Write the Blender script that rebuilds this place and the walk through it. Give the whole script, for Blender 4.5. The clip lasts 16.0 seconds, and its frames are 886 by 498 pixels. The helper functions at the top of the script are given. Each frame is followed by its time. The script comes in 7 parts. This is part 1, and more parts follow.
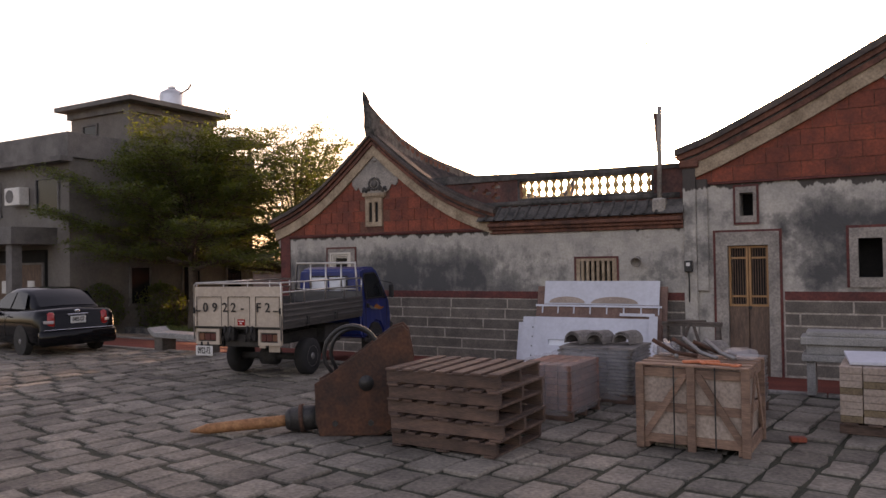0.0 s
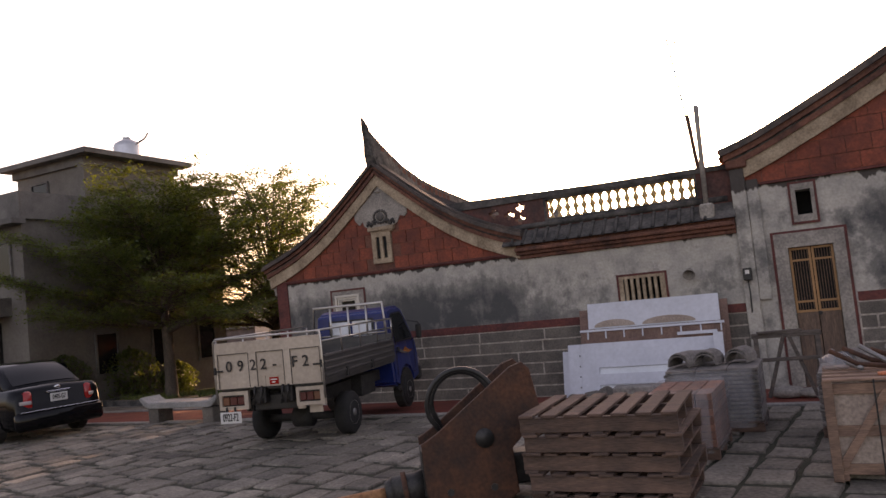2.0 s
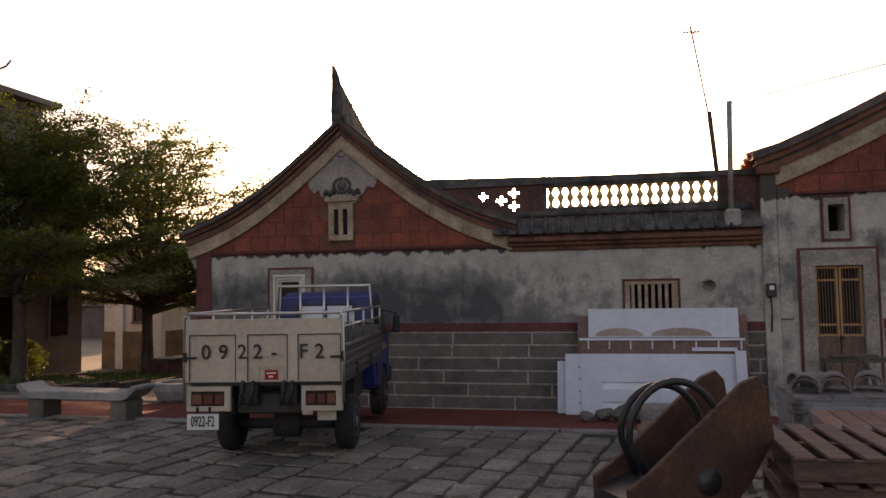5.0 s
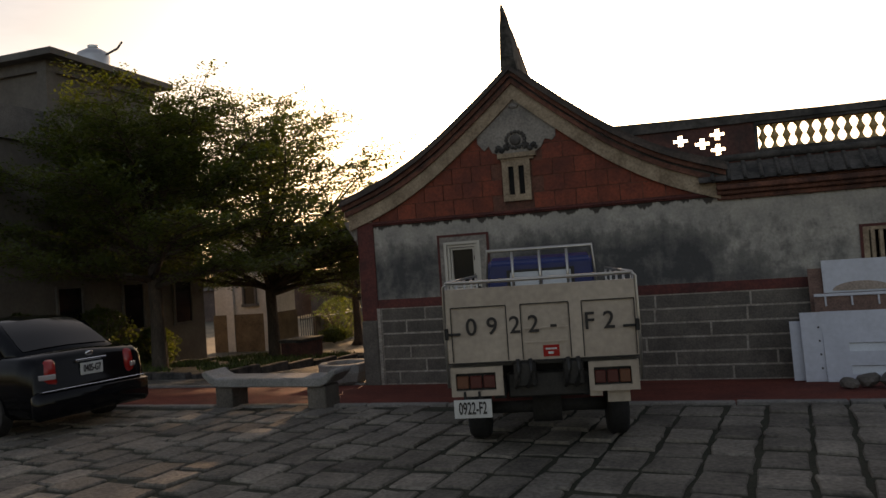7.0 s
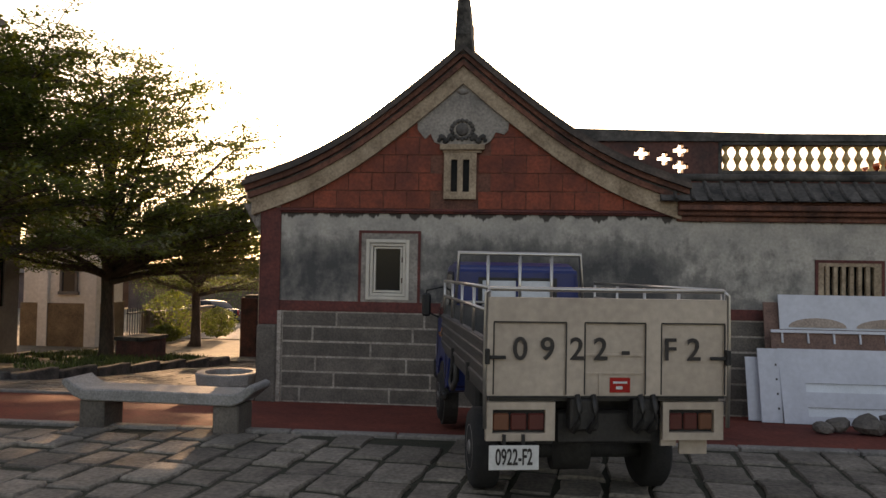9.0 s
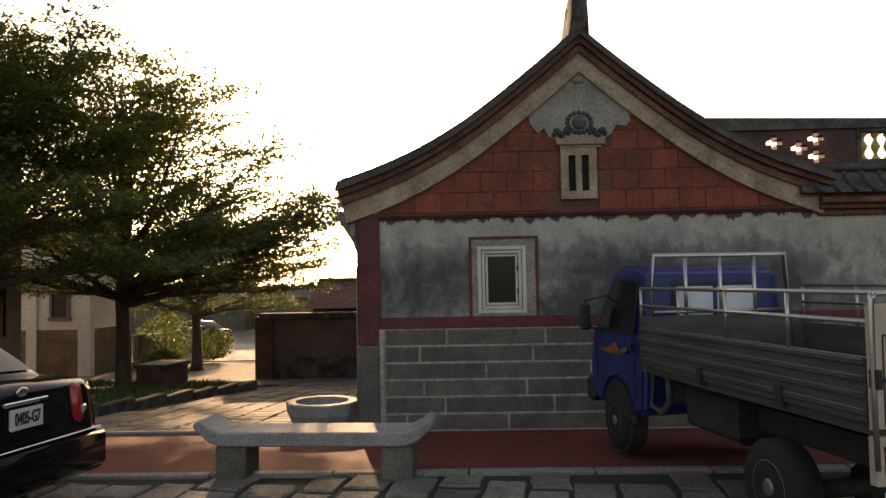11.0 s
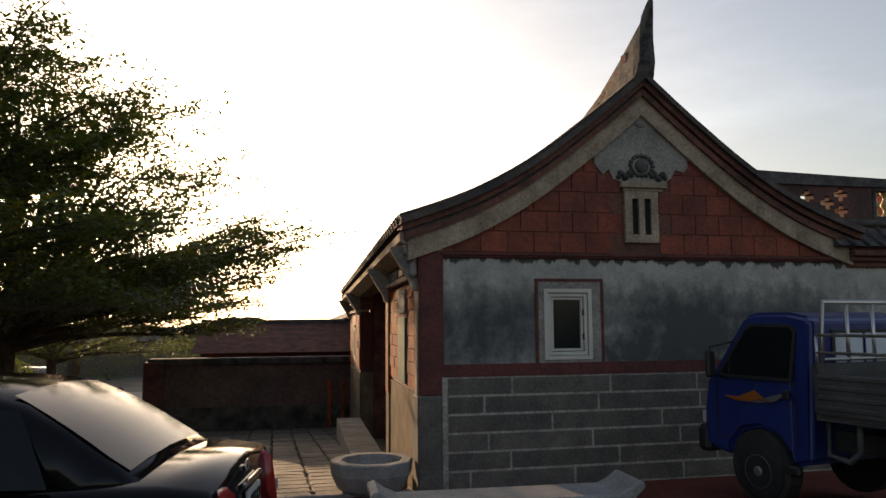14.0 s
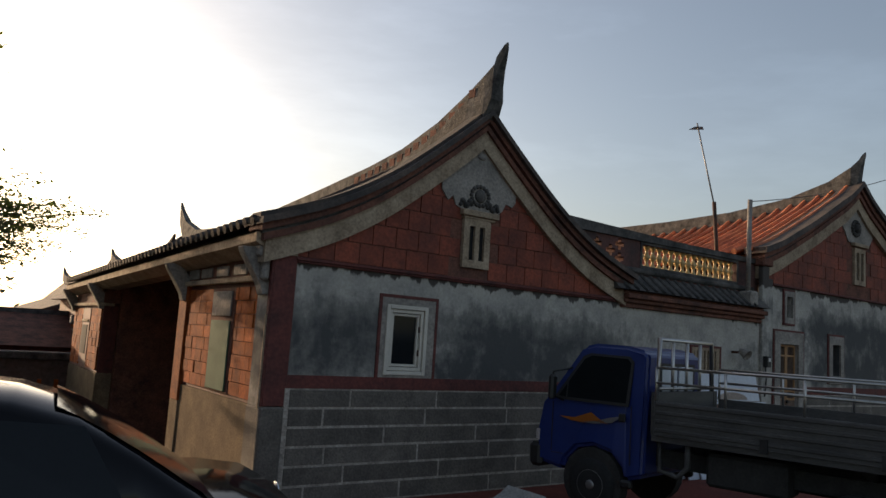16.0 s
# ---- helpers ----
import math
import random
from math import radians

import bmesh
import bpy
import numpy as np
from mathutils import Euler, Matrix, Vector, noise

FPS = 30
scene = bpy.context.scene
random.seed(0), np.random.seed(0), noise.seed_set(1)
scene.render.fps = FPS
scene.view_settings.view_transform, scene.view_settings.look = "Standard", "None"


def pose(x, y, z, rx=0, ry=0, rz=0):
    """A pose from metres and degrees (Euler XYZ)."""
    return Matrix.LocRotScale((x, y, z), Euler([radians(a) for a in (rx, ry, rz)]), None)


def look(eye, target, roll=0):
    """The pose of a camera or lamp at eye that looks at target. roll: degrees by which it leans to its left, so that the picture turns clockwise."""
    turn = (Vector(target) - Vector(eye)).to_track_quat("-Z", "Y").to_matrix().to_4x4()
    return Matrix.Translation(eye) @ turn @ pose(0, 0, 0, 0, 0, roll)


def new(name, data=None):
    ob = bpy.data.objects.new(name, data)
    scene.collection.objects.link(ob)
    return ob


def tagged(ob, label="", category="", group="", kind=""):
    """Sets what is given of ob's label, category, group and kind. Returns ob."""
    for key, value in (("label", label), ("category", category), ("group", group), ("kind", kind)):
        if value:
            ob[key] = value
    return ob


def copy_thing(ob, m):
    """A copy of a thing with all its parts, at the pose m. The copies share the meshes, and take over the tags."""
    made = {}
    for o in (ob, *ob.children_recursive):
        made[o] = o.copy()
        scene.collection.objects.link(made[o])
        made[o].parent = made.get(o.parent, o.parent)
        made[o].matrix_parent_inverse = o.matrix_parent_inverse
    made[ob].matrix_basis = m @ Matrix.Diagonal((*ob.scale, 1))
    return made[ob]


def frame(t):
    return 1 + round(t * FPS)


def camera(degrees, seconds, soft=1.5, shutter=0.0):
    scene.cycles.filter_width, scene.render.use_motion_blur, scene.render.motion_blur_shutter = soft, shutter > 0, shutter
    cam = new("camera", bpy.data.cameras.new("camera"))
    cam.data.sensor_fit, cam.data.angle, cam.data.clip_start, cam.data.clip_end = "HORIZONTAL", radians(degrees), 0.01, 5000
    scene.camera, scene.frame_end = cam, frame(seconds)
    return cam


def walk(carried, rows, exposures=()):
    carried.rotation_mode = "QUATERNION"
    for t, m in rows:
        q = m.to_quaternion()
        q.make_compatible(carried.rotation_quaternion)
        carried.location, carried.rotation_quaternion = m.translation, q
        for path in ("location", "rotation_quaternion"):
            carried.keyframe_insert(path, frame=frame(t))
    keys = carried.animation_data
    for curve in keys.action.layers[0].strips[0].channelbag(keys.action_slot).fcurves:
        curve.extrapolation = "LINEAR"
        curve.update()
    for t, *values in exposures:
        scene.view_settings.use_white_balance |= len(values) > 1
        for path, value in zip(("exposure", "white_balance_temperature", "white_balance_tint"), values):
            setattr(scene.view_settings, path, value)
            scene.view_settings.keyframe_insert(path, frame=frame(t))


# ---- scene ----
cam = camera(61.0, 16.0)
PATH = [
    (0, (11.692, -13.073, 1.706), (10.681, -11.347, 1.737), -0.9),
    (0.5, (11.258, -12.936, 1.68), (10.328, -11.166, 1.728), -0.6),
    (1, (10.804, -12.816, 1.659), (9.934, -11.015, 1.661), -0.8),
    (1.5, (10.3, -12.704, 1.656), (9.504, -10.87, 1.714), -5.3),
    (2, (9.776, -12.619, 1.651), (8.905, -10.824, 1.782), -5.9),
    (2.5, (9.247, -12.509, 1.637), (8.454, -10.681, 1.814), -5.7),
    (3, (8.709, -12.281, 1.631), (8.08, -10.387, 1.76), -5.8),
    (5.5, (6.355, -11.412, 1.591), (5.892, -9.47, 1.703), -0.8),
    (6, (5.815, -11.248, 1.578), (5.349, -9.306, 1.68), -1.2),
    (6.5, (5.274, -11.091, 1.567), (4.786, -9.153, 1.652), -3.3),
    (7, (4.771, -10.938, 1.567), (4.14, -9.041, 1.612), -3.9),
    (7.5, (4.285, -10.637, 1.57), (3.79, -8.699, 1.554), -4.5),
    (8, (3.842, -10.349, 1.558), (3.402, -8.4, 1.648), -4.5),
    (8.5, (3.429, -10.047, 1.539), (3.181, -8.067, 1.673), 0.3),
    (9, (3.008, -9.745, 1.522), (2.834, -7.753, 1.58), 1.0),
    (11.5, (0.494, -8.78, 1.519), (0.461, -6.782, 1.607), -0.7),
    (12, (0.0, -8.7, 1.531), (-0.003, -6.701, 1.601), 0.8),
    (12.5, (-0.454, -8.54, 1.539), (-0.363, -6.542, 1.569), 1.0),
    (13, (-0.89, -8.318, 1.522), (-0.647, -6.333, 1.561), 1.4),
    (13.5, (-1.329, -8.098, 1.548), (-0.825, -6.166, 1.671), 1.3),
    (14, (-1.789, -7.975, 1.542), (-1.352, -6.033, 1.739), -0.4),
    (14.5, (-2.264, -7.849, 1.535), (-1.665, -5.965, 1.836), -2.4),
    (15, (-2.642, -7.64, 1.542), (-1.772, -5.869, 1.871), -2.1),
    (15.5, (-2.998, -7.42, 1.549), (-1.893, -5.777, 1.833), 0.9),
    (16, (-3.424, -7.217, 1.551), (-2.247, -5.618, 1.792), 3.7),
]
walk(cam, [(t, look(eye, target, roll)) for t, eye, target, roll in PATH],
     exposures=[(0, 1.75, 8000, 36), (2.5, 1.6, 8000, 36), (3.2, 1.35, 8000, 34), (5.5, 1.15, 7900, 32), (6.5, 0.75, 7900, 28), (7.0, 0.55, 7800, 20), (7.5, 0.95, 7800, 20), (8.0, 1.35, 7900, 22), (8.5, 1.5, 7900, 22), (9, 1.4, 7900, 22),
                (11.5, 1.25, 7800, 18), (13.0, 0.92, 7500, 20), (14.0, 0.6, 6900, 16), (14.5, 0.2, 6600, 14), (15, 0.1, 6500, 14), (15.5, 0.1, 6500, 13), (16, 0.5, 6500, 14)])

# ---- world and sun ----
SUN_AZ, SUN_EL = radians(-11.0), radians(8.6)
world = bpy.data.worlds.new("world")
scene.world = world
world.use_nodes = True
wn = world.node_tree
sky = wn.nodes.new("ShaderNodeTexSky")
sky.sky_type, sky.sun_disc = "NISHITA", False
sky.sun_elevation, sky.sun_rotation = SUN_EL, SUN_AZ
sky.air_density, sky.dust_density, sky.ozone_density = 1.0, 3.0, 1.4
wn.nodes["Background"].inputs[1].default_value = 0.15
# thin evening haze: the sky's colours are pale, with a few soft streaks of cloud
haze = wn.nodes.new("ShaderNodeHueSaturation")
haze.inputs["Saturation"].default_value = 0.78
wn.links.new(sky.outputs[0], haze.inputs["Color"])
way, flat, wisps, veil, streaks = [wn.nodes.new("ShaderNode" + n) for n in ("TexCoord", "Mapping", "TexNoise", "MapRange", "VectorMath")]
flat.inputs["Scale"].default_value = (1.6, 1.6, 6.5)
wn.links.new(way.outputs["Generated"], flat.inputs[0])
wisps.inputs["Scale"].default_value, wisps.inputs["Detail"].default_value, wisps.inputs["Roughness"].default_value = 1.7, 7, 0.6
wn.links.new(flat.outputs[0], wisps.inputs[0])
veil.inputs["From Min"].default_value, veil.inputs["From Max"].default_value = 0.46, 0.75
veil.inputs["To Min"].default_value, veil.inputs["To Max"].default_value = 1.0, 1.18
wn.links.new(wisps.outputs[0], veil.inputs[0])
streaks.operation = "SCALE"
wn.links.new(haze.outputs[0], streaks.inputs[0])
wn.links.new(veil.outputs[0], streaks.inputs["Scale"])
wn.links.new(streaks.outputs[0], wn.nodes["Background"].inputs[0])
sun_dir = Vector((math.sin(SUN_AZ) * math.cos(SUN_EL), math.cos(SUN_AZ) * math.cos(SUN_EL), math.sin(SUN_EL)))
sun = new("sun", bpy.data.lights.new("sun", "SUN"))
sun.data.energy, sun.data.angle, sun.data.color = 3.6, radians(0.6), (1.0, 0.70, 0.42)
sun.matrix_world = look(sun_dir * 60, (0, 0, 0))


# ---- materials ----
def mat(name, base, dark=None, rough=0.7, metal=0.0, scale=4.0, fine=40.0, bump=0.15, spread=0.25, stretch=(1, 1, 1), edge=(0.35, 0.65), vary=0.0, spec=0.5):
    """A surface with broad stains between two colours, fine grain, relief and, where asked, a shift from piece to piece."""
    m = bpy.data.materials.new(name)
    m.use_nodes = True
    nt = m.node_tree
    n, l = nt.nodes, nt.links
    b = n["Principled BSDF"]
    dark = dark or tuple(c * 0.6 for c in base)
    co = n.new("ShaderNodeTexCoord")
    mp = n.new("ShaderNodeMapping")
    mp.inputs["Scale"].default_value = stretch
    l.new(co.outputs["Object"], mp.inputs[0])
    big, small = n.new("ShaderNodeTexNoise"), n.new("ShaderNodeTexNoise")
    big.inputs["Scale"].default_value, big.inputs["Detail"].default_value, big.inputs["Roughness"].default_value = scale, 6, 0.65
    small.inputs["Scale"].default_value, small.inputs["Detail"].default_value = fine, 3
    l.new(mp.outputs[0], big.inputs[0])
    l.new(mp.outputs[0], small.inputs[0])
    ramp = n.new("ShaderNodeValToRGB")
    ramp.color_ramp.elements[0].position, ramp.color_ramp.elements[1].position = edge
    ramp.color_ramp.elements[0].color, ramp.color_ramp.elements[1].color = (*dark, 1), (*base, 1)
    l.new(big.outputs[0], ramp.inputs[0])
    hsv = n.new("ShaderNodeHueSaturation")
    val = n.new("ShaderNodeMapRange")
    val.inputs["From Min"].default_value, val.inputs["From Max"].default_value = 0.3, 0.7
    val.inputs["To Min"].default_value, val.inputs["To Max"].default_value = 1 - spread, 1 + spread
    l.new(small.outputs[0], val.inputs[0])
    l.new(ramp.outputs[0], hsv.inputs["Color"])
    if vary:
        info, add, geo = n.new("ShaderNodeObjectInfo"), n.new("ShaderNodeMath"), n.new("ShaderNodeNewGeometry")
        both, fr = n.new("ShaderNodeMath"), n.new("ShaderNodeMath")
        both.operation, fr.operation = "ADD", "FRACT"
        l.new(info.outputs["Random"], both.inputs[0])
        l.new(geo.outputs["Random Per Island"], both.inputs[1])
        l.new(both.outputs[0], fr.inputs[0])
        mr = n.new("ShaderNodeMapRange")
        mr.inputs["To Min"].default_value, mr.inputs["To Max"].default_value = 1 - vary, 1 + vary
        l.new(fr.outputs[0], mr.inputs[0])
        add.operation = "MULTIPLY"
        l.new(val.outputs[0], add.inputs[0])
        l.new(mr.outputs[0], add.inputs[1])
        l.new(add.outputs[0], hsv.inputs["Value"])
    else:
        l.new(val.outputs[0], hsv.inputs["Value"])
    l.new(hsv.outputs[0], b.inputs["Base Color"])
    b.inputs["Roughness"].default_value, b.inputs["Metallic"].default_value = rough, metal
    b.inputs["Specular IOR Level"].default_value = spec
    if bump:
        bp = n.new("ShaderNodeBump")
        bp.inputs["Strength"].default_value, bp.inputs["Distance"].default_value = bump, 0.02
        l.new(small.outputs[0], bp.inputs["Height"])
        l.new(bp.outputs[0], b.inputs["Normal"])
    return m


def plain(name, base, rough=0.5, metal=0.0, coat=0.0, trans=0.0, alpha=1.0, spec=0.5):
    m = mat(name, base, tuple(c * 0.82 for c in base), rough, metal, 2.5, 60, 0.02, 0.06, spec=spec)
    b = m.node_tree.nodes["Principled BSDF"]
    b.inputs["Coat Weight"].default_value, b.inputs["Transmission Weight"].default_value = coat, trans
    b.inputs["Alpha"].default_value = alpha
    b.inputs["Coat Roughness"].default_value = 0.05
    return m


M = dict(
    slab=mat("granite slab", (0.215, 0.19, 0.157), (0.105, 0.092, 0.077), 0.85, scale=1.8, fine=28, bump=0.6, vary=0.3, spread=0.3, spec=0.3),
    joint=mat("earthy joint", (0.036, 0.034, 0.019), (0.018, 0.021, 0.01), 0.95, scale=3, bump=0.5),
    redpave=mat("red paver", (0.19, 0.052, 0.036), (0.11, 0.034, 0.027), 0.9, scale=1.2, fine=25, vary=0.15, spec=0.15),
    kerb=mat("kerb stone", (0.24, 0.22, 0.2), (0.14, 0.13, 0.12), 0.8, scale=3),
    earth=mat("ground earth", (0.16, 0.13, 0.09), (0.08, 0.075, 0.05), 0.95, scale=0.6, fine=8, bump=0.5),
    wallstone=mat("granite block", (0.15, 0.13, 0.11), (0.082, 0.072, 0.062), 0.8, scale=2.5, fine=45, bump=0.35, vary=0.12),
    mortar=mat("pale mortar", (0.42, 0.375, 0.325), (0.22, 0.19, 0.165), 0.9, scale=5),
    cement=mat("aged cement", (0.31, 0.28, 0.245), (0.17, 0.155, 0.14), 0.9, scale=2.5, fine=30, bump=0.25),
    pale=mat("limewashed moulding", (0.40, 0.315, 0.225), (0.22, 0.165, 0.115), 0.9, scale=3.5, fine=35, bump=0.25, spec=0.15),
    soot=mat("soot-blackened cement", (0.11, 0.10, 0.092), (0.027, 0.026, 0.025), 0.95, scale=3, fine=25, bump=0.35),
    tile=mat("terracotta tile", (0.25, 0.055, 0.027), (0.115, 0.029, 0.018), 0.8, scale=2.2, fine=30, bump=0.2, vary=0.14),
    darkred=mat("smoke-dark red brick", (0.13, 0.05, 0.04), (0.05, 0.028, 0.025), 0.85, scale=2.5, fine=25),
    oldwood=mat("old grey wood", (0.11, 0.085, 0.07), (0.055, 0.045, 0.04), 0.9, scale=3, fine=18, stretch=(1, 6, 6), bump=0.3),
    yardwall=mat("dull brown render", (0.15, 0.105, 0.09), (0.09, 0.065, 0.058), 0.9, scale=1.2, fine=15),
    redpaint=mat("faded red paint", (0.135, 0.034, 0.027), (0.065, 0.02, 0.018), 0.8, scale=2.5, fine=25),
    moulding=mat("reddish moulding", (0.20, 0.088, 0.062), (0.08, 0.044, 0.036), 0.9, scale=3.5, fine=30, bump=0.25, spec=0.15),
    ridge=mat("lichen-dark ridge", (0.15, 0.14, 0.125), (0.026, 0.025, 0.024), 0.95, scale=5, fine=30, bump=0.4),
    roofdark=mat("weathered roof tile", (0.095, 0.072, 0.06), (0.034, 0.031, 0.03), 0.9, scale=3, fine=25, bump=0.3, vary=0.25),
    rooforange=mat("orange roof tile", (0.50, 0.16, 0.06), (0.30, 0.09, 0.04), 0.75, scale=2.0, fine=20, vary=0.2),
    orangebrick=mat("orange brick", (0.40, 0.105, 0.024), (0.17, 0.042, 0.016), 0.85, scale=3, fine=30, vary=0.28, spec=0.08),
    # near-black colour for sheets that stand in for the shade of unlit interiors
    shadeblack=mat("black painted for room shade", (0.012, 0.011, 0.01), (0.008, 0.008, 0.008), 0.95, bump=0),
    clay=mat("dusty clay tile", (0.21, 0.095, 0.065), (0.12, 0.075, 0.06), 0.85, scale=3, fine=25, vary=0.3),
    wood=mat("pallet wood", (0.135, 0.08, 0.058), (0.065, 0.042, 0.033), 0.85, scale=2.5, fine=18, stretch=(1, 6, 6), bump=0.3, vary=0.25),
    crate=mat("crate wood", (0.27, 0.165, 0.115), (0.15, 0.09, 0.065), 0.8, scale=2.5, fine=18, stretch=(1, 6, 6), bump=0.3, vary=0.2),
    cratepanel=mat("pale stone sheet", (0.36, 0.29, 0.24), (0.26, 0.2, 0.165), 0.75, scale=2),
    rust=mat("rusted steel", (0.10, 0.04, 0.021), (0.036, 0.02, 0.015), 0.8, metal=0.1, scale=4, fine=35, bump=0.4),
    rustlight=mat("bright rust", (0.40, 0.20, 0.09), (0.25, 0.11, 0.05), 0.7, metal=0.3, scale=6, fine=35),
    oily=mat("oily black steel", (0.035, 0.032, 0.03), (0.018, 0.017, 0.016), 0.5, metal=0.2, scale=6),
    hose=plain("black rubber hose", (0.015, 0.015, 0.015), 0.45),
    cream=mat("dusty cream paint", (0.46, 0.385, 0.31), (0.36, 0.295, 0.235), 0.5, scale=2, fine=20, bump=0.05, spread=0.1),
    letter=plain("black lettering", (0.025, 0.02, 0.018), 0.6),
    blue=plain("blue cab paint", (0.008, 0.024, 0.14), 0.35, coat=0.2),
    steel=plain("stainless tube", (0.50, 0.48, 0.45), 0.3, 0.9),
    greybed=mat("grey bed board", (0.07, 0.066, 0.062), (0.036, 0.034, 0.033), 0.6, scale=2, fine=25, stretch=(1, 1, 5), bump=0.1),
    chassis=mat("dirty chassis", (0.03, 0.028, 0.026), (0.015, 0.014, 0.013), 0.8, scale=6),
    rubber=mat("tyre rubber", (0.016, 0.015, 0.015), (0.010, 0.010, 0.010), 0.85, scale=8),
    rim=plain("silver wheel", (0.24, 0.235, 0.23), 0.45, 0.6),
    plate=plain("white number plate", (0.60, 0.60, 0.58), 0.5),
    redlamp=plain("red lamp lens", (0.36, 0.015, 0.012), 0.2, coat=0.3),
    amber=plain("amber lamp lens", (0.35, 0.11, 0.02), 0.25, coat=0.2),
    dimred=plain("dusty red lens", (0.10, 0.02, 0.015), 0.4),
    dimamber=plain("dusty amber lens", (0.16, 0.06, 0.03), 0.4),
    shade=plain("pale bluish white", (0.66, 0.70, 0.74), 0.4),
    clearlamp=plain("clear lamp lens", (0.42, 0.38, 0.37), 0.15, coat=0.8),
    black=plain("black car paint", (0.005, 0.005, 0.006), 0.09, coat=0.05, spec=0.2),
    blacktrim=plain("black trim", (0.015, 0.015, 0.015), 0.5),
    chrome=plain("chrome strip", (0.75, 0.75, 0.76), 0.12, 1.0),
    glassdark=plain("tinted window", (0.012, 0.014, 0.016), 0.12, spec=0.35),
    carglass=plain("tinted car window", (0.01, 0.012, 0.014), 0.05, spec=0.18),
    glass=plain("clear pane", (0.75, 0.8, 0.82), 0.04, trans=0.95),
    board=mat("white melamine panel", (0.52, 0.54, 0.60), (0.44, 0.46, 0.51), 0.45, scale=1.5, fine=20, bump=0.03, spread=0.06),
    boardbrown=mat("raw particle board", (0.21, 0.125, 0.10), (0.13, 0.08, 0.065), 0.85, scale=4),
    wrap=plain("stretch film", (0.5, 0.5, 0.53), 0.2, coat=0.4, alpha=0.28),
    greytile=mat("grey clay tile", (0.19, 0.17, 0.155), (0.10, 0.09, 0.083), 0.85, scale=5, vary=0.2),
    gratewood=plain("ochre door bars", (0.36, 0.19, 0.08), 0.55),
    doorwood=mat("worn door wood", (0.15, 0.095, 0.065), (0.085, 0.055, 0.042), 0.75, scale=3, stretch=(6, 1, 1), fine=14),
    winframe=plain("white window frame", (0.58, 0.54, 0.47), 0.55),
    green=plain("pale green shutter", (0.085, 0.15, 0.10), 0.8, spec=0.08),
    yellow=plain("yellow glazed baluster", (0.50, 0.34, 0.14), 0.35),
    bark=mat("tree bark", (0.11, 0.085, 0.065), (0.05, 0.04, 0.032), 0.95, scale=6, fine=40, stretch=(1, 1, 0.3), bump=0.6),
    housewall=mat("beige house wall", (0.165, 0.152, 0.135), (0.11, 0.10, 0.09), 0.9, scale=0.8, fine=12, bump=0.1, spread=0.1),
    housewhite=mat("white house wall", (0.66, 0.64, 0.60), (0.54, 0.52, 0.48), 0.9, scale=0.8, fine=12, bump=0.1, spread=0.1),
    slabedge=mat("roof concrete", (0.17, 0.16, 0.15), (0.09, 0.085, 0.08), 0.9, scale=1.5),
    tank=plain("steel water tank", (0.62, 0.62, 0.62), 0.3, 0.6),
    tarp=plain("orange tool", (0.55, 0.16, 0.07), 0.6),
    grass=mat("bed plants", (0.10, 0.13, 0.03), (0.05, 0.07, 0.02), 0.9, scale=5, vary=0.4),
    benchstone=mat("granite bench", (0.29, 0.28, 0.265), (0.19, 0.185, 0.175), 0.75, scale=3, fine=60, bump=0.25),
    sand=mat("yellow sandstone", (0.22, 0.165, 0.105), (0.13, 0.10, 0.07), 0.95, scale=3, fine=50, bump=0.3, spec=0.08),
    car2=plain("silver car paint", (0.50, 0.51, 0.53), 0.25, 0.4, coat=0.8),
    car3=plain("navy car paint", (0.05, 0.07, 0.11), 0.25, coat=0.8),
    far=mat("far woods", (0.06, 0.085, 0.03), (0.03, 0.045, 0.018), 0.95, scale=0.5, fine=3),
)


def leafmat(name, base, dark):
    m = mat(name, base, dark, 0.55, scale=1.2, fine=10, bump=0, vary=0.35)
    nt = m.node_tree
    b, out = nt.nodes["Principled BSDF"], nt.nodes["Material Output"]
    tr, mix = nt.nodes.new("ShaderNodeBsdfTranslucent"), nt.nodes.new("ShaderNodeMixShader")
    tr.inputs[0].default_value = (0.22, 0.27, 0.03, 1)
    mix.inputs[0].default_value = 0.30
    nt.links.new(b.outputs[0], mix.inputs[1])
    nt.links.new(tr.outputs[0], mix.inputs[2])
    nt.links.new(mix.outputs[0], out.inputs[0])
    return m


M["leaf"] = leafmat("tree leaves", (0.066, 0.086, 0.027), (0.034, 0.05, 0.018))
M["shrub"] = leafmat("shrub leaves", (0.05, 0.075, 0.025), (0.03, 0.045, 0.015))


# ---- building helpers ----
def finish(bm, name, material, smooth=False):
    me = bpy.data.meshes.new(name)
    bm.normal_update()
    bm.to_mesh(me)
    bm.free()
    me.materials.append(material)
    if smooth:
        me.polygons.foreach_set("use_smooth", [True] * len(me.polygons))
    return me


def part(name, bm, material, parent=None, label="", smooth=False, m=None):
    ob = new(name, finish(bm, name, material, smooth))
    if parent:
        ob.parent = parent
    if m:
        ob.matrix_basis = m
    return tagged(ob, label)


def shared(name, me, parent, m):
    ob = new(name, me)
    ob.parent = parent
    ob.matrix_basis = m
    return ob


def thing(name, label, category, m=None, group="", kind=""):
    ob = new(name)
    if m:
        ob.matrix_basis = m
    return tagged(ob, label, category, group, kind)


def structure(name, bm, material, label, category, smooth=False):
    return tagged(new(name, finish(bm, name, material, smooth)), label, category, kind="structure")


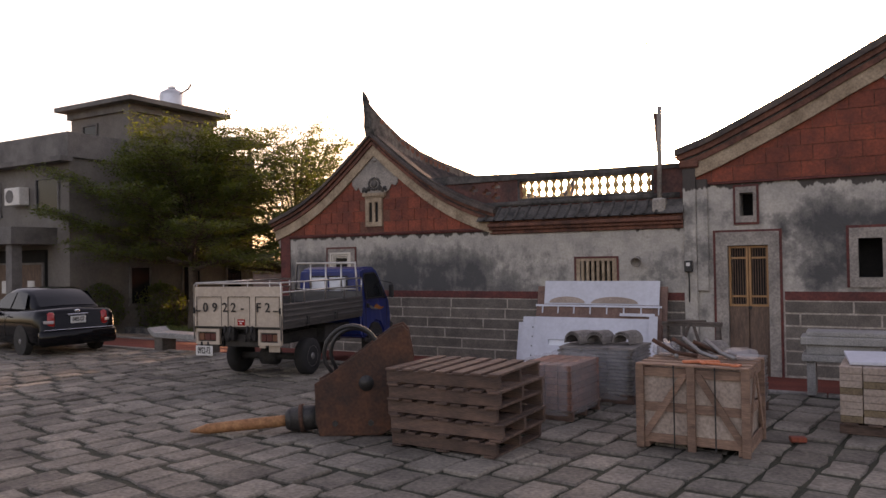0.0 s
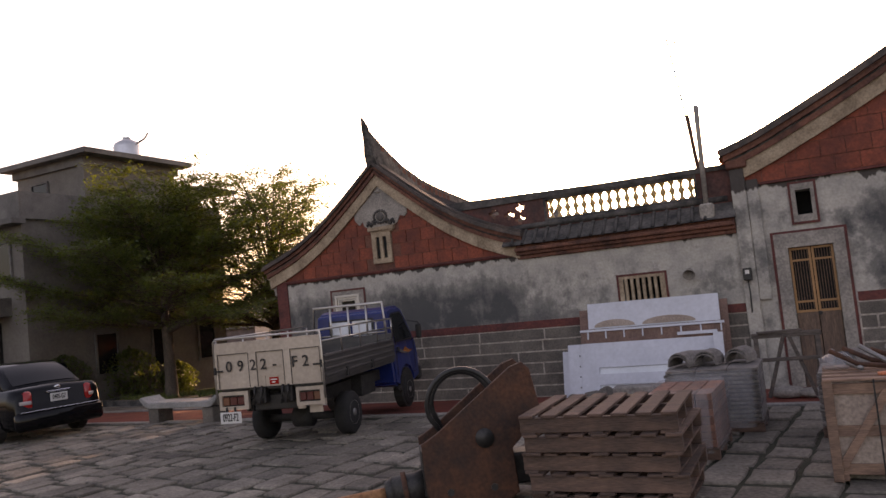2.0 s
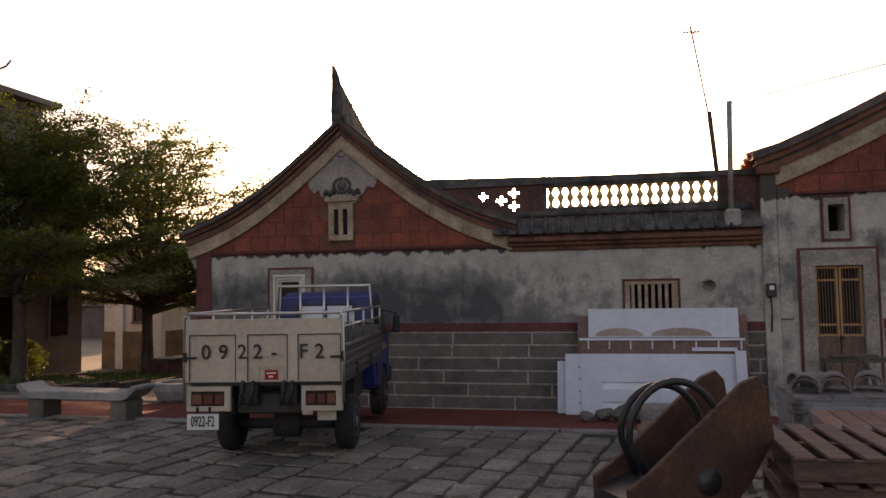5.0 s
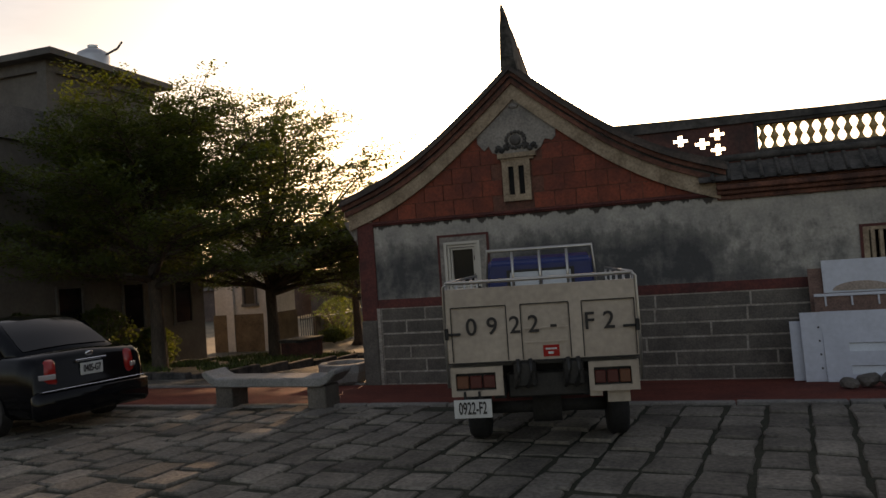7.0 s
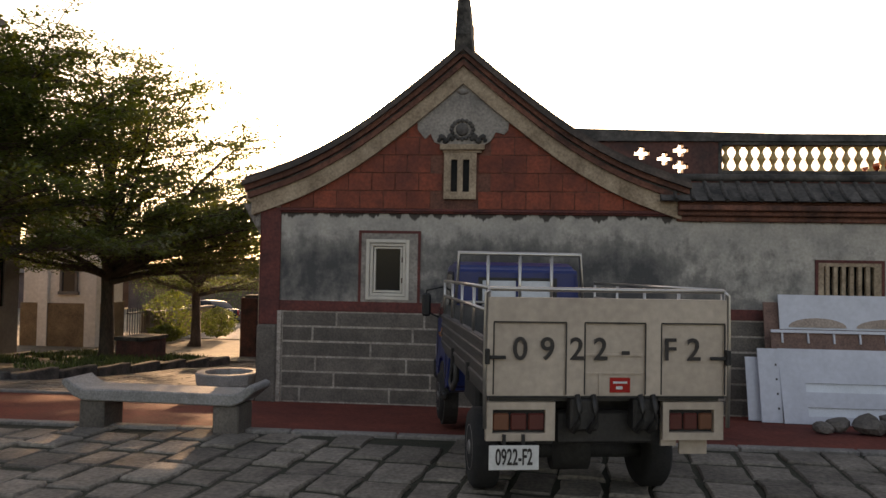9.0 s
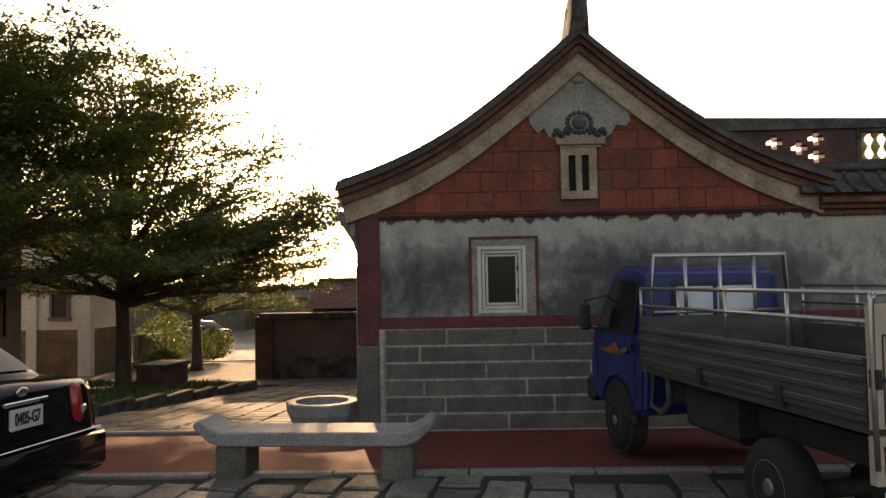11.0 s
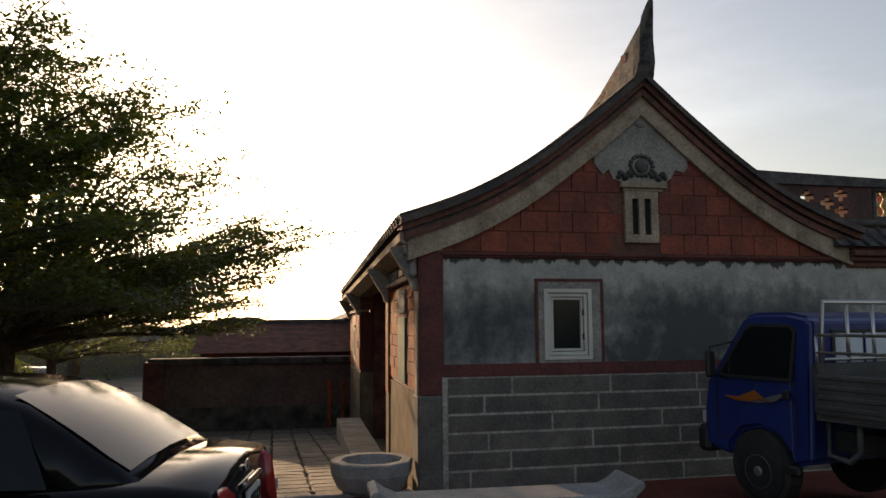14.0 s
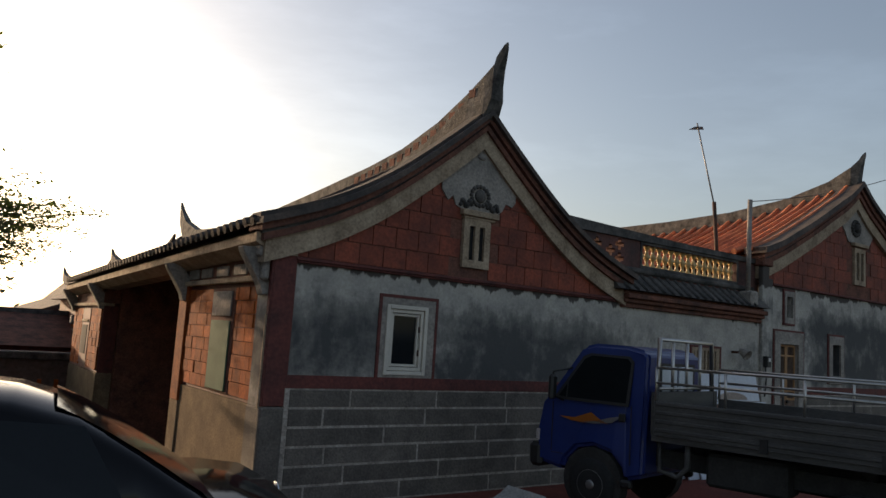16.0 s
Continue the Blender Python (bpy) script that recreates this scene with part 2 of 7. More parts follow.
def box(bm, x0, y0, z0, x1, y1, z1, bevel=0.0, m=None):
    r = bmesh.ops.create_cube(bm, size=1)
    vs = r["verts"]
    for v in vs:
        v.co = Vector((x0 + (v.co.x + 0.5) * (x1 - x0), y0 + (v.co.y + 0.5) * (y1 - y0), z0 + (v.co.z + 0.5) * (z1 - z0)))
    if bevel:
        es = list({e for v in vs for e in v.link_edges})
        r = bmesh.ops.bevel(bm, geom=es, offset=bevel, segments=1, affect="EDGES", profile=0.5)
        vs = list({v for f in r["faces"] for v in f.verts} | {v for v in vs if v.is_valid})
    if m:
        for v in vs:
            v.co = m @ v.co
    return bm


def boxes(*rows, bevel=0.0):
    bm = bmesh.new()
    for r in rows:
        box(bm, *r, bevel=bevel)
    return bm


def cyl(bm, p, q, r0, r1=None, n=12, cap=True):
    p, q = Vector(p), Vector(q)
    d = q - p
    m = Matrix.Translation((p + q) / 2) @ d.to_track_quat("Z", "Y").to_matrix().to_4x4()
    bmesh.ops.create_cone(bm, cap_ends=cap, segments=n, radius1=r0, radius2=r0 if r1 is None else r1, depth=d.length, matrix=m)
    return bm


def tube(bm, pts, r, n=6):
    """A round tube along a line of points, with radius r or a list of radii."""
    pts = [Vector(p) for p in pts]
    rs = r if isinstance(r, (list, tuple)) else [r] * len(pts)
    rings, up = [], Vector((0.13, 0.21, 0.97))
    for i, p in enumerate(pts):
        d = (pts[min(i + 1, len(pts) - 1)] - pts[max(i - 1, 0)]).normalized()
        a = d.cross(up)
        if a.length < 0.05:
            a = d.cross(Vector((1, 0, 0)))
        a.normalize()
        b = d.cross(a)
        rings.append([bm.verts.new(p + (a * math.cos(k * math.tau / n) + b * math.sin(k * math.tau / n)) * rs[i]) for k in range(n)])
    for a, b in zip(rings, rings[1:]):
        for k in range(n):
            bm.faces.new((a[k], a[(k + 1) % n], b[(k + 1) % n], b[k]))
    bm.faces.new(rings[0][::-1])
    bm.faces.new(rings[-1])
    return bm


def prism(bm, outline, axis, a, b, m=None):
    """A closed outline of (u, v) pairs pushed along axis 'x', 'y' or 'z' from a to b."""
    def at(u, v, w):
        p = {"x": (w, u, v), "y": (u, w, v), "z": (u, v, w)}[axis]
        return m @ Vector(p) if m else Vector(p)
    lo = [bm.verts.new(at(u, v, a)) for u, v in outline]
    hi = [bm.verts.new(at(u, v, b)) for u, v in outline]
    k = len(outline)
    fs = [bm.faces.new(lo), bm.faces.new(hi[::-1])]
    for i in range(k):
        fs.append(bm.faces.new((lo[i], hi[i], hi[(i + 1) % k], lo[(i + 1) % k])))
    bmesh.ops.recalc_face_normals(bm, faces=fs)
    return bm


def lathe(bm, rings, n=20, centre=(0, 0, 0), sx=1.0, sy=1.0):
    """Rings of (radius, z) turned about a standing axis."""
    c = Vector(centre)
    loops = [[bm.verts.new(c + Vector((r * sx * math.cos(k * math.tau / n), r * sy * math.sin(k * math.tau / n), z))) for k in range(n)] for r, z in rings]
    for a, b in zip(loops, loops[1:]):
        for k in range(n):
            bm.faces.new((a[k], a[(k + 1) % n], b[(k + 1) % n], b[k]))
    bm.faces.new(loops[0][::-1])
    bm.faces.new(loops[-1])
    return bm


def lerp(keys, x):
    """A smooth value between key pairs."""
    if x <= keys[0][0]:
        return keys[0][1]
    for (a, u), (b, v) in zip(keys, keys[1:]):
        if x <= b:
            t = (x - a) / (b - a)
            return u + (v - u) * t
    return keys[-1][1]


def lettering(name, text, size, material, parent, m, depth=0.003, spread=1.0, bold=0.0):
    cu = bpy.data.curves.new(name, "FONT")
    cu.body, cu.size, cu.extrude, cu.space_character = text, size, depth, spread
    cu.offset = bold
    cu.align_x, cu.align_y = "CENTER", "CENTER"
    cu.materials.append(material)
    ob = new(name, cu)
    ob.parent = parent
    ob.matrix_basis = m
    return ob


def ground_z(y):
    """The square is level up to the kerb, then falls gently towards the back."""
    return lerp([(-2.8, 0.0), (0.0, -0.22), (12.4, -1.15), (20, -1.4)], y)


# ---- ground ----
def sheet(xs, ys, drop):
    bm = bmesh.new()
    rows = [[bm.verts.new((x, y, ground_z(y) - drop)) for x in xs] for y in ys]
    for a, b in zip(rows, rows[1:]):
        for i in range(len(xs) - 1):
            bm.faces.new((a[i], a[i + 1], b[i + 1], b[i]))
    return bm


structure("ground", sheet([-1500, -60, -20, 0, 20, 60, 1500], [-1500, -60, -20, -2.8, 0, 6, 12.4, 20, 60, 1500], 0.06), M["earth"], "bare earth and grit under the paving", "ground")

bm = bmesh.new()
prism(bm, [(-2.74, -0.02), (0.0, -0.235), (0.0, -0.4), (-2.74, -0.2)], "x", -14, 17)
structure("red_pavement", bm, M["redpave"], "dull red paved strip along the house wall", "pavement")


def wall_cells(bm, x0, x1, z0, z1, y0, y1, holes):
    """A wall from x0 to x1 with rectangular holes (x0, x1, z0, z1) that go through it."""
    xs = sorted({x0, x1, *[h[i] for h in holes for i in (0, 1) if x0 < h[i] < x1]})
    zs = sorted({z0, z1, *[h[i] for h in holes for i in (2, 3) if z0 < h[i] < z1]})
    for a, b in zip(xs, xs[1:]):
        run = None
        for c, d in zip(zs, zs[1:]):
            solid = not any(h[0] < (a + b) / 2 < h[1] and h[2] < (c + d) / 2 < h[3] for h in holes)
            if solid and run is None:
                run = [c, d]
            elif solid:
                run[1] = d
            if run and (not solid or d == zs[-1]):
                box(bm, a, y0, run[0], b, y1, run[1])
                run = None
    return bm


def frame_parts(name, parent, x0, x1, z0, z1, y0, y1, w, material, label=""):
    """Four bars round an opening, as one frame."""
    bm = boxes((x0, y0, z0, x0 + w, y1, z1), (x1 - w, y0, z0, x1, y1, z1), (x0 + w, y0, z1 - w, x1 - w, y1, z1), (x0 + w, y0, z0, x1 - w, y1, z0 + w), bevel=0.004)
    return part(name, bm, material, parent, label)


# Old limewash: pale under the ledge, with broad mould-dark fields, washed streaks and short black drips.
def ramp_of(n, keys):
    """A ramp through (position, value) pairs."""
    r = n.new("ShaderNodeValToRGB")
    e = r.color_ramp.elements
    while len(e) < len(keys):
        e.new(0.5)
    for k, (p, v) in enumerate(keys):
        e[k].position, e[k].color = p, (v, v, v, 1)
    return r


def weathered(name, top, x0, x1, along, upward):
    """Plaster between x0 and x1: how mouldy it is along the wall and upwards from z = 0.9 to top."""
    m = mat(name, (0.42, 0.395, 0.35), (0.25, 0.24, 0.22), 0.9, scale=2.2, fine=26, bump=0.3, spread=0.12, edge=(0.3, 0.62))
    nt = m.node_tree
    n, l = nt.nodes, nt.links
    hsv = [x for x in n if x.bl_idname == "ShaderNodeHueSaturation"][0]
    b = n["Principled BSDF"]
    co = [x for x in n if x.bl_idname == "ShaderNodeTexCoord"][0]

    def noise_at(scale, stretch, detail, rough):
        mp, nz = n.new("ShaderNodeMapping"), n.new("ShaderNodeTexNoise")
        mp.inputs["Scale"].default_value = stretch
        nz.inputs["Scale"].default_value, nz.inputs["Detail"].default_value, nz.inputs["Roughness"].default_value = scale, detail, rough
        l.new(co.outputs["Object"], mp.inputs[0])
        l.new(mp.outputs[0], nz.inputs[0])
        return nz.outputs[0]

    def sums(op, a, c, third=None):
        q = n.new("ShaderNodeMath")
        q.operation = op
        for k, v in enumerate((a, c, third)):
            if v is None:
                continue
            if isinstance(v, (int, float)):
                q.inputs[k].default_value = v
            else:
                l.new(v, q.inputs[k])
        return q.outputs[0]

    def spread_over(source, a, c):
        r = n.new("ShaderNodeMapRange")
        r.inputs["From Min"].default_value, r.inputs["From Max"].default_value = a, c
        l.new(source, r.inputs[0])
        return r.outputs[0]

    sep = n.new("ShaderNodeSeparateXYZ")
    l.new(co.outputs["Object"], sep.inputs[0])
    cloud, streak, fine = noise_at(1.5, (1, 1, 1), 7, 0.68), noise_at(2.6, (2.2, 2.2, 0.28), 6, 0.7), noise_at(9.0, (1, 1, 0.6), 5, 0.65)
    sway = sums("MULTIPLY_ADD", cloud, 0.36, sums("MULTIPLY_ADD", streak, 0.34, sums("SUBTRACT", sep.outputs[2], 0.35)))
    rise, run = ramp_of(n, upward), ramp_of(n, along)
    l.new(spread_over(sway, 0.9, top), rise.inputs[0])
    l.new(spread_over(sums("MULTIPLY_ADD", cloud, 0.8, sums("SUBTRACT", sep.outputs[0], 0.4)), x0, x1), run.inputs[0])
    mould = sums("MULTIPLY", rise.outputs[0], run.outputs[0])
    mould = sums("ADD", mould, sums("MULTIPLY_ADD", cloud, 1.9, -0.93))
    mould = sums("ADD", mould, sums("MULTIPLY_ADD", fine, 0.55, -0.27))
    depth = ramp_of(n, [(0.2, 0.0), (0.42, 0.55), (0.78, 0.95)])
    l.new(mould, depth.inputs[0])
    first, second = n.new("ShaderNodeMix"), n.new("ShaderNodeMix")
    first.data_type = second.data_type = "RGBA"
    first.inputs[7].default_value, second.inputs[7].default_value = (0.052, 0.054, 0.056, 1), (0.035, 0.027, 0.024, 1)
    l.new(depth.outputs[0], first.inputs[0])
    l.new(hsv.outputs[0], first.inputs[6])
    drip = sums("ADD", sums("MULTIPLY", spread_over(sep.outputs[2], top - 0.26, top), 0.52), noise_at(2.6, (1.8, 1.8, 0.35), 5, 0.6))
    edge = ramp_of(n, [(0.83, 0.0), (0.88, 0.92)])
    l.new(drip, edge.inputs[0])
    l.new(edge.outputs[0], second.inputs[0])
    l.new(first.outputs[2], second.inputs[6])
    l.new(second.outputs[2], b.inputs["Base Color"])
    return m


M["plaster"] = weathered("weathered plaster", 2.31, 0.0, 9.0, [(0.0, 0.75), (0.10, 0.8), (0.2, 0.55), (0.3, 1.0), (0.52, 0.95), (0.62, 0.4), (0.8, 0.25), (1.0, 0.3)],
                         [(0.0, 0.55), (0.2, 0.85), (0.5, 0.8), (0.72, 0.35), (0.9, 0.0)])
M["plaster2"] = weathered("weathered plaster of the larger house", 2.92, 8.9, 16.0, [(0.0, 0.3), (0.17, 0.2), (0.27, 0.75), (0.45, 0.85), (1.0, 0.7)],
                          [(0.0, 0.4), (0.25, 0.9), (0.68, 0.95), (0.84, 0.35), (0.95, 0.05)])


def profile(keys, d, rise=0.0):
    return lerp(keys, abs(d)) + rise


def curve_points(cx, half, keys, n=28, rise=0.0):
    xs = [cx - half + 2 * half * i / (2 * n) for i in range(2 * n + 1)]
    return [(x, profile(keys, x - cx, rise)) for x in xs]


def strip(name, parent, cx, half, keys, lo, hi, y0, y1, material, label=""):
    """A moulding that follows the gable's curve between two heights above its lower line."""
    bm = bmesh.new()
    pts = curve_points(cx, half, keys)
    rows = [[bm.verts.new(p) for p in ((x, y0, z + lo), (x, y0, z + hi), (x, y1, z + hi), (x, y1, z + lo))] for x, z in pts]
    for a, b in zip(rows, rows[1:]):
        for k in range(4):
            bm.faces.new((a[k], a[(k + 1) % 4], b[(k + 1) % 4], b[k]))
    bm.faces.new(rows[0][::-1])
    bm.faces.new(rows[-1])
    bmesh.ops.recalc_face_normals(bm, faces=bm.faces)
    return part(name, bm, material, parent, label)


def smooth_keys(keys, n=24):
    """Key pairs resampled with a smooth bend."""
    xs = np.linspace(keys[0][0], keys[-1][0], n)
    kx, kz = np.array(keys).T
    out = []
    m = np.gradient(kz, kx)
    for x in xs:
        i = min(max(int(np.searchsorted(kx, x)) - 1, 0), len(kx) - 2)
        h = kx[i + 1] - kx[i]
        t = (x - kx[i]) / h
        out.append((float(x), float((2 * t**3 - 3 * t**2 + 1) * kz[i] + (t**3 - 2 * t**2 + t) * h * m[i] + (3 * t**2 - 2 * t**3) * kz[i + 1] + (t**3 - t**2) * h * m[i + 1])))
    return out


LOW1 = smooth_keys([(0, 4.02), (0.35, 3.72), (0.72, 3.42), (1.38, 2.93), (2.04, 2.56), (2.6, 2.34), (2.9, 2.24)])
LOW2 = smooth_keys([(0, 4.80), (0.45, 4.48), (0.95, 4.22), (1.75, 3.80), (2.5, 3.44), (3.15, 3.15), (3.6, 3.0)])


def gable_tiles(parent, cx, half, keys, base, y, w, h, skip):
    """Square clay tiles set in the gable, cut along the curve."""
    row, z = 0, base
    top = keys[0][1]
    while z < top:
        x = cx - half - w * (row % 2) / 2
        while x < cx + half:
            x0, x1 = max(x + 0.006, cx - half), min(x + w - 0.006, cx + half)
            if x1 - x0 > 0.04:
                z0, z1 = z + 0.006, z + h - 0.006
                a, b = min(z1, profile(keys, x0 - cx) + 0.02), min(z1, profile(keys, x1 - cx) + 0.02)
                hit = any(not (x1 < s[0] or x0 > s[1] or z1 < s[2] or z0 > s[3]) for s in skip)
                if max(a, b) - z0 > 0.03 and not hit:
                    a, b = max(a, z0 + 0.005), max(b, z0 + 0.005)
                    bm = bmesh.new()
                    jut = y - random.uniform(0.008, 0.016)
                    prism(bm, [(x0, z0), (x1, z0), (x1, b), (x0, a)], "y", jut, y + 0.01)
                    part("tile", bm, M["tile"], parent)
            x += w
        z += h
        row += 1


def swallowtail(name, parent, cx, rows, material, label):
    """The ridge with its upswept end: stations of (y, top, bottom, half width)."""
    bm = bmesh.new()
    loops = [[bm.verts.new(p) for p in ((cx - w, y, b), (cx - w * 0.75, y, t), (cx + w * 0.75, y, t), (cx + w, y, b))] for y, t, b, w in rows]
    for a, b in zip(loops, loops[1:]):
        for k in range(4):
            bm.faces.new((a[k], a[(k + 1) % 4], b[(k + 1) % 4], b[k]))
    bm.faces.new(loops[0][::-1])
    bm.faces.new(loops[-1])
    bmesh.ops.recalc_face_normals(bm, faces=bm.faces)
    return part(name, bm, material, parent, label)


def roof_surface(parent, cx, half, keys, up, ends, rib, material, rowmat, sag, lift=0.0):
    """Both slopes of a curved roof from y0 to y1, with a tile row at every step. sag(y) lowers ridge and eaves towards the middle."""
    y0, y1 = ends

    def z_at(d, y):
        s = 1 - abs(d) / half
        ridge, eave = sag(y)
        z_end = profile(keys, d, up)
        return z_end - ridge * s - eave * (1 - s)
    def squeeze(d, y):
        return 1 - lift * max(y, 0) / half if d < 0 else 1.0
    for side, word in ((-1, "roof_slope"), (1, "roof_slope")):
        bm = bmesh.new()
        ds = [side * half * i / 16 for i in range(17)]
        ys = [y0 + (y1 - y0) * j / 12 for j in range(13)]
        for off in (0.0, -0.09):
            grid = [[bm.verts.new((cx + d * squeeze(d, y), y, z_at(d, y) + off)) for d in ds] for y in ys]
            for a, b in zip(grid, grid[1:]):
                for i in range(16):
                    bm.faces.new((a[i], a[i + 1], b[i + 1], b[i]))
        slope = part(word, bm, material, parent)
        y = y0 + rib / 2
        while y < y1:
            bm = bmesh.new()
            tube(bm, [(cx + d * squeeze(d, y), y, z_at(d, y) + 0.015) for d in ds[::2]], 0.055, 6)
            part("tile_row", bm, rowmat, slope)
            y += rib


# ---- the smaller wing with its gable ----
wing = thing("wing_house", "low wing of an old red-tiled house with a swept gable and grey weathered plaster", "house", kind="structure")
WIN1 = (1.16, 1.71, 1.14, 1.91)
WIN2 = (6.92, 7.55, 1.25, 1.66)
bm = bmesh.new()
wall_cells(bm, -0.25, 8.95, -0.4, 2.26, 0.0, 0.34, [WIN1, WIN2])
front = part("gable_wall", bm, M["plaster"], wing, "grey plaster wall with dark blotches and drip stains")
bm = bmesh.new()
pts = [(x, z) for x, z in curve_points(2.39, 2.62, LOW1, rise=0.06)]
prism(bm, [(pts[0][0], 2.26)] + pts + [(pts[-1][0], 2.26)], "y", 0.0, 0.3)
gable = part("gable", bm, M["moulding"], wing, "gable field set with square terracotta tiles")
part("ledge", boxes((-0.02, -0.055, 2.285, 5.08, 0.0, 2.32), (0.0, -0.035, 2.262, 5.05, 0.0, 2.285), bevel=0.006), M["redpaint"], wing, "thin red ledge below the gable tiles")
part("red_band", boxes((0.0, -0.012, 0.965, 8.9, 0.0, 1.10)), M["redpaint"], wing, "faded red painted band above the stone base")
part("pilaster", boxes((-0.255, -0.03, 0.78, 0.0, 0.0, 2.40), (-0.275, -0.03, 0.78, -0.255, 0.03, 2.40), bevel=0.006), M["redpaint"], wing, "dark red painted corner pilaster")
part("corner_stone", boxes((-0.29, -0.06, -0.4, -0.02, 0.3, 0.775), bevel=0.02), M["wallstone"], wing, "dressed granite corner post")
part("curb_line", boxes((-0.02, -0.035, -0.4, 0.035, 0.0, 0.965), bevel=0.004), M["mortar"], wing)

# gable mouldings, from the pale band outwards to the tile edge
strip("pale_band", wing, 2.39, 2.78, LOW1, -0.06, 0.17, -0.07, 0.2, M["pale"], "pale limewashed band along the gable")
strip("lower_moulding", wing, 2.39, 2.82, LOW1, 0.17, 0.245, -0.11, 0.2, M["moulding"], "reddish brown moulding")
strip("groove", wing, 2.39, 2.83, LOW1, 0.245, 0.28, -0.08, 0.2, M["soot"])
strip("upper_moulding", wing, 2.39, 2.86, LOW1, 0.28, 0.35, -0.14, 0.2, M["moulding"], "reddish brown upper moulding")
strip("tile_edge", wing, 2.39, 2.88, LOW1, 0.35, 0.42, -0.2, 0.25, M["roofdark"], "dark weathered tile edge")
strip("edge_rib", wing, 2.39, 2.88, LOW1, 0.42, 0.47, -0.12, 0.1, M["roofdark"])

# pale apex with curled ends, relief and slotted vent
bm = bmesh.new()
apex = [(1.80, 3.36), (1.90, 3.24), (1.97, 3.31), (2.02, 3.20), (2.10, 3.17), (2.68, 3.17), (2.76, 3.22), (2.82, 3.33), (2.93, 3.30), (2.98, 3.36)]
prism(bm, apex + [(x, z) for x, z in curve_points(2.39, 0.6, LOW1, 8, 0.03)][::-1], "y", -0.03, 0.01)
part("apex_panel", bm, M["cement"], wing, "grey cement apex panel with curled ends")
bm = bmesh.new()
bmesh.ops.create_uvsphere(bm, u_segments=14, v_segments=8, radius=0.085, matrix=Matrix.Translation((2.385, -0.04, 3.36)) @ Matrix.Diagonal((1, 0.45, 1, 1)))
for k in range(16):
    a = k * math.tau / 16
    bmesh.ops.create_icosphere(bm, subdivisions=1, radius=0.032, matrix=Matrix.Translation((2.385 + 0.14 * math.cos(a), -0.035, 3.36 + 0.12 * math.sin(a))))
for sx in (-1, 1):
    for k in range(7):
        bmesh.ops.create_icosphere(bm, subdivisions=1, radius=0.035 + 0.012 * (k % 2), matrix=Matrix.Translation((2.385 + sx * (0.13 + 0.028 * k), -0.03, 3.24 + 0.028 * math.sin(k * 1.7))))
part("relief", bm, M["soot"], wing, "weathered flower relief of dark cement", smooth=True)
bm = bmesh.new()
bmesh.ops.create_icosphere(bm, subdivisions=2, radius=0.06, matrix=Matrix.Translation((2.385, -0.03, 3.86)) @ Matrix.Diagonal((1.3, 0.5, 0.7, 1)))
part("boss", bm, M["cement"], wing, smooth=True)
vent = part("vent", boxes((2.10, -0.09, 3.09, 2.68, 0.0, 3.165), (2.14, -0.06, 3.055, 2.64, 0.0, 3.09), bevel=0.008), M["pale"], wing, "slotted stone vent with a projecting ledge")
part("vent_frame", wall_cells(bmesh.new(), 2.155, 2.575, 2.455, 3.055, -0.05, 0.0, [(2.245, 2.33, 2.55, 2.97), (2.40, 2.485, 2.55, 2.97)]), M["pale"], vent)
# black sheet on the wall face paints the shade inside the slots
part("vent_dark", boxes((2.23, -0.012, 2.54, 2.50, -0.004, 2.98)), M["shadeblack"], vent)
gable_tiles(gable, 2.39, 2.58, LOW1, 2.325, 0.0, 0.31, 0.235, [(2.16, 2.59, 2.44, 3.2)])

# the window beside the corner
window = part("window_1", boxes((1.05, -0.02, 1.10, 1.085, 0.0, 2.0), (1.05, -0.02, 2.0, 1.865, 0.0, 2.035), (1.83, -0.02, 1.10, 1.865, 0.0, 2.0)), M["redpaint"], wing, "window with red outline, cement surround and cream sash frame")
part("surround", wall_cells(bmesh.new(), 1.085, 1.83, 1.10, 2.0, -0.014, 0.0, [(1.15, 1.72, 1.13, 1.92)]), M["cement"], window)
frame_parts("window_frame", window, 1.15, 1.72, 1.13, 1.92, -0.03, 0.12, 0.045, M["winframe"], "cream painted wooden frame")
frame_parts("inner_frame", window, 1.20, 1.67, 1.18, 1.87, -0.008, 0.07, 0.038, M["winframe"])
frame_parts("sash", window, 1.245, 1.625, 1.225, 1.825, 0.012, 0.06, 0.028, M["winframe"])
for z in (1.35, 1.62):
    part("hinge", boxes((1.615, -0.004, z, 1.645, 0.012, z + 0.07), bevel=0.003), M["rust"], window)
part("pane", boxes((1.27, 0.045, 1.25, 1.60, 0.051, 1.80)), M["glassdark"], window, "dark window pane")

# barred window in the lower wall, lamp and meter box
window = part("window_2", boxes((6.815, -0.02, 1.24, 7.64, 0.0, 1.275), (6.815, -0.02, 1.705, 7.64, 0.0, 1.74), (6.815, -0.02, 1.275, 6.85, 0.0, 1.705), (7.605, -0.02, 1.275, 7.64, 0.0, 1.705)), M["redpaint"], wing, "barred window with red outline")
part("surround", wall_cells(bmesh.new(), 6.85, 7.605, 1.275, 1.705, -0.012, 0.0, [WIN2]), M["pale"], window)
for k in range(7):
    x = 6.94 + k * 0.0965
    part("bar", boxes((x, -0.01, 1.25, x + 0.05, 0.05, 1.66), bevel=0.006), M["pale"], window)
# near-black sheets close both window openings in place of room shade
part("dark_opening", boxes((6.92, 0.3, 1.25, 7.55, 0.33, 1.66)), M["shadeblack"], window)
part("back_dark", boxes((1.16, 0.3, 1.14, 1.71, 0.33, 1.91)), M["shadeblack"], wing)

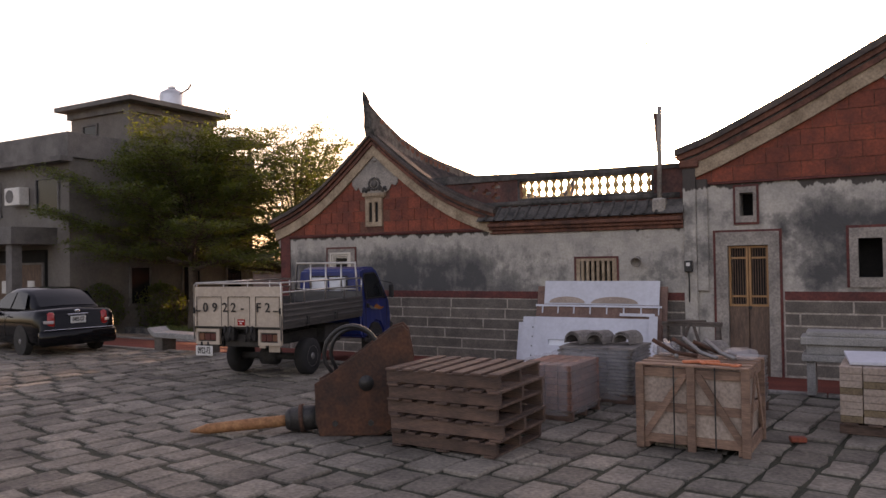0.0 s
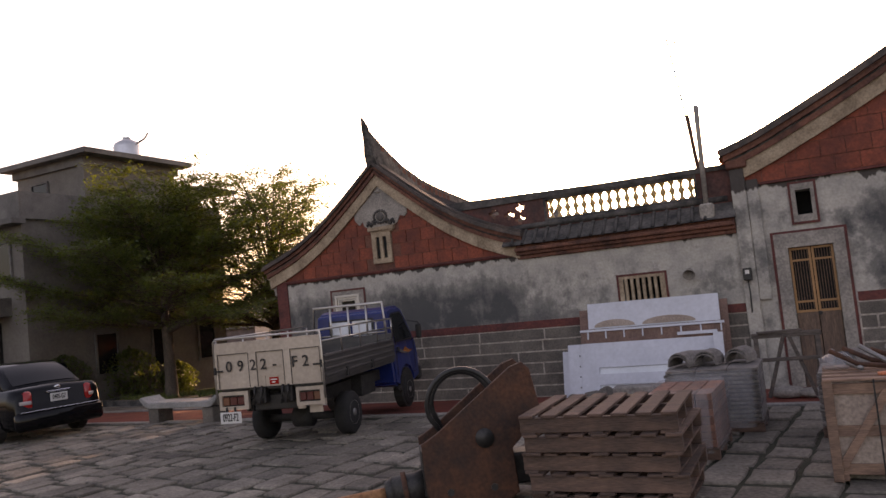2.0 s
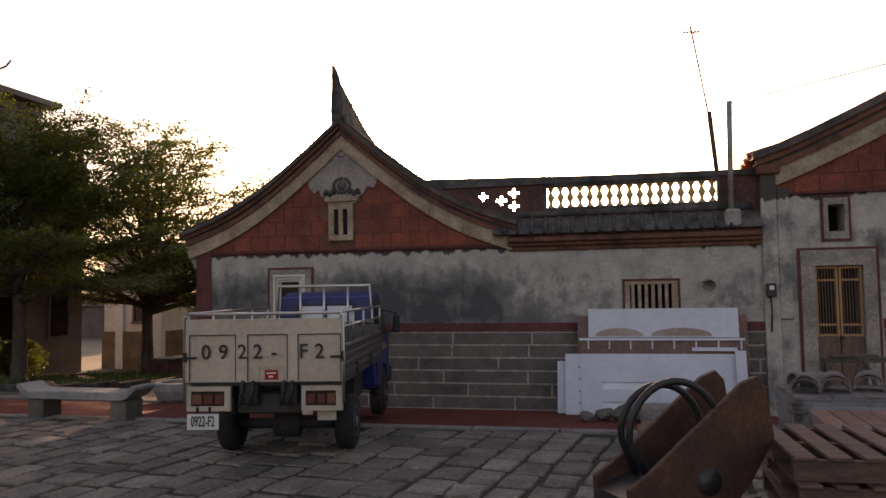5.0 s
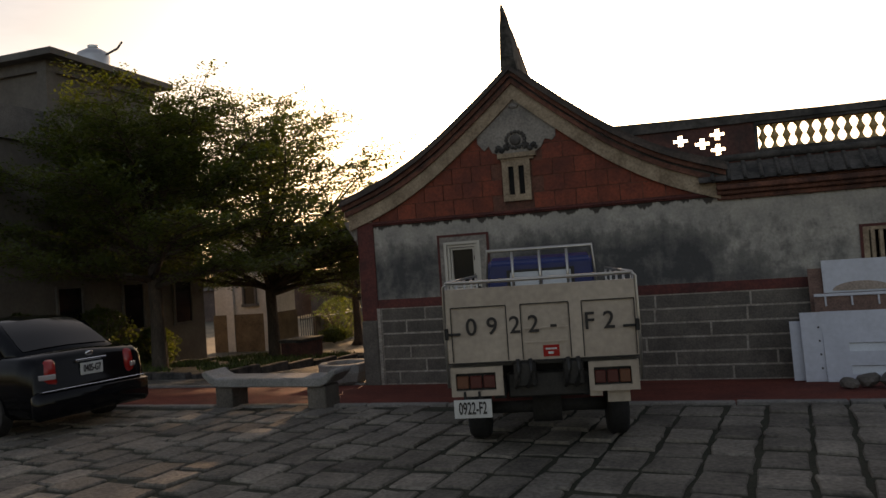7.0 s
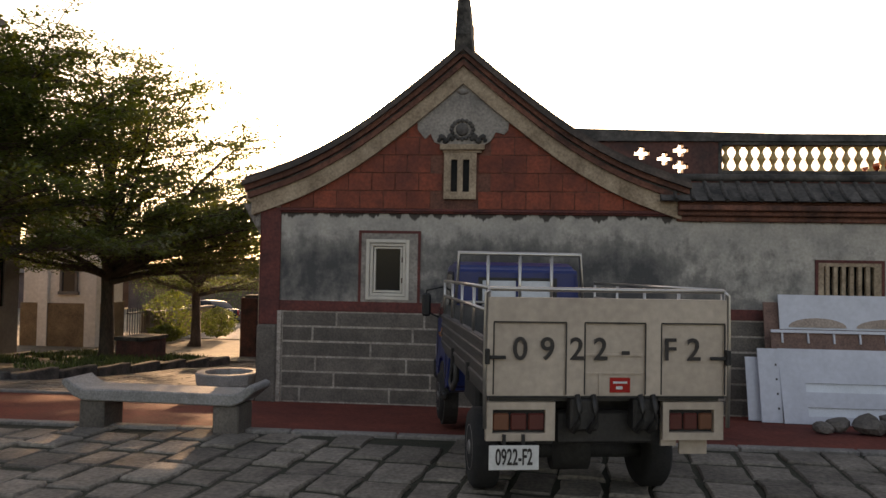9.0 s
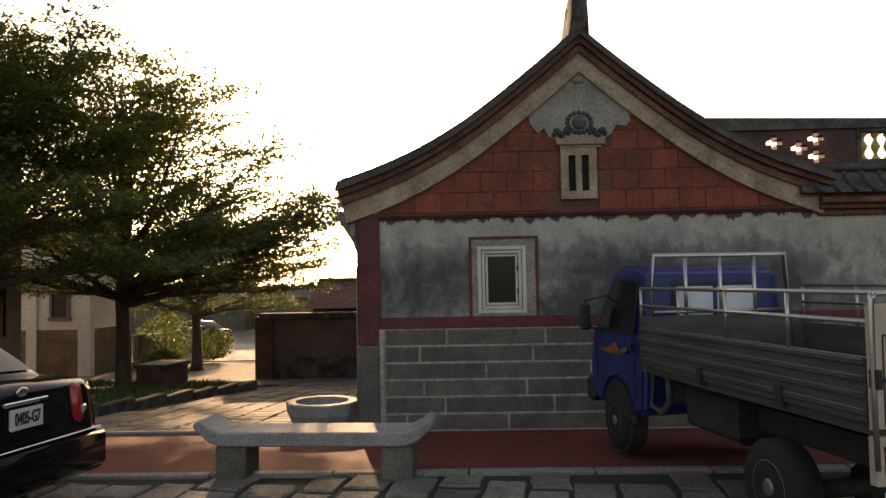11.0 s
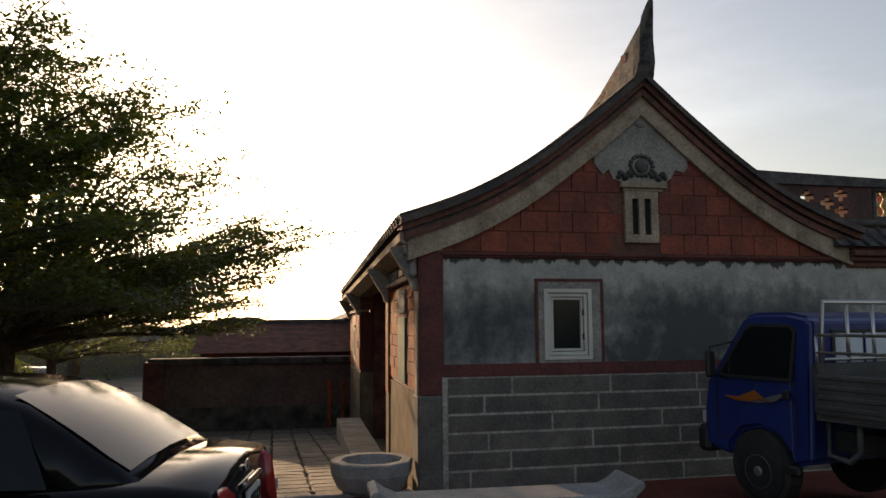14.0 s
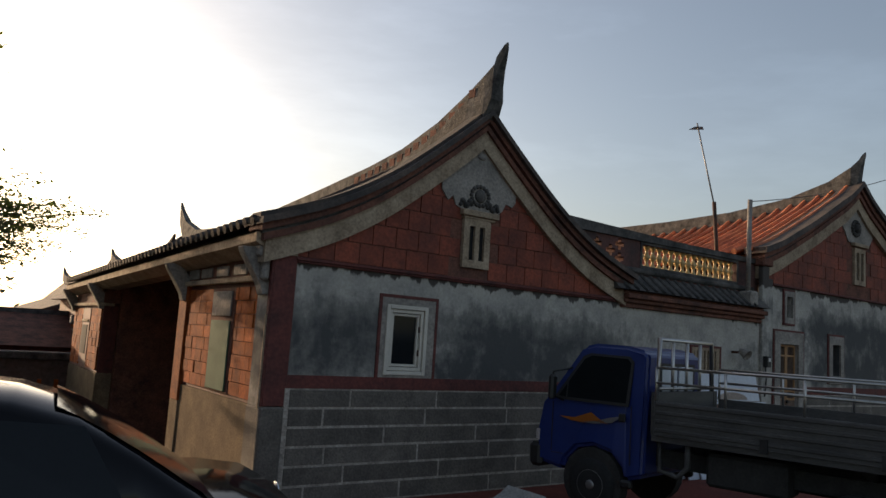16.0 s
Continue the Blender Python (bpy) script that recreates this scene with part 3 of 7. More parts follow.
# parapet over the lower wall: cornice, blackened slope, pierced wall
part("cornice", boxes((5.12, -0.05, 2.20, 8.78, 0.3, 2.27), (5.12, -0.11, 2.27, 8.78, 0.3, 2.33), (5.12, -0.17, 2.33, 8.78, 0.3, 2.40), (5.12, -0.09, 2.40, 8.78, 0.3, 2.45), bevel=0.012), M["moulding"], wing, "stepped red-brown cornice")
bm = bmesh.new()
prism(bm, [(-0.2, 2.45), (0.16, 2.76), (0.4, 2.76), (0.4, 2.45)], "x", 4.9, 8.8)
slope = part("parapet_slope", bm, M["soot"], wing, "soot-blackened tiled slope below the parapet")
row = finish(tube(bmesh.new(), [(0, -0.2, 2.455), (0, -0.02, 2.61), (0, 0.15, 2.755)], 0.03, 6), "tile_row", M["soot"])
for k in range(17):
    shared("tile_row", row, slope, Matrix.Translation((5.08 + k * 0.205, 0, 0)))
part("slope_crest", tube(bmesh.new(), [(4.9, 0.1, 2.775), (8.7, 0.1, 2.775)], 0.05, 8), M["soot"], slope, "", True)
crosses = [h for x, z in ((4.70, 3.09), (4.99, 3.02), (5.19, 3.13), (5.19, 2.92)) for h in ((x - 0.095, x + 0.095, z - 0.032, z + 0.032), (x - 0.032, x + 0.032, z - 0.085, z + 0.085))]
para = part("parapet", wall_cells(bmesh.new(), 3.9, 8.9, 2.6, 3.24, 0.1, 0.26, [(5.70, 8.22, 2.86, 3.19), *crosses]), M["darkred"], wing, "red-brown parapet wall with cross-shaped holes")
part("coping", prism(bmesh.new(), [(3.75, 3.235), (8.9, 3.235), (8.9, 3.315), (6.5, 3.33), (3.75, 3.40)], "y", 0.06, 0.3), M["soot"], para, "blackened coping")
frame_parts("opening_frame", para, 5.66, 8.26, 2.82, 3.235, 0.085, 0.1, 0.045, M["soot"])
bm = bmesh.new()
lathe(bm, [(0.055, 0.0), (0.055, 0.02), (0.03, 0.05), (0.022, 0.085), (0.04, 0.13), (0.062, 0.165), (0.04, 0.2), (0.022, 0.245), (0.03, 0.28), (0.055, 0.31), (0.055, 0.33)], 10)
bal = finish(bm, "baluster", M["yellow"], True)
for k in range(17):
    shared("baluster", bal, para, pose(5.77 + k * 0.149, 0.18, 2.86))

# eaves end bracket at the corner
part("eave_bracket", boxes((-0.42, -0.02, 2.28, -0.27, 0.18, 2.42), (-0.36, 0.0, 2.05, -0.28, 0.14, 2.28), bevel=0.02), M["cement"], wing, "grey cement bracket under the eaves")


def sag1(y):
    ridge = lerp([(0, 0), (0.85, 0.25), (1.7, 0.38), (2.6, 0.47), (4.3, 0.62), (6.1, 0.75), (8.5, 0.85), (10.4, 0.82), (11.8, 0.72)], y)
    return ridge, lerp([(0, 0), (2.4, 0.05), (4.9, 0.11), (8.5, 0.2), (11.8, 0.28)], y)


roof_surface(wing, 2.39, 2.9, LOW1, 0.385, (-0.05, 11.8), 0.21, M["roofdark"], M["roofdark"], sag1, 0.035)
swallowtail("ridge", wing, 2.39, [(-0.40, 5.26, 5.19, 0.018), (-0.36, 5.23, 5.05, 0.035), (-0.31, 5.17, 4.93, 0.055), (-0.26, 5.09, 4.72, 0.08), (-0.25, 5.0, 4.55, 0.10), (-0.12, 4.90, 4.28, 0.13), (0.2, 4.72, 4.3, 0.15), (0.85, 4.46, 4.1, 0.14), (1.7, 4.24, 3.93, 0.13), (2.6, 4.11, 3.8, 0.13),
                                  (4.3, 3.94, 3.65, 0.13), (6.1, 3.78, 3.5, 0.13), (8.5, 3.67, 3.38, 0.13), (10.4, 3.76, 3.4, 0.12), (11.3, 4.05, 3.55, 0.1), (11.8, 4.4, 4.05, 0.06), (11.98, 4.6, 4.54, 0.03)], M["ridge"], "swept swallowtail ridge of weathered grey cement")
bm = bmesh.new()
for k in range(15):
    y = 0.05 + k * 0.2
    z = lerp([(0, 4.88), (0.2, 4.72), (0.85, 4.46), (1.7, 4.24), (2.6, 4.11), (4.3, 3.94)], y)
    box(bm, 2.27, y, z - 0.2, 2.51, y + 0.13, z - 0.09)
part("ridge_panels", bm, M["moulding"], wing, "row of small reddish relief panels in the ridge")

# the long front that runs back from the corner, lit by the low sun
FRONT = Matrix.Translation((-0.24, 0, 0)) @ Matrix.Rotation(radians(-2.0), 4, "Z") @ Matrix.Diagonal((1.0, 1.22, 1.0, 1.0))


def front_box(bm, out, y0, z0, deep, y1, z1, bevel=0.006):
    """A box on the long front: it stands out by 'out' and goes in by 'deep'."""
    return box(bm, -out, y0, z0, deep, y1, z1, bevel, FRONT)


def front_part(name, rows, material, label="", parent=None):
    bm = bmesh.new()
    for r in rows:
        front_box(bm, *r)
    return part(name, bm, material, parent or wing, label)


front_part("front_base", [(0.0, 0.26, -1.3, 0.3, 2.36, 0.76), (0.02, 2.36, -1.3, 0.3, 2.66, 0.55), (0.0, 7.05, -1.3, 0.3, 9.7, 0.5)], M["sand"], "worn yellowish cement base of the front wall")
bay = front_part("front_bay", [(-0.02, 0.30, 0.76, 0.3, 2.36, 2.06)], M["redpaint"], "brick bay of the front wall")
front_part("brick_pier", [(0.03, 2.36, 0.55, 0.3, 2.64, 2.05)], M["orangebrick"], "orange brick pier beside the porch")
bay2 = front_part("front_bay", [(-0.02, 7.05, 0.5, 0.3, 9.7, 1.80)], M["redpaint"], "second brick bay beyond the porch")
front_part("lintel", [(0.06, 0.28, 2.05, 0.2, 2.66, 2.11), (0.06, 7.0, 1.80, 0.2, 9.75, 1.86)], M["pale"], "pale stone lintel line")
front_part("frieze", [(0.0, 0.30, 2.11, 0.3, 2.66, 2.45), (0.0, 7.0, 1.86, 0.3, 9.75, 2.3)], M["moulding"], "frieze below the eaves")
for y in (0.62, 1.12, 1.62, 2.05):
    front_part("frieze_panel", [(0.02, y, 2.14, 0.0, y + 0.34, 2.26)], M["cement"])
for y, z in ((0.05, 2.02), (2.38, 1.98), (7.0, 1.86), (9.5, 1.80)):
    bm = prism(bmesh.new(), [(0.02, z - 0.12), (-0.07, z - 0.12), (-0.10, z - 0.02), (-0.30, z + 0.30), (-0.32, z + 0.36), (-0.12, z + 0.36), (0.02, z + 0.16)], "y", y + 0.02, y + 0.15)
    bmesh.ops.bevel(bm, geom=bm.edges[:], offset=0.008, segments=1, affect="EDGES")
    bmesh.ops.transform(bm, matrix=FRONT, verts=bm.verts)
    part("corbel", bm, M["cement"], wing, "grey slanting corbel under the eaves")
bm = bmesh.new()
rows = []
for k in range(26):
    y = -0.04 + 11.8 * k / 25
    ex = 2.39 - 2.9 * (1 - 0.035 * max(y, 0) / 2.9)
    ez = LOW1[-1][1] + 0.385 - lerp([(0, 0), (2.4, 0.05), (4.9, 0.11), (8.5, 0.2), (11.8, 0.28)], y)
    rows.append([bm.verts.new(q) for q in ((ex + 0.03, y, ez - 0.10), (ex + 0.03, y, ez - 0.2), (ex + 0.22, y, ez - 0.3), (ex + 0.5, y, ez - 0.3), (ex + 0.5, y, ez - 0.06))])
for a, b in zip(rows, rows[1:]):
    for k in range(5):
        bm.faces.new((a[k], a[(k + 1) % 5], b[(k + 1) % 5], b[k]))
bm.faces.new(rows[0][::-1])
bm.faces.new(rows[-1])
bmesh.ops.recalc_face_normals(bm, faces=bm.faces)
part("eave_board", bm, M["pale"], wing, "pale plastered underside of the eaves")
front_part("porch_back", [(-1.5, 2.66, -1.3, 1.7, 6.95, 2.5)], M["redpaint"], "dim recessed porch wall")
front_part("porch_panel", [(-1.49, 3.4, 0.45, 1.5, 5.2, 1.9), (-1.49, 5.5, 0.45, 1.5, 6.9, 1.9)], M["cement"], "carved panel in the dim porch")
front_part("porch_side", [(-0.3, 2.4, -1.3, 1.6, 2.66, 2.4), (-0.3, 6.95, -1.3, 1.6, 7.05, 2.4)], M["moulding"])
shutter = front_part("window_3", [(0.01, 0.86, 0.80, 0.02, 1.52, 2.0)], M["moulding"], "front window with a pale green shutter")
front_part("shutter_leaf", [(0.03, 0.92, 0.82, -0.01, 1.46, 1.62)], M["green"], "pale green painted shutter", shutter)
front_part("vent_panel", [(0.03, 0.92, 1.67, -0.01, 1.46, 1.96)], M["cement"], "", shutter)
window = front_part("window_4", [(0.01, 8.0, 0.6, 0.02, 8.7, 1.74)], M["redpaint"], "narrow front window with its unlit opening painted near-black")
# no glass: a near-black panel paints the shade of the opening
front_part("pane", [(0.02, 8.15, 0.8, 0.0, 8.6, 1.4)], M["shadeblack"], "", window)
front_part("frame_bar", [(0.03, 8.1, 1.46, 0.0, 8.65, 1.52)], M["pale"], "", window)
front_part("door_step", [(0.5, 2.7, -1.2, 0.0, 6.9, -0.45)], M["cement"], "low stone step before the porch")
front_part("downpipe", [(0.05, -0.01, 0.0, -0.02, 0.02, 1.7)], M["pale"])
for panel, y0, y1, z0, z1 in ((bay, 0.02, 0.86, 0.80, 2.03), (bay, 1.52, 2.32, 0.80, 2.03), (bay2, 7.1, 7.95, 0.55, 1.78), (bay2, 8.75, 9.6, 0.55, 1.78)):
    z, k = z0, 0
    while z < z1 - 0.05:
        y = y0
        while y < y1 - 0.04:
            w = random.choice((0.14, 0.2, 0.2, 0.28))
            e = min(y + w, y1)
            bm = bmesh.new()
            front_box(bm, random.uniform(0.0, 0.012), y + 0.004, z + 0.004, 0.02, e - 0.004, min(z + 0.15, z1) - 0.004, 0.0)
            part("brick", bm, M["orangebrick"], panel)
            y = e
        z += 0.15
        k += 1

# stone base of the wing, course by course
base = part("stone_base", boxes((0.02, -0.004, -0.42, 8.95, 0.0, 0.965)), M["mortar"], wing, "granite block base with pale mortar joints")


def courses(parent, x0, x1, z_top, rows, h, y, skip=()):
    for r in range(rows):
        z1 = z_top - r * h
        x = x0 + (-0.35, -0.9, -0.1, -0.62)[r % 4]
        while x < x1:
            w = random.uniform(1.05, 1.35)
            a, b = max(x, x0), min(x + w, x1)
            for s in skip:
                if s[0] < b and a < s[1]:
                    if a < s[0]:
                        b = s[0]
                    elif b > s[1]:
                        a = s[1]
                    else:
                        b = a
            if b - a > 0.08:
                bm = bmesh.new()
                box(bm, a + 0.013, y - random.uniform(0.006, 0.012), z1 - h + 0.013, b - 0.013, y + 0.006, z1 - 0.013, 0.003)
                part("stone_block", bm, M["wallstone"], parent)
            x += w


courses(base, 0.04, 8.95, 0.96, 6, 0.198, 0.0)

# ---- the larger house on the far side of the lower wall ----
hall = thing("gable_house", "taller old house with swept gable, orange tile roof and slotted vent", "house", kind="structure")
CX2 = 12.3
DOOR = (9.47, 10.09, -0.4, 1.88)
UPW = (9.67, 9.88, 2.36, 2.74)
WIN5 = (11.36, 11.68, 1.35, 1.95)
part("gable_wall", wall_cells(bmesh.new(), 8.95, 16.0, -0.4, 2.92, 0.03, 0.4, [DOOR, UPW, WIN5]), M["plaster2"], hall, "grey plaster wall with a broad sooty patch")
bm = bmesh.new()
pts = curve_points(CX2, 3.45, LOW2, rise=0.06)
prism(bm, [(pts[0][0], 2.92)] + pts + [(pts[-1][0], 2.92)], "y", 0.03, 0.35)
gable = part("gable", bm, M["moulding"], hall, "gable field set with square terracotta tiles")
part("ledge", boxes((9.2, -0.02, 2.90, 15.8, 0.03, 2.935), bevel=0.006), M["redpaint"], hall)
part("red_band", boxes((10.32, 0.018, 0.99, 16.0, 0.03, 1.13)), M["redpaint"], hall)
part("corner_pilaster", boxes((8.78, -0.06, -0.3, 8.99, 0.03, 3.2), (8.99, -0.03, 1.13, 9.17, 0.03, 3.0), bevel=0.012), M["plaster2"], hall, "plastered corner pier")
part("corner_cap", boxes((8.74, -0.1, 3.2, 9.05, 0.2, 3.34), bevel=0.02), M["moulding"], hall)
strip("pale_band", hall, CX2, 3.5, LOW2, -0.05, 0.19, -0.05, 0.2, M["pale"], "pale limewashed band along the gable")
strip("lower_moulding", hall, CX2, 3.54, LOW2, 0.19, 0.28, -0.09, 0.2, M["moulding"])
strip("groove", hall, CX2, 3.55, LOW2, 0.28, 0.32, -0.06, 0.2, M["soot"])
strip("upper_moulding", hall, CX2, 3.58, LOW2, 0.32, 0.41, -0.12, 0.2, M["moulding"])
strip("tile_edge", hall, CX2, 3.62, LOW2, 0.41, 0.52, -0.18, 0.25, M["roofdark"], "dark weathered tile edge")
gable_tiles(gable, CX2, 3.4, LOW2, 2.94, 0.03, 0.34, 0.25, [(12.2, 12.7, 3.1, 4.0)])
bm = bmesh.new()
prism(bm, [(11.85, 4.25), (12.0, 4.05), (12.9, 4.05), (13.05, 4.25)] + curve_points(CX2, 0.62, LOW2, 8, 0.03)[::-1], "y", 0.0, 0.04)
part("apex_panel", bm, M["cement"], hall)
bm = bmesh.new()
for k in range(14):
    a = k * math.tau / 14
    bmesh.ops.create_icosphere(bm, subdivisions=1, radius=0.05, matrix=Matrix.Translation((CX2 + 0.16 * math.cos(a), 0.0, 4.35 + 0.14 * math.sin(a))))
bmesh.ops.create_icosphere(bm, subdivisions=2, radius=0.1, matrix=Matrix.Translation((CX2, 0.0, 4.35)))
part("relief", bm, M["soot"], hall, smooth=True)
vent = part("vent", boxes((12.15, -0.06, 3.98, 12.75, 0.03, 4.05), bevel=0.008), M["pale"], hall, "slotted stone vent with a ledge")
part("vent_frame", wall_cells(bmesh.new(), 12.22, 12.68, 3.2, 3.95, -0.02, 0.03, [(12.30, 12.41, 3.3, 3.86), (12.49, 12.60, 3.3, 3.86)]), M["pale"], vent)
# painted dark behind these slots too, flat on the wall
part("vent_dark", boxes((12.29, 0.018, 3.29, 12.61, 0.026, 3.87)), M["shadeblack"], vent)

door = thing("door_1", "", "", None)
door.parent = hall
tagged(door, "double door with ochre barred upper halves and plain panels")
part("door_outline", boxes((9.245, 0.0, -0.3, 9.285, 0.03, 2.135), (10.255, 0.0, -0.3, 10.295, 0.03, 2.135), (9.285, 0.0, 2.10, 10.255, 0.03, 2.135)), M["redpaint"], door)
part("door_surround", wall_cells(bmesh.new(), 9.285, 10.255, -0.3, 2.10, -0.01, 0.03, [(9.47, 10.09, -0.4, 1.88)]), M["cement"], door, "broad cement door surround")
for x0, x1 in ((9.475, 9.775), (9.785, 10.085)):
    leaf = part("door_leaf", boxes((x0, 0.06, -0.3, x1, 0.11, 0.88), bevel=0.006), M["doorwood"], door)
    frame_parts("leaf_frame", leaf, x0, x1, 0.88, 1.87, 0.06, 0.11, 0.035, M["gratewood"], "ochre wooden frame")
    part("rail", boxes((x0 + 0.035, 0.065, 1.66, x1 - 0.035, 0.1, 1.69), (x0 + 0.035, 0.065, 1.03, x1 - 0.035, 0.1, 1.06)), M["gratewood"], leaf)
    for k in range(6):
        x = x0 + 0.055 + k * 0.038
        part("bar", boxes((x, 0.075, 0.91, x + 0.012, 0.09, 1.84)), M["doorwood"], leaf)
part("door_knob", cyl(bmesh.new(), (9.80, 0.02, 0.86), (9.80, 0.06, 0.86), 0.03), M["letter"], door, "black door knob")
# sheets painted near-black for the unlit space behind door and windows
part("room_dark", boxes((9.3, 0.42, -0.4, 10.3, 0.46, 2.0), (11.2, 0.42, 1.2, 11.9, 0.46, 2.1), (9.5, 0.42, 2.3, 10.0, 0.46, 2.9)), M["shadeblack"], hall)
up = part("window_5", boxes((9.575, 0.0, 2.22, 9.965, 0.03, 2.255), (9.575, 0.0, 2.835, 9.965, 0.03, 2.87), (9.575, 0.0, 2.255, 9.61, 0.03, 2.835), (9.93, 0.0, 2.255, 9.965, 0.03, 2.835)), M["redpaint"], hall, "small square window above the door")
part("surround", wall_cells(bmesh.new(), 9.61, 9.93, 2.255, 2.835, -0.01, 0.03, [UPW]), M["cement"], up)
window = part("window_6", boxes((11.2, 0.01, 1.2, 11.24, 0.03, 2.15), (11.8, 0.01, 1.2, 11.84, 0.03, 2.15), (11.24, 0.01, 2.11, 11.8, 0.03, 2.15)), M["redpaint"], hall, "tall dark window with cement surround")
part("surround", wall_cells(bmesh.new(), 11.24, 11.8, 1.2, 2.11, -0.005, 0.03, [WIN5]), M["cement"], window)
base2 = part("stone_base", boxes((10.3, 0.022, -0.42, 16.0, 0.03, 0.99)), M["mortar"], hall, "granite block base with pale mortar joints")
courses(base2, 10.31, 16.0, 0.985, 6, 0.2, 0.026)


def sag2(y):
    t = min(max(y, 0), 9) / 9
    dip = lerp([(0, 0), (0.11, 0.25), (0.25, 0.5), (0.5, 0.68), (0.8, 0.75), (1, 0.8)], t)
    return dip, dip * 0.5


roof_surface(hall, CX2, 3.66, LOW2, 0.50, (-0.03, 9.0), 0.3, M["rooforange"], M["rooforange"], sag2)
swallowtail("ridge", hall, CX2, [(-0.2, 5.92, 5.86, 0.025), (-0.14, 5.85, 5.62, 0.055), (-0.08, 5.75, 5.3, 0.09), (0.05, 5.62, 5.05, 0.14), (0.5, 5.38, 5.0, 0.14), (1.4, 5.12, 4.75, 0.13), (2.8, 4.95, 4.55, 0.13),
                                 (4.5, 4.88, 4.5, 0.13), (6.5, 4.86, 4.5, 0.13), (8.4, 4.84, 4.45, 0.12), (9.0, 4.86, 4.5, 0.1)], M["ridge"], "swept swallowtail ridge of grey cement")
part("side_wall", boxes((8.98, 0.4, -0.4, 9.3, 9.0, 3.1), (15.6, 0.4, -0.4, 15.9, 9.0, 3.1), (8.98, 9.0, -0.4, 15.9, 9.3, 3.4)), M["redpaint"], hall)
part("back_wall", boxes((0.62, 11.3, -1.4, 5.3, 11.6, 2.3), (5.0, 0.34, -0.4, 5.25, 11.3, 2.4)), M["redpaint"], wing)
part("terrace_roof", boxes((5.2, 0.4, 2.45, 8.98, 8.2, 2.6)), M["soot"], wing)


# ---- the small truck ----
truck = thing("pickup_truck", "small blue-cabbed lorry with cream tailgate, parked nose to the wall", "truck", pose(3.607, -5.19, 0, 0, 0, 10.6) @ Matrix.Diagonal((0.955, 1.0, 0.985, 1.0)))


def truck_part(name, bm, m, label="", smooth=False, parent=None):
    return part(name, bm, m, parent or truck, label, smooth)


gate = truck_part("tailgate", wall_cells(bmesh.new(), -0.765, 0.765, 0.80, 1.395, 0.0, 0.045, []), M["cream"], "cream steel tailgate with pressed panels and black number")
truck_part("gate_frame", wall_cells(bmesh.new(), -0.765, 0.765, 0.80, 1.395, -0.014, 0.0, [(-0.725, -0.27, 0.81, 1.25), (-0.155, 0.235, 0.81, 1.25), (0.335, 0.75, 0.81, 1.25)]), M["cream"], "", parent=gate)
truck_part("gate_rib", boxes((-0.155, -0.01, 1.05, 0.22, 0.0, 1.062), (-0.155, -0.01, 0.94, 0.22, 0.0, 0.952), (-0.06, -0.01, 0.80, -0.045, 0.0, 0.945)), M["cream"], "", parent=gate)
for ch, x in (("0", -0.56), ("9", -0.39), ("2", -0.205), ("2", -0.055), ("-", 0.105), ("F", 0.39), ("2", 0.545)):
    lettering("digit", ch, 0.19, M["letter"], gate, pose(x, -0.018, 1.085, 90, 0, 0), bold=0.0022)
# thin dark strips paint the shade line round each pressed panel
for x0, x1 in ((-0.725, -0.27), (-0.155, 0.235), (0.335, 0.75)):
    truck_part("panel_seam", boxes((x0, -0.0165, 1.245, x1, -0.013, 1.253), (x0 - 0.003, -0.0165, 0.82, x0 + 0.005, -0.013, 1.245), (x1 - 0.005, -0.0165, 0.82, x1 + 0.003, -0.013, 1.245)), M["chassis"], "", parent=gate)
truck_part("gate_seam", boxes((-0.765, -0.016, 0.80, 0.765, -0.0135, 0.812)), M["chassis"], "", parent=gate)
sticker = truck_part("sticker", boxes((0.01, -0.006, 0.83, 0.14, -0.001, 0.92)), M["redlamp"], "small red sticker with pale marks", parent=gate)
truck_part("mark", boxes((0.03, -0.01, 0.885, 0.12, -0.007, 0.897), (0.05, -0.01, 0.85, 0.09, -0.007, 0.868)), M["plate"], "", parent=sticker)
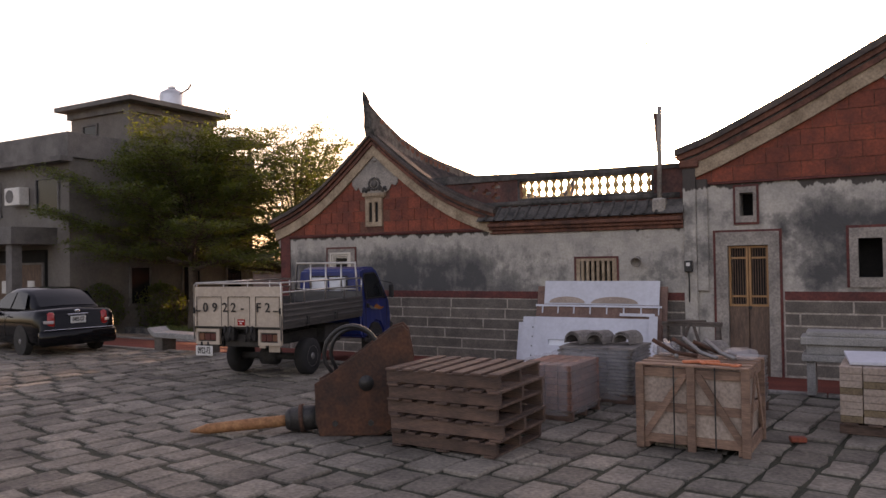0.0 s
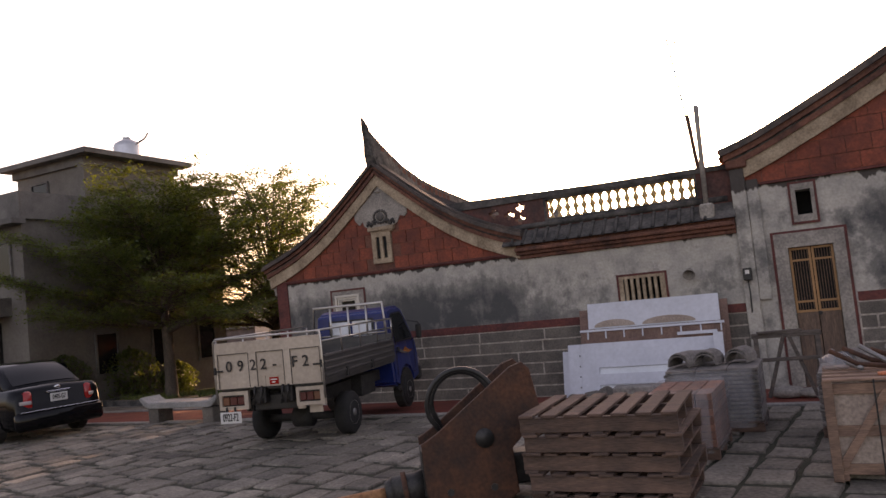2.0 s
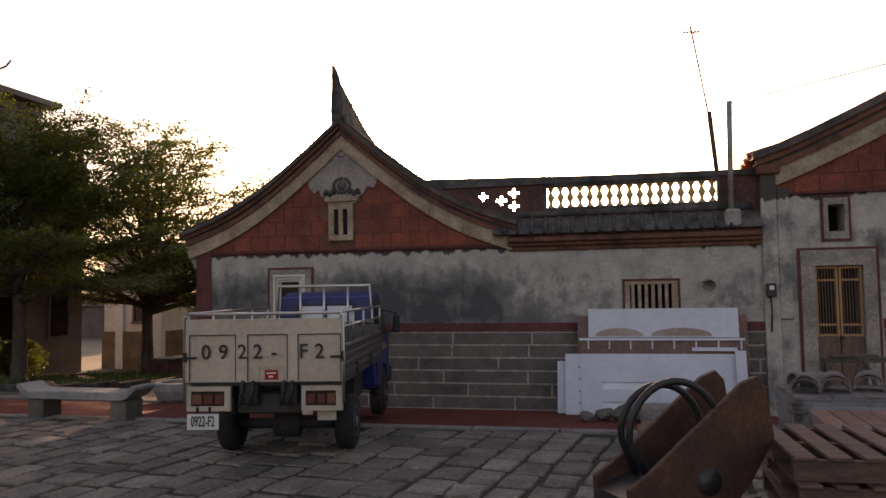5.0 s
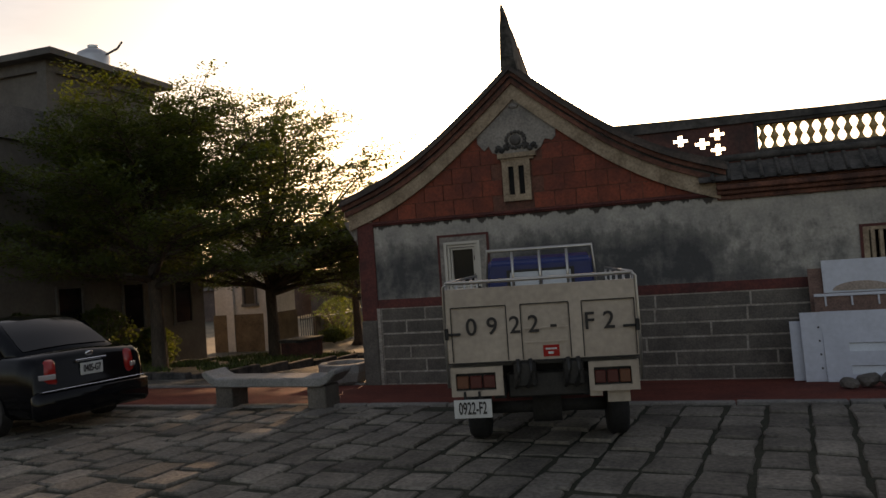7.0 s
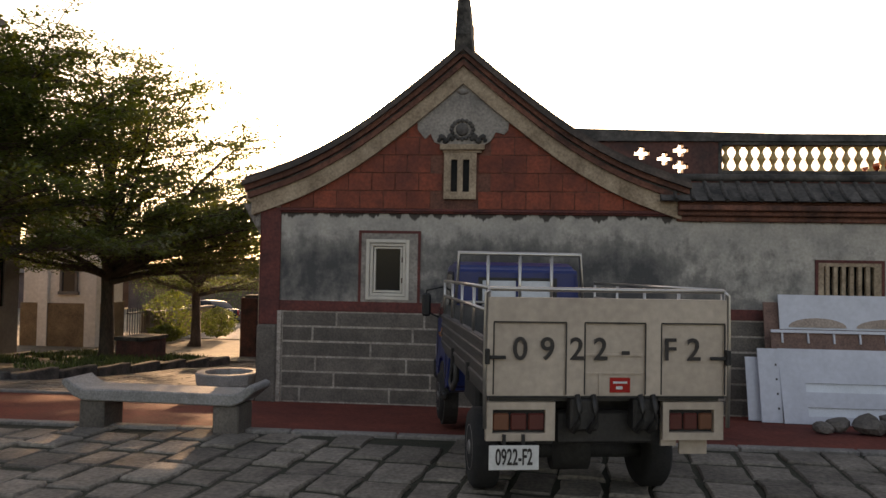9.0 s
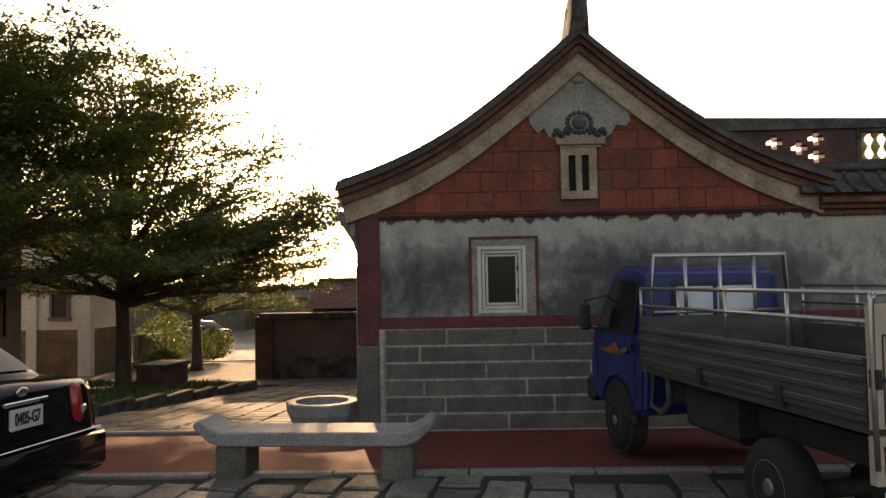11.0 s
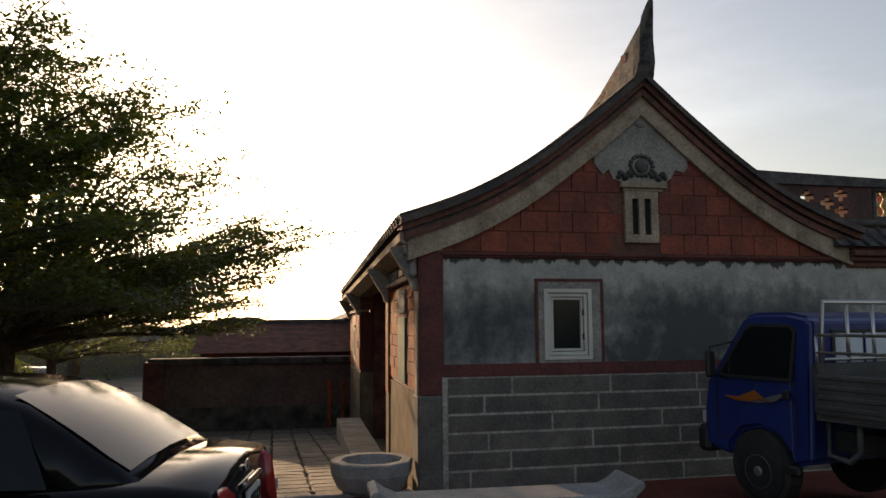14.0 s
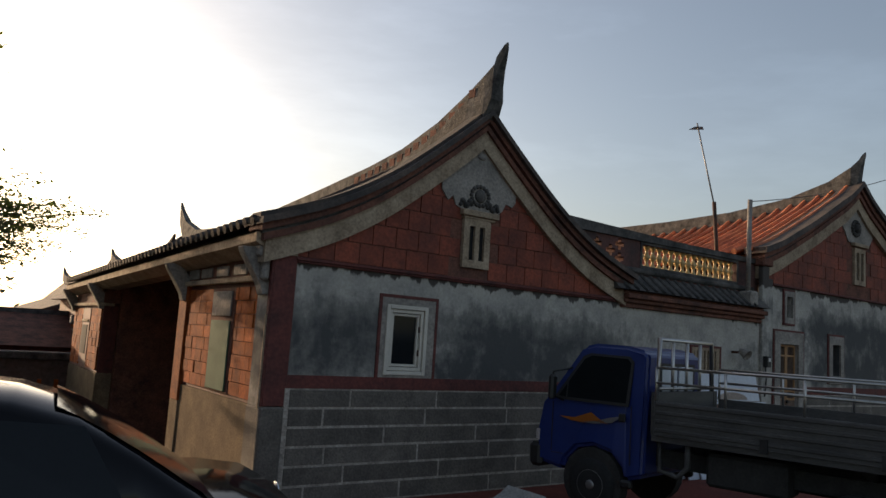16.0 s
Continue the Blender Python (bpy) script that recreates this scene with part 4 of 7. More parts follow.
for s in (-1, 1):
    truck_part("latch", boxes((s * 0.70 - 0.05, -0.035, 1.03, s * 0.70 + 0.05, -0.014, 1.05), (s * 0.765 - 0.015, -0.04, 1.0, s * 0.765 + 0.015, 0.02, 1.09), bevel=0.004), M["chassis"], "", parent=gate)
    side = truck_part("side_board", boxes((s * 0.75 - 0.02, 0.05, 0.83, s * 0.75 + 0.02, 2.62, 1.14)), M["greybed"], "ribbed grey drop-side")
    for z in (0.86, 0.94, 1.02, 1.10):
        truck_part("side_rib", boxes((s * 0.772 - 0.008, 0.06, z, s * 0.772 + 0.008, 2.61, z + 0.035), bevel=0.006), M["greybed"], "", parent=side)
    for y in (0.7, 1.6):
        truck_part("side_hinge", boxes((s * 0.78 - 0.012, y, 0.8, s * 0.78 + 0.012, y + 0.06, 0.92)), M["chassis"], "", parent=side)
    for z in (1.45, 1.31):
        truck_part("side_rail", tube(bmesh.new(), [(s * 0.75, 0.02, z), (s * 0.75, 2.62, z)], 0.013, 8), M["steel"], "polished steel side rail", True)
    for y in (0.02, 0.67, 1.32, 1.97, 2.62):
        truck_part("rail_post", tube(bmesh.new(), [(s * 0.75, y, 1.13), (s * 0.75, y, 1.45)], 0.012, 8), M["steel"], "", True)
    truck_part("gate_post", tube(bmesh.new(), [(s * 0.772, -0.01, 0.62), (s * 0.778, -0.012, 1.0), (s * 0.772, -0.01, 1.42), (s * 0.74, -0.005, 1.45)], 0.013, 8), M["steel"], "", True)
    x0, x1 = (-0.76, -0.33) if s < 0 else (0.36, 0.755)
    lampbox = truck_part("lamp_panel", wall_cells(bmesh.new(), x0, x1, 0.54, 0.77, 0.01, 0.06, [(x0 + 0.04, x1 - 0.06, 0.585, 0.725)]), M["cream"], "cream rear lamp panel")
    w = (x1 - x0 - 0.1) / 3
    truck_part("lamp_housing", boxes((x0 + 0.04, 0.045, 0.585, x1 - 0.06, 0.075, 0.725)), M["chassis"], "", parent=lampbox)
    for k, mm in enumerate(("dimamber", "dimred", "dimred") if s < 0 else ("dimred", "dimred", "dimamber")):
        truck_part("rear_lamp", boxes((x0 + 0.045 + k * w, 0.022, 0.60, x0 + 0.035 + (k + 1) * w, 0.045, 0.70), bevel=0.008), M[mm], "", parent=lampbox)
truck_part("top_rail", tube(bmesh.new(), [(-0.75, -0.005, 1.445), (0.75, -0.005, 1.445)], 0.014, 8), M["steel"], "polished steel top rail", True)
truck_part("mudflap", boxes((0.5, 0.08, 0.44, 0.68, 0.1, 0.56), (0.36, 0.04, 0.50, 0.46, 0.06, 0.54)), M["cream"])
plate = truck_part("number_plate", boxes((-0.745, -0.02, 0.375, -0.435, -0.012, 0.52), bevel=0.003), M["plate"], "white number plate 0922-F2")
lettering("plate_text", "0922-F2", 0.135, M["letter"], plate, pose(-0.59, -0.022, 0.448, 90, 0, 0) @ Matrix.Diagonal((0.52, 1, 1, 1)), bold=0.002)
for x in (-0.65, -0.53):
    truck_part("plate_bracket", boxes((x - 0.01, -0.012, 0.45, x + 0.01, 0.02, 0.58)), M["chassis"])
truck_part("bed_floor", boxes((-0.74, 0.05, 0.77, 0.74, 2.66, 0.825)), M["greybed"], "grey bed floor")
truck_part("headboard", boxes((-0.74, 2.64, 0.82, 0.74, 2.67, 1.22)), M["greybed"])
rack = truck_part("cab_rack", tube(bmesh.new(), [(-0.66, 2.66, 0.9), (-0.61, 2.66, 1.72), (0.61, 2.66, 1.72), (0.66, 2.66, 0.9)], 0.024, 8), M["steel"], "pale steel ladder rack behind the cab", True)
for x in (-0.32, 0.0, 0.32):
    truck_part("rack_bar", tube(bmesh.new(), [(x, 2.66, 1.1), (x, 2.66, 1.71)], 0.017, 8), M["steel"], "", True, rack)
truck_part("rack_cross", tube(bmesh.new(), [(-0.64, 2.66, 1.25), (0.64, 2.66, 1.25)], 0.015, 8), M["steel"], "", True, rack)
for x in (-0.42, 0.32):
    truck_part("chassis_rail", boxes((x, 0.1, 0.5, x + 0.1, 3.5, 0.66)), M["chassis"], "dirty black chassis rail")
truck_part("cross_member", boxes((-0.5, 0.25, 0.6, 0.5, 0.35, 0.77)), M["chassis"])
truck_part("fuel_tank", boxes((-0.6, 1.5, 0.42, -0.25, 2.2, 0.72), bevel=0.03), M["chassis"])
truck_part("battery_box", boxes((0.25, 1.6, 0.4, 0.6, 2.1, 0.7), bevel=0.02), M["chassis"])
truck_part("gearbox", boxes((-0.25, 1.0, 0.45, 0.25, 1.6, 0.7), bevel=0.04), M["chassis"])
truck_part("rear_axle", cyl(cyl(bmesh.new(), (-0.6, 0.87, 0.28), (0.6, 0.87, 0.28), 0.055), (-0.13, 0.87, 0.28), (0.13, 0.87, 0.28), 0.14), M["chassis"], "", True)
hitch = truck_part("tow_bracket", boxes((-0.24, -0.02, 0.60, -0.06, 0.1, 0.80), (0.16, -0.02, 0.60, 0.32, 0.1, 0.80), (-0.3, 0.1, 0.5, 0.36, 0.18, 0.7), bevel=0.015), M["oily"], "greasy black gate hooks")
for x in (-0.2, -0.1, 0.2, 0.28):
    truck_part("hook", tube(bmesh.new(), [(x, -0.02, 0.82), (x + 0.01, -0.05, 0.74), (x, -0.06, 0.66), (x - 0.03, -0.03, 0.6)], 0.018, 6), M["oily"], "", True, hitch)


def wheel(parent, x, y, r, w, rimr, spokes, out):
    tyre = part("tyre", lathe(bmesh.new(), [(rimr, -w / 2), (r - 0.03, -w / 2), (r, -w / 2 + 0.03), (r, w / 2 - 0.03), (r - 0.03, w / 2), (rimr, w / 2)], 26), M["rubber"], parent, "black tyre", True, Matrix.Translation((x, y, r)) @ Matrix.Rotation(radians(90), 4, "Y"))
    bm = lathe(bmesh.new(), [(rimr, -0.01), (rimr, 0.015), (rimr * 0.86, 0.0), (rimr * 0.4, -0.02), (rimr * 0.3, 0.02), (0.03, 0.025)], 22)
    side = w / 2 - 0.012
    part("rim", bm, M["rim"], tyre, "silver wheel disc", True, Matrix.Translation((0, 0, side * out)) @ (Matrix.Identity(4) if out > 0 else Matrix.Rotation(math.pi, 4, "X")))
    if spokes:
        for k in range(spokes):
            bm = bmesh.new()
            a = k * math.tau / spokes
            cyl(bm, (math.cos(a) * rimr * 0.63, math.sin(a) * rimr * 0.63, (side + 0.004) * out), (math.cos(a) * rimr * 0.63, math.sin(a) * rimr * 0.63, (side + 0.008) * out), rimr * 0.15, n=8)
            part("wheel_hole", bm, M["letter"], tyre)
    return tyre


for s in (-1, 1):
    wheel(truck, s * 0.63, 0.95, 0.285, 0.19, 0.16, 6, s)
    wheel(truck, s * 0.65, 3.30, 0.255, 0.16, 0.145, 6, s)
side_line = [(2.76, 0.40), (2.76, 1.54), (2.80, 1.60), (3.0, 1.64), (3.36, 1.645), (3.50, 1.61), (3.84, 1.10), (3.92, 1.0), (3.97, 0.75), (3.98, 0.40), (3.64, 0.34), (3.61, 0.46), (3.49, 0.585), (3.30, 0.63), (3.11, 0.585), (2.99, 0.46), (2.96, 0.34)]
bm = prism(bmesh.new(), side_line, "x", -0.7, 0.7)
for v in bm.verts:
    if v.co.z > 1.0:
        v.co.x *= 1 - 0.13 * (v.co.z - 1.0) / 0.67
bmesh.ops.bevel(bm, geom=[e for e in bm.edges if e.calc_face_angle(0) > 0.6], offset=0.04, segments=3, affect="EDGES")
cab = truck_part("cab", bm, M["blue"], "glossy blue cab")


def inset_x(z):
    return 0.7 * (1 - 0.13 * max(z - 1.0, 0) / 0.67)


def cab_pane(pane, out, deep):
    bm = bmesh.new()
    k = len(pane)
    vs = [bm.verts.new((s * (inset_x(z) + out), y, z)) for y, z in pane] + [bm.verts.new((s * (inset_x(z) - deep), y, z)) for y, z in pane]
    bm.faces.new(vs[:k])
    for i in range(k):
        bm.faces.new((vs[i], vs[(i + 1) % k], vs[k + (i + 1) % k], vs[k + i]))
    bmesh.ops.recalc_face_normals(bm, faces=bm.faces)
    return bm


for s in (-1, 1):
    truck_part("window_seal", cab_pane([(2.93, 1.05), (2.91, 1.48), (2.96, 1.535), (3.40, 1.545), (3.48, 1.51), (3.76, 1.09), (3.74, 1.05)], 0.003, 0.02), M["blacktrim"], "black window rubber", parent=cab)
    truck_part("door_window", cab_pane([(2.96, 1.08), (2.94, 1.47), (2.98, 1.51), (3.38, 1.52), (3.46, 1.48), (3.62, 1.24), (3.62, 1.08)], 0.006, 0.03), M["carglass"], "dark door window", parent=cab)
    truck_part("quarter_window", cab_pane([(3.64, 1.08), (3.64, 1.21), (3.72, 1.09)], 0.006, 0.03), M["carglass"], parent=cab)
    truck_part("wing_mirror", boxes((s * 0.84 - 0.05, 3.68, 1.05, s * 0.84 + 0.05, 3.74, 1.30), bevel=0.02), M["blacktrim"], "black wing mirror", parent=cab)
    truck_part("mirror_arm", tube(bmesh.new(), [(s * 0.7, 3.66, 1.04), (s * 0.84, 3.71, 1.10), (s * 0.84, 3.71, 1.33), (s * 0.64, 3.6, 1.38)], 0.011, 6), M["blacktrim"], "", True, cab)
    truck_part("door_handle", boxes((s * 0.705 - 0.014, 2.95, 0.90, s * 0.705 + 0.014, 3.02, 0.98), bevel=0.008), M["blacktrim"], "", parent=cab)
    for y, z0, z1 in ((2.89, 0.5, 1.06), (3.78, 0.52, 1.02)):
        truck_part("door_seam", boxes((s * 0.7 - 0.004, y, z0, s * 0.7 + 0.003, y + 0.008, z1)), M["letter"], "", parent=cab)
    truck_part("sill_seam", boxes((s * 0.7 - 0.004, 3.64, 0.5, s * 0.7 + 0.003, 3.78, 0.508)), M["letter"], "", parent=cab)
    sw = bmesh.new()
    prism(sw, [(3.14, 0.86), (3.24, 0.90), (3.33, 0.955), (3.40, 0.93), (3.52, 0.885), (3.70, 0.885), (3.56, 0.85), (3.40, 0.845), (3.28, 0.87)], "x", s * 0.7 - 0.003, s * 0.7 + 0.004)
    truck_part("decal", sw, M["amber"], "orange and grey flame decal", parent=cab)
    sw = bmesh.new()
    prism(sw, [(2.98, 0.955), (3.10, 0.875), (3.30, 0.845), (3.44, 0.85), (3.26, 0.88), (3.12, 0.925)], "x", s * 0.7 - 0.003, s * 0.7 + 0.005)
    truck_part("decal", sw, M["rim"], "", parent=cab)
    truck_part("wheel_arch", cyl(bmesh.new(), (s * 0.55, 3.30, 0.29), (s * 0.694, 3.30, 0.29), 0.325, n=20), M["chassis"], "", parent=cab)
    truck_part("side_step", boxes((s * 0.69 - 0.05, 2.86, 0.28, s * 0.69 + 0.02, 2.98, 0.36), bevel=0.02), M["blacktrim"], "", parent=cab)
    truck_part("corner_lamp", boxes((s * 0.66 - 0.045, 3.93, 0.60, s * 0.66 + 0.05, 3.985, 0.72), bevel=0.012), M["clearlamp"], "", parent=cab)
for x0, x1 in ((-0.36, -0.02), (0.02, 0.36)):
    # opaque pale panes set on the cab's rear wall
    truck_part("rear_pane", boxes((x0, 2.745, 1.21, x1, 2.758, 1.46), bevel=0.006), M["shade"], "rear cab window of opaque pale bluish-white panes", parent=cab)
truck_part("rear_seal", wall_cells(bmesh.new(), -0.40, 0.40, 1.18, 1.49, 2.748, 2.76, [(-0.36, 0.36, 1.21, 1.46)]), M["blacktrim"], "", parent=cab)
bm = bmesh.new()
bm.faces.new([bm.verts.new(q) for q in ((-0.60, 3.838, 1.12), (0.60, 3.838, 1.12), (0.53, 3.53, 1.575), (-0.53, 3.53, 1.575))])
truck_part("windscreen", bm, M["carglass"], "dark windscreen", parent=cab)
truck_part("front_bumper", boxes((-0.72, 3.90, 0.33, 0.72, 4.06, 0.58), bevel=0.04), M["blacktrim"], "black front bumper")
truck_part("side_guard", tube(bmesh.new(), [(-0.66, 2.62, 0.80), (-0.68, 2.60, 0.50), (-0.68, 2.42, 0.47), (-0.66, 2.34, 0.56), (-0.66, 2.34, 0.78)], 0.028, 8), M["greybed"], "grey bent guard below the bed", True)

# ---- the parked saloon ----
def loft(rows, n):
    """Closed cross-sections (lists of points) joined into one skin."""
    bm = bmesh.new()
    loops = [[bm.verts.new(p) for p in r] for r in rows]
    for a, b in zip(loops, loops[1:]):
        for k in range(n):
            bm.faces.new((a[k], a[(k + 1) % n], b[(k + 1) % n], b[k]))
    bm.faces.new(loops[0][::-1])
    bm.faces.new(loops[-1])
    bmesh.ops.recalc_face_normals(bm, faces=bm.faces)
    return bm


def section(y, w, top, low, crown=0.03):
    right = [(0, low), (w * 0.86, low), (w * 0.97, low + 0.09), (w, low + (top - low) * 0.45), (w * 0.985, low + (top - low) * 0.72), (w * 0.94, top - 0.04), (w * 0.84, top), (0, top + crown)]
    return [(x, y, z) for x, z in right] + [(-x, y, z) for x, z in right[-2:0:-1]]


def saloon(name, label, m, paint, text, group=""):
    car = thing(name, label, "car", m, group)
    rows = [(-0.02, 0.66, 0.52, 0.34), (0.01, 0.74, 0.62, 0.27), (0.05, 0.80, 0.68, 0.24), (0.07, 0.80, 0.88, 0.24), (0.11, 0.82, 0.95, 0.23), (0.35, 0.835, 0.98, 0.22), (0.85, 0.845, 0.98, 0.2), (1.3, 0.85, 0.955, 0.19), (2.2, 0.85, 0.93, 0.19), (2.9, 0.85, 0.93, 0.19), (3.25, 0.845, 0.90, 0.2), (3.9, 0.80, 0.77, 0.21), (4.15, 0.74, 0.66, 0.22), (4.27, 0.62, 0.52, 0.26)]
    body = part("body", loft([section(*r) for r in rows], 14), paint, car, "glossy car body", True)

    def ring(y, wb, zb, wt, zt):
        return [(wb, y, zb), (wt + 0.04, y, zt - 0.05), (wt - 0.03, y, zt), (0, y, zt + 0.02), (-wt + 0.03, y, zt), (-wt - 0.04, y, zt - 0.05), (-wb, y, zb)]
    roof = [ring(0.44, 0.70, 0.95, 0.66, 0.975), ring(0.60, 0.73, 0.94, 0.63, 1.085), ring(0.80, 0.755, 0.93, 0.60, 1.215), ring(1.02, 0.775, 0.93, 0.58, 1.335), ring(1.25, 0.78, 0.93, 0.575, 1.40), ring(1.5, 0.78, 0.93, 0.575, 1.425), ring(1.75, 0.78, 0.92, 0.575, 1.43), ring(2.1, 0.78, 0.92, 0.575, 1.385), ring(2.55, 0.77, 0.92, 0.60, 1.17), ring(3.0, 0.74, 0.90, 0.66, 0.95)]
    part("roof", loft(roof, 7), paint, body, "", True)
    bm = bmesh.new()
    rows = []
    for y, w, z in ((0.50, 0.60, 1.03), (0.60, 0.60, 1.094), (0.70, 0.585, 1.161), (0.80, 0.57, 1.224), (0.91, 0.55, 1.287), (1.02, 0.52, 1.343), (1.10, 0.50, 1.378)):
        rows.append([bm.verts.new((w * x, y, z + 0.026 * (1 - x * x))) for x in (-1, -0.6, 0, 0.6, 1)])
    for a, b in zip(rows, rows[1:]):
        for k in range(4):
            bm.faces.new((a[k], a[k + 1], b[k + 1], b[k]))
    part("rear_window", bm, M["carglass"], body, "tinted rear window", True)
    bm = bmesh.new()
    vs = [bm.verts.new(p) for p in ((-0.62, 2.9, 1.04), (0.62, 2.9, 1.04), (0.52, 2.14, 1.365), (-0.52, 2.14, 1.365))]
    bm.faces.new(vs)
    part("windscreen", bm, M["carglass"], body)
    for s in (-1, 1):
        for ys in ((0.80, 1.0, 1.52, 1.52), (1.60, 1.60, 2.16, 2.6)):
            bm = bmesh.new()
            pts = [(s * 0.787, ys[0], 0.985), (s * 0.645, ys[1], 1.32), (s * 0.64, ys[2], 1.355), (s * 0.787, ys[3], 0.985)] if ys[0] < 1.3 else [(s * 0.79, ys[0], 0.985), (s * 0.637, ys[1], 1.34), (s * 0.642, ys[2] - 0.1, 1.32), (s * 0.785, ys[3], 0.985)]
            bm.faces.new([bm.verts.new(p) for p in pts])
            bmesh.ops.recalc_face_normals(bm, faces=bm.faces)
            part("door_window", bm, M["carglass"], body)
        bm = boxes((s * 0.64 - 0.14, -0.005, 0.61, s * 0.64 + 0.15, 0.10, 0.93), bevel=0.035)
        for v in bm.verts:
            v.co.y += 0.12 * max(0, abs(v.co.x) - 0.66) / 0.11 + 0.14 * (v.co.z - 0.66)
            v.co.x = s * min(abs(v.co.x), 0.822)
        lamp = part("tail_lamp", bm, M["redlamp"], body, "red tail lamp with a clear insert", True)
        bm = boxes((s * 0.64 - 0.08, -0.006, 0.69, s * 0.64 + 0.12, 0.06, 0.755), bevel=0.01)
        for v in bm.verts:
            v.co.y += 0.12 * max(0, abs(v.co.x) - 0.66) / 0.11
        part("reverse_lamp", bm, M["clearlamp"], lamp)
        wheel(car, s * 0.76, 0.92, 0.295, 0.17, 0.19, 8, s)
        wheel(car, s * 0.76, 3.42, 0.295, 0.17, 0.19, 8, s)
        for y, w in ((0.92, 0.848), (3.42, 0.835)):
            part("wheel_arch", cyl(bmesh.new(), (s * 0.7, y, 0.32), (s * w, y, 0.32), 0.335, n=20), M["chassis"], body)
        for y in (1.45, 2.35):
            part("door_handle", boxes((s * 0.85 - 0.012, y, 0.8, s * 0.85 + 0.012, y + 0.15, 0.83), bevel=0.008), paint, body)
        mirror = part("wing_mirror", boxes((s * 0.93 - 0.09, 2.62, 0.94, s * 0.93 + 0.09, 2.72, 1.08), bevel=0.03), paint, body, "", True)
        for y, z in ((1.76, 0.93), (2.85, 0.9)):
            part("seam", boxes((s * 0.849 - 0.004, y, 0.35, s * 0.849 + 0.003, y + 0.006, z)), M["letter"], body)
    part("rear_bumper", boxes((-0.82, -0.06, 0.22, 0.82, 0.12, 0.56), bevel=0.055), paint, car, "body-coloured rear bumper", True)
    part("bumper_strip", boxes((-0.74, -0.045, 0.555, 0.74, 0.05, 0.568), bevel=0.005), M["chrome"], car)
    part("boot_strip", boxes((-0.22, 0.03, 0.855, 0.22, 0.06, 0.885), bevel=0.008), M["chrome"], car, "chrome strip above the number plate")
    bm = bmesh.new()
    bmesh.ops.create_uvsphere(bm, u_segments=12, v_segments=8, radius=0.05, matrix=Matrix.Translation((0, 0.075, 0.94)) @ Matrix.Diagonal((1.2, 0.2, 0.7, 1)))
    part("badge", bm, M["chrome"], car, "", True)
    part("boot_seam", boxes((-0.52, 0.052, 0.62, 0.52, 0.068, 0.626)), M["letter"], car)
    plate = part("number_plate", boxes((-0.16, 0.03, 0.68, 0.16, 0.05, 0.83), bevel=0.004), M["plate"], car, "white number plate")
    if text:
        lettering("plate_text", text, 0.125, M["letter"], plate, pose(0, 0.026, 0.755, 90, 0, 0) @ Matrix.Diagonal((0.56, 1, 1, 1)), bold=0.002)
    else:
        part("plate_bar", boxes((-0.12, 0.02, 0.72, 0.12, 0.032, 0.79)), M["letter"], plate)
    return car


saloon("saloon_car", "glossy black four-door saloon car parked on the stone square", pose(-1.84, -4.02, 0, 0, 0, 80.5) @ Matrix.Scale(0.9, 4), M["black"], "0405-G7")
saloon("saloon_car", "dark car parked on the sunlit lane behind the trees", pose(-10.4, 25.9, -1.42, 0, 0, 62) @ Matrix.Scale(0.9, 4), M["black"], "")


# ---- stone bench and basin by the corner ----
def stone_bench(label, m, group):
    bench = thing("stone_bench", label, "bench", m, group)
    top = [(-0.99, 0.44), (-0.94, 0.455), (-0.86, 0.40), (-0.78, 0.365), (0.78, 0.365), (0.86, 0.40), (0.94, 0.455), (0.99, 0.44), (0.99, 0.40), (0.86, 0.29), (0.76, 0.255), (-0.76, 0.255), (-0.86, 0.29), (-0.99, 0.40)]
    bm = prism(bmesh.new(), top, "y", -0.21, 0.21)
    bmesh.ops.bevel(bm, geom=[e for e in bm.edges if e.calc_face_angle(0) > 1.2], offset=0.012, segments=1, affect="EDGES")
    part("seat", bm, M["benchstone"], bench, "pale granite seat with upturned ends")
    for s in (-1, 1):
        part("foot", boxes((s * 0.69 - 0.13, -0.17, -0.04, s * 0.69 + 0.13, 0.17, 0.256), bevel=0.015), M["wallstone"], bench, "rough granite block foot")
    return bench


bench = stone_bench("granite bench with upturned ends on the edge of the square", pose(-0.20, -2.83, 0, 0, 0, -2.7) @ Matrix.Diagonal((0.955, 1, 1, 1)), "stone benches")
for x, y, a, g in ((-6.9, -0.3, -12, 0.0),):
    b2 = copy_thing(bench, pose(x, y, ground_z(y), 0, 0, a))
    b2["label"] = "granite bench with upturned ends near the trees"

seat_block = thing("low_bench", "low dark brick bench with a stone top beside the tree", "bench", pose(-5.75, 7.7, ground_z(7.7), 0, 0, -8))
part("body", boxes((-0.34, -0.5, 0.0, 0.34, 0.5, 0.55), bevel=0.015), M["darkred"], seat_block, "dark brick body")
part("top", boxes((-0.38, -0.54, 0.55, 0.38, 0.54, 0.64), bevel=0.015), M["soot"], seat_block, "dark stone top")

basin = thing("stone_basin", "round grey stone basin standing empty by the corner", "basin", pose(-0.745, 0.2, ground_z(0.2) + 0.01))
part("bowl", lathe(bmesh.new(), [(0.30, 0.0), (0.36, 0.05), (0.43, 0.2), (0.445, 0.32), (0.43, 0.335), (0.33, 0.335), (0.31, 0.31), (0.27, 0.16), (0.05, 0.13)], 10), M["benchstone"], basin, "rough grey stone bowl")
block = tagged(part("stone_block", boxes((-0.42, 0.5, ground_z(0.6) - 0.03, -0.3, 0.8, ground_z(0.6) + 0.2), bevel=0.02), M["benchstone"]), "small squared stone block beside the wall", "stone")

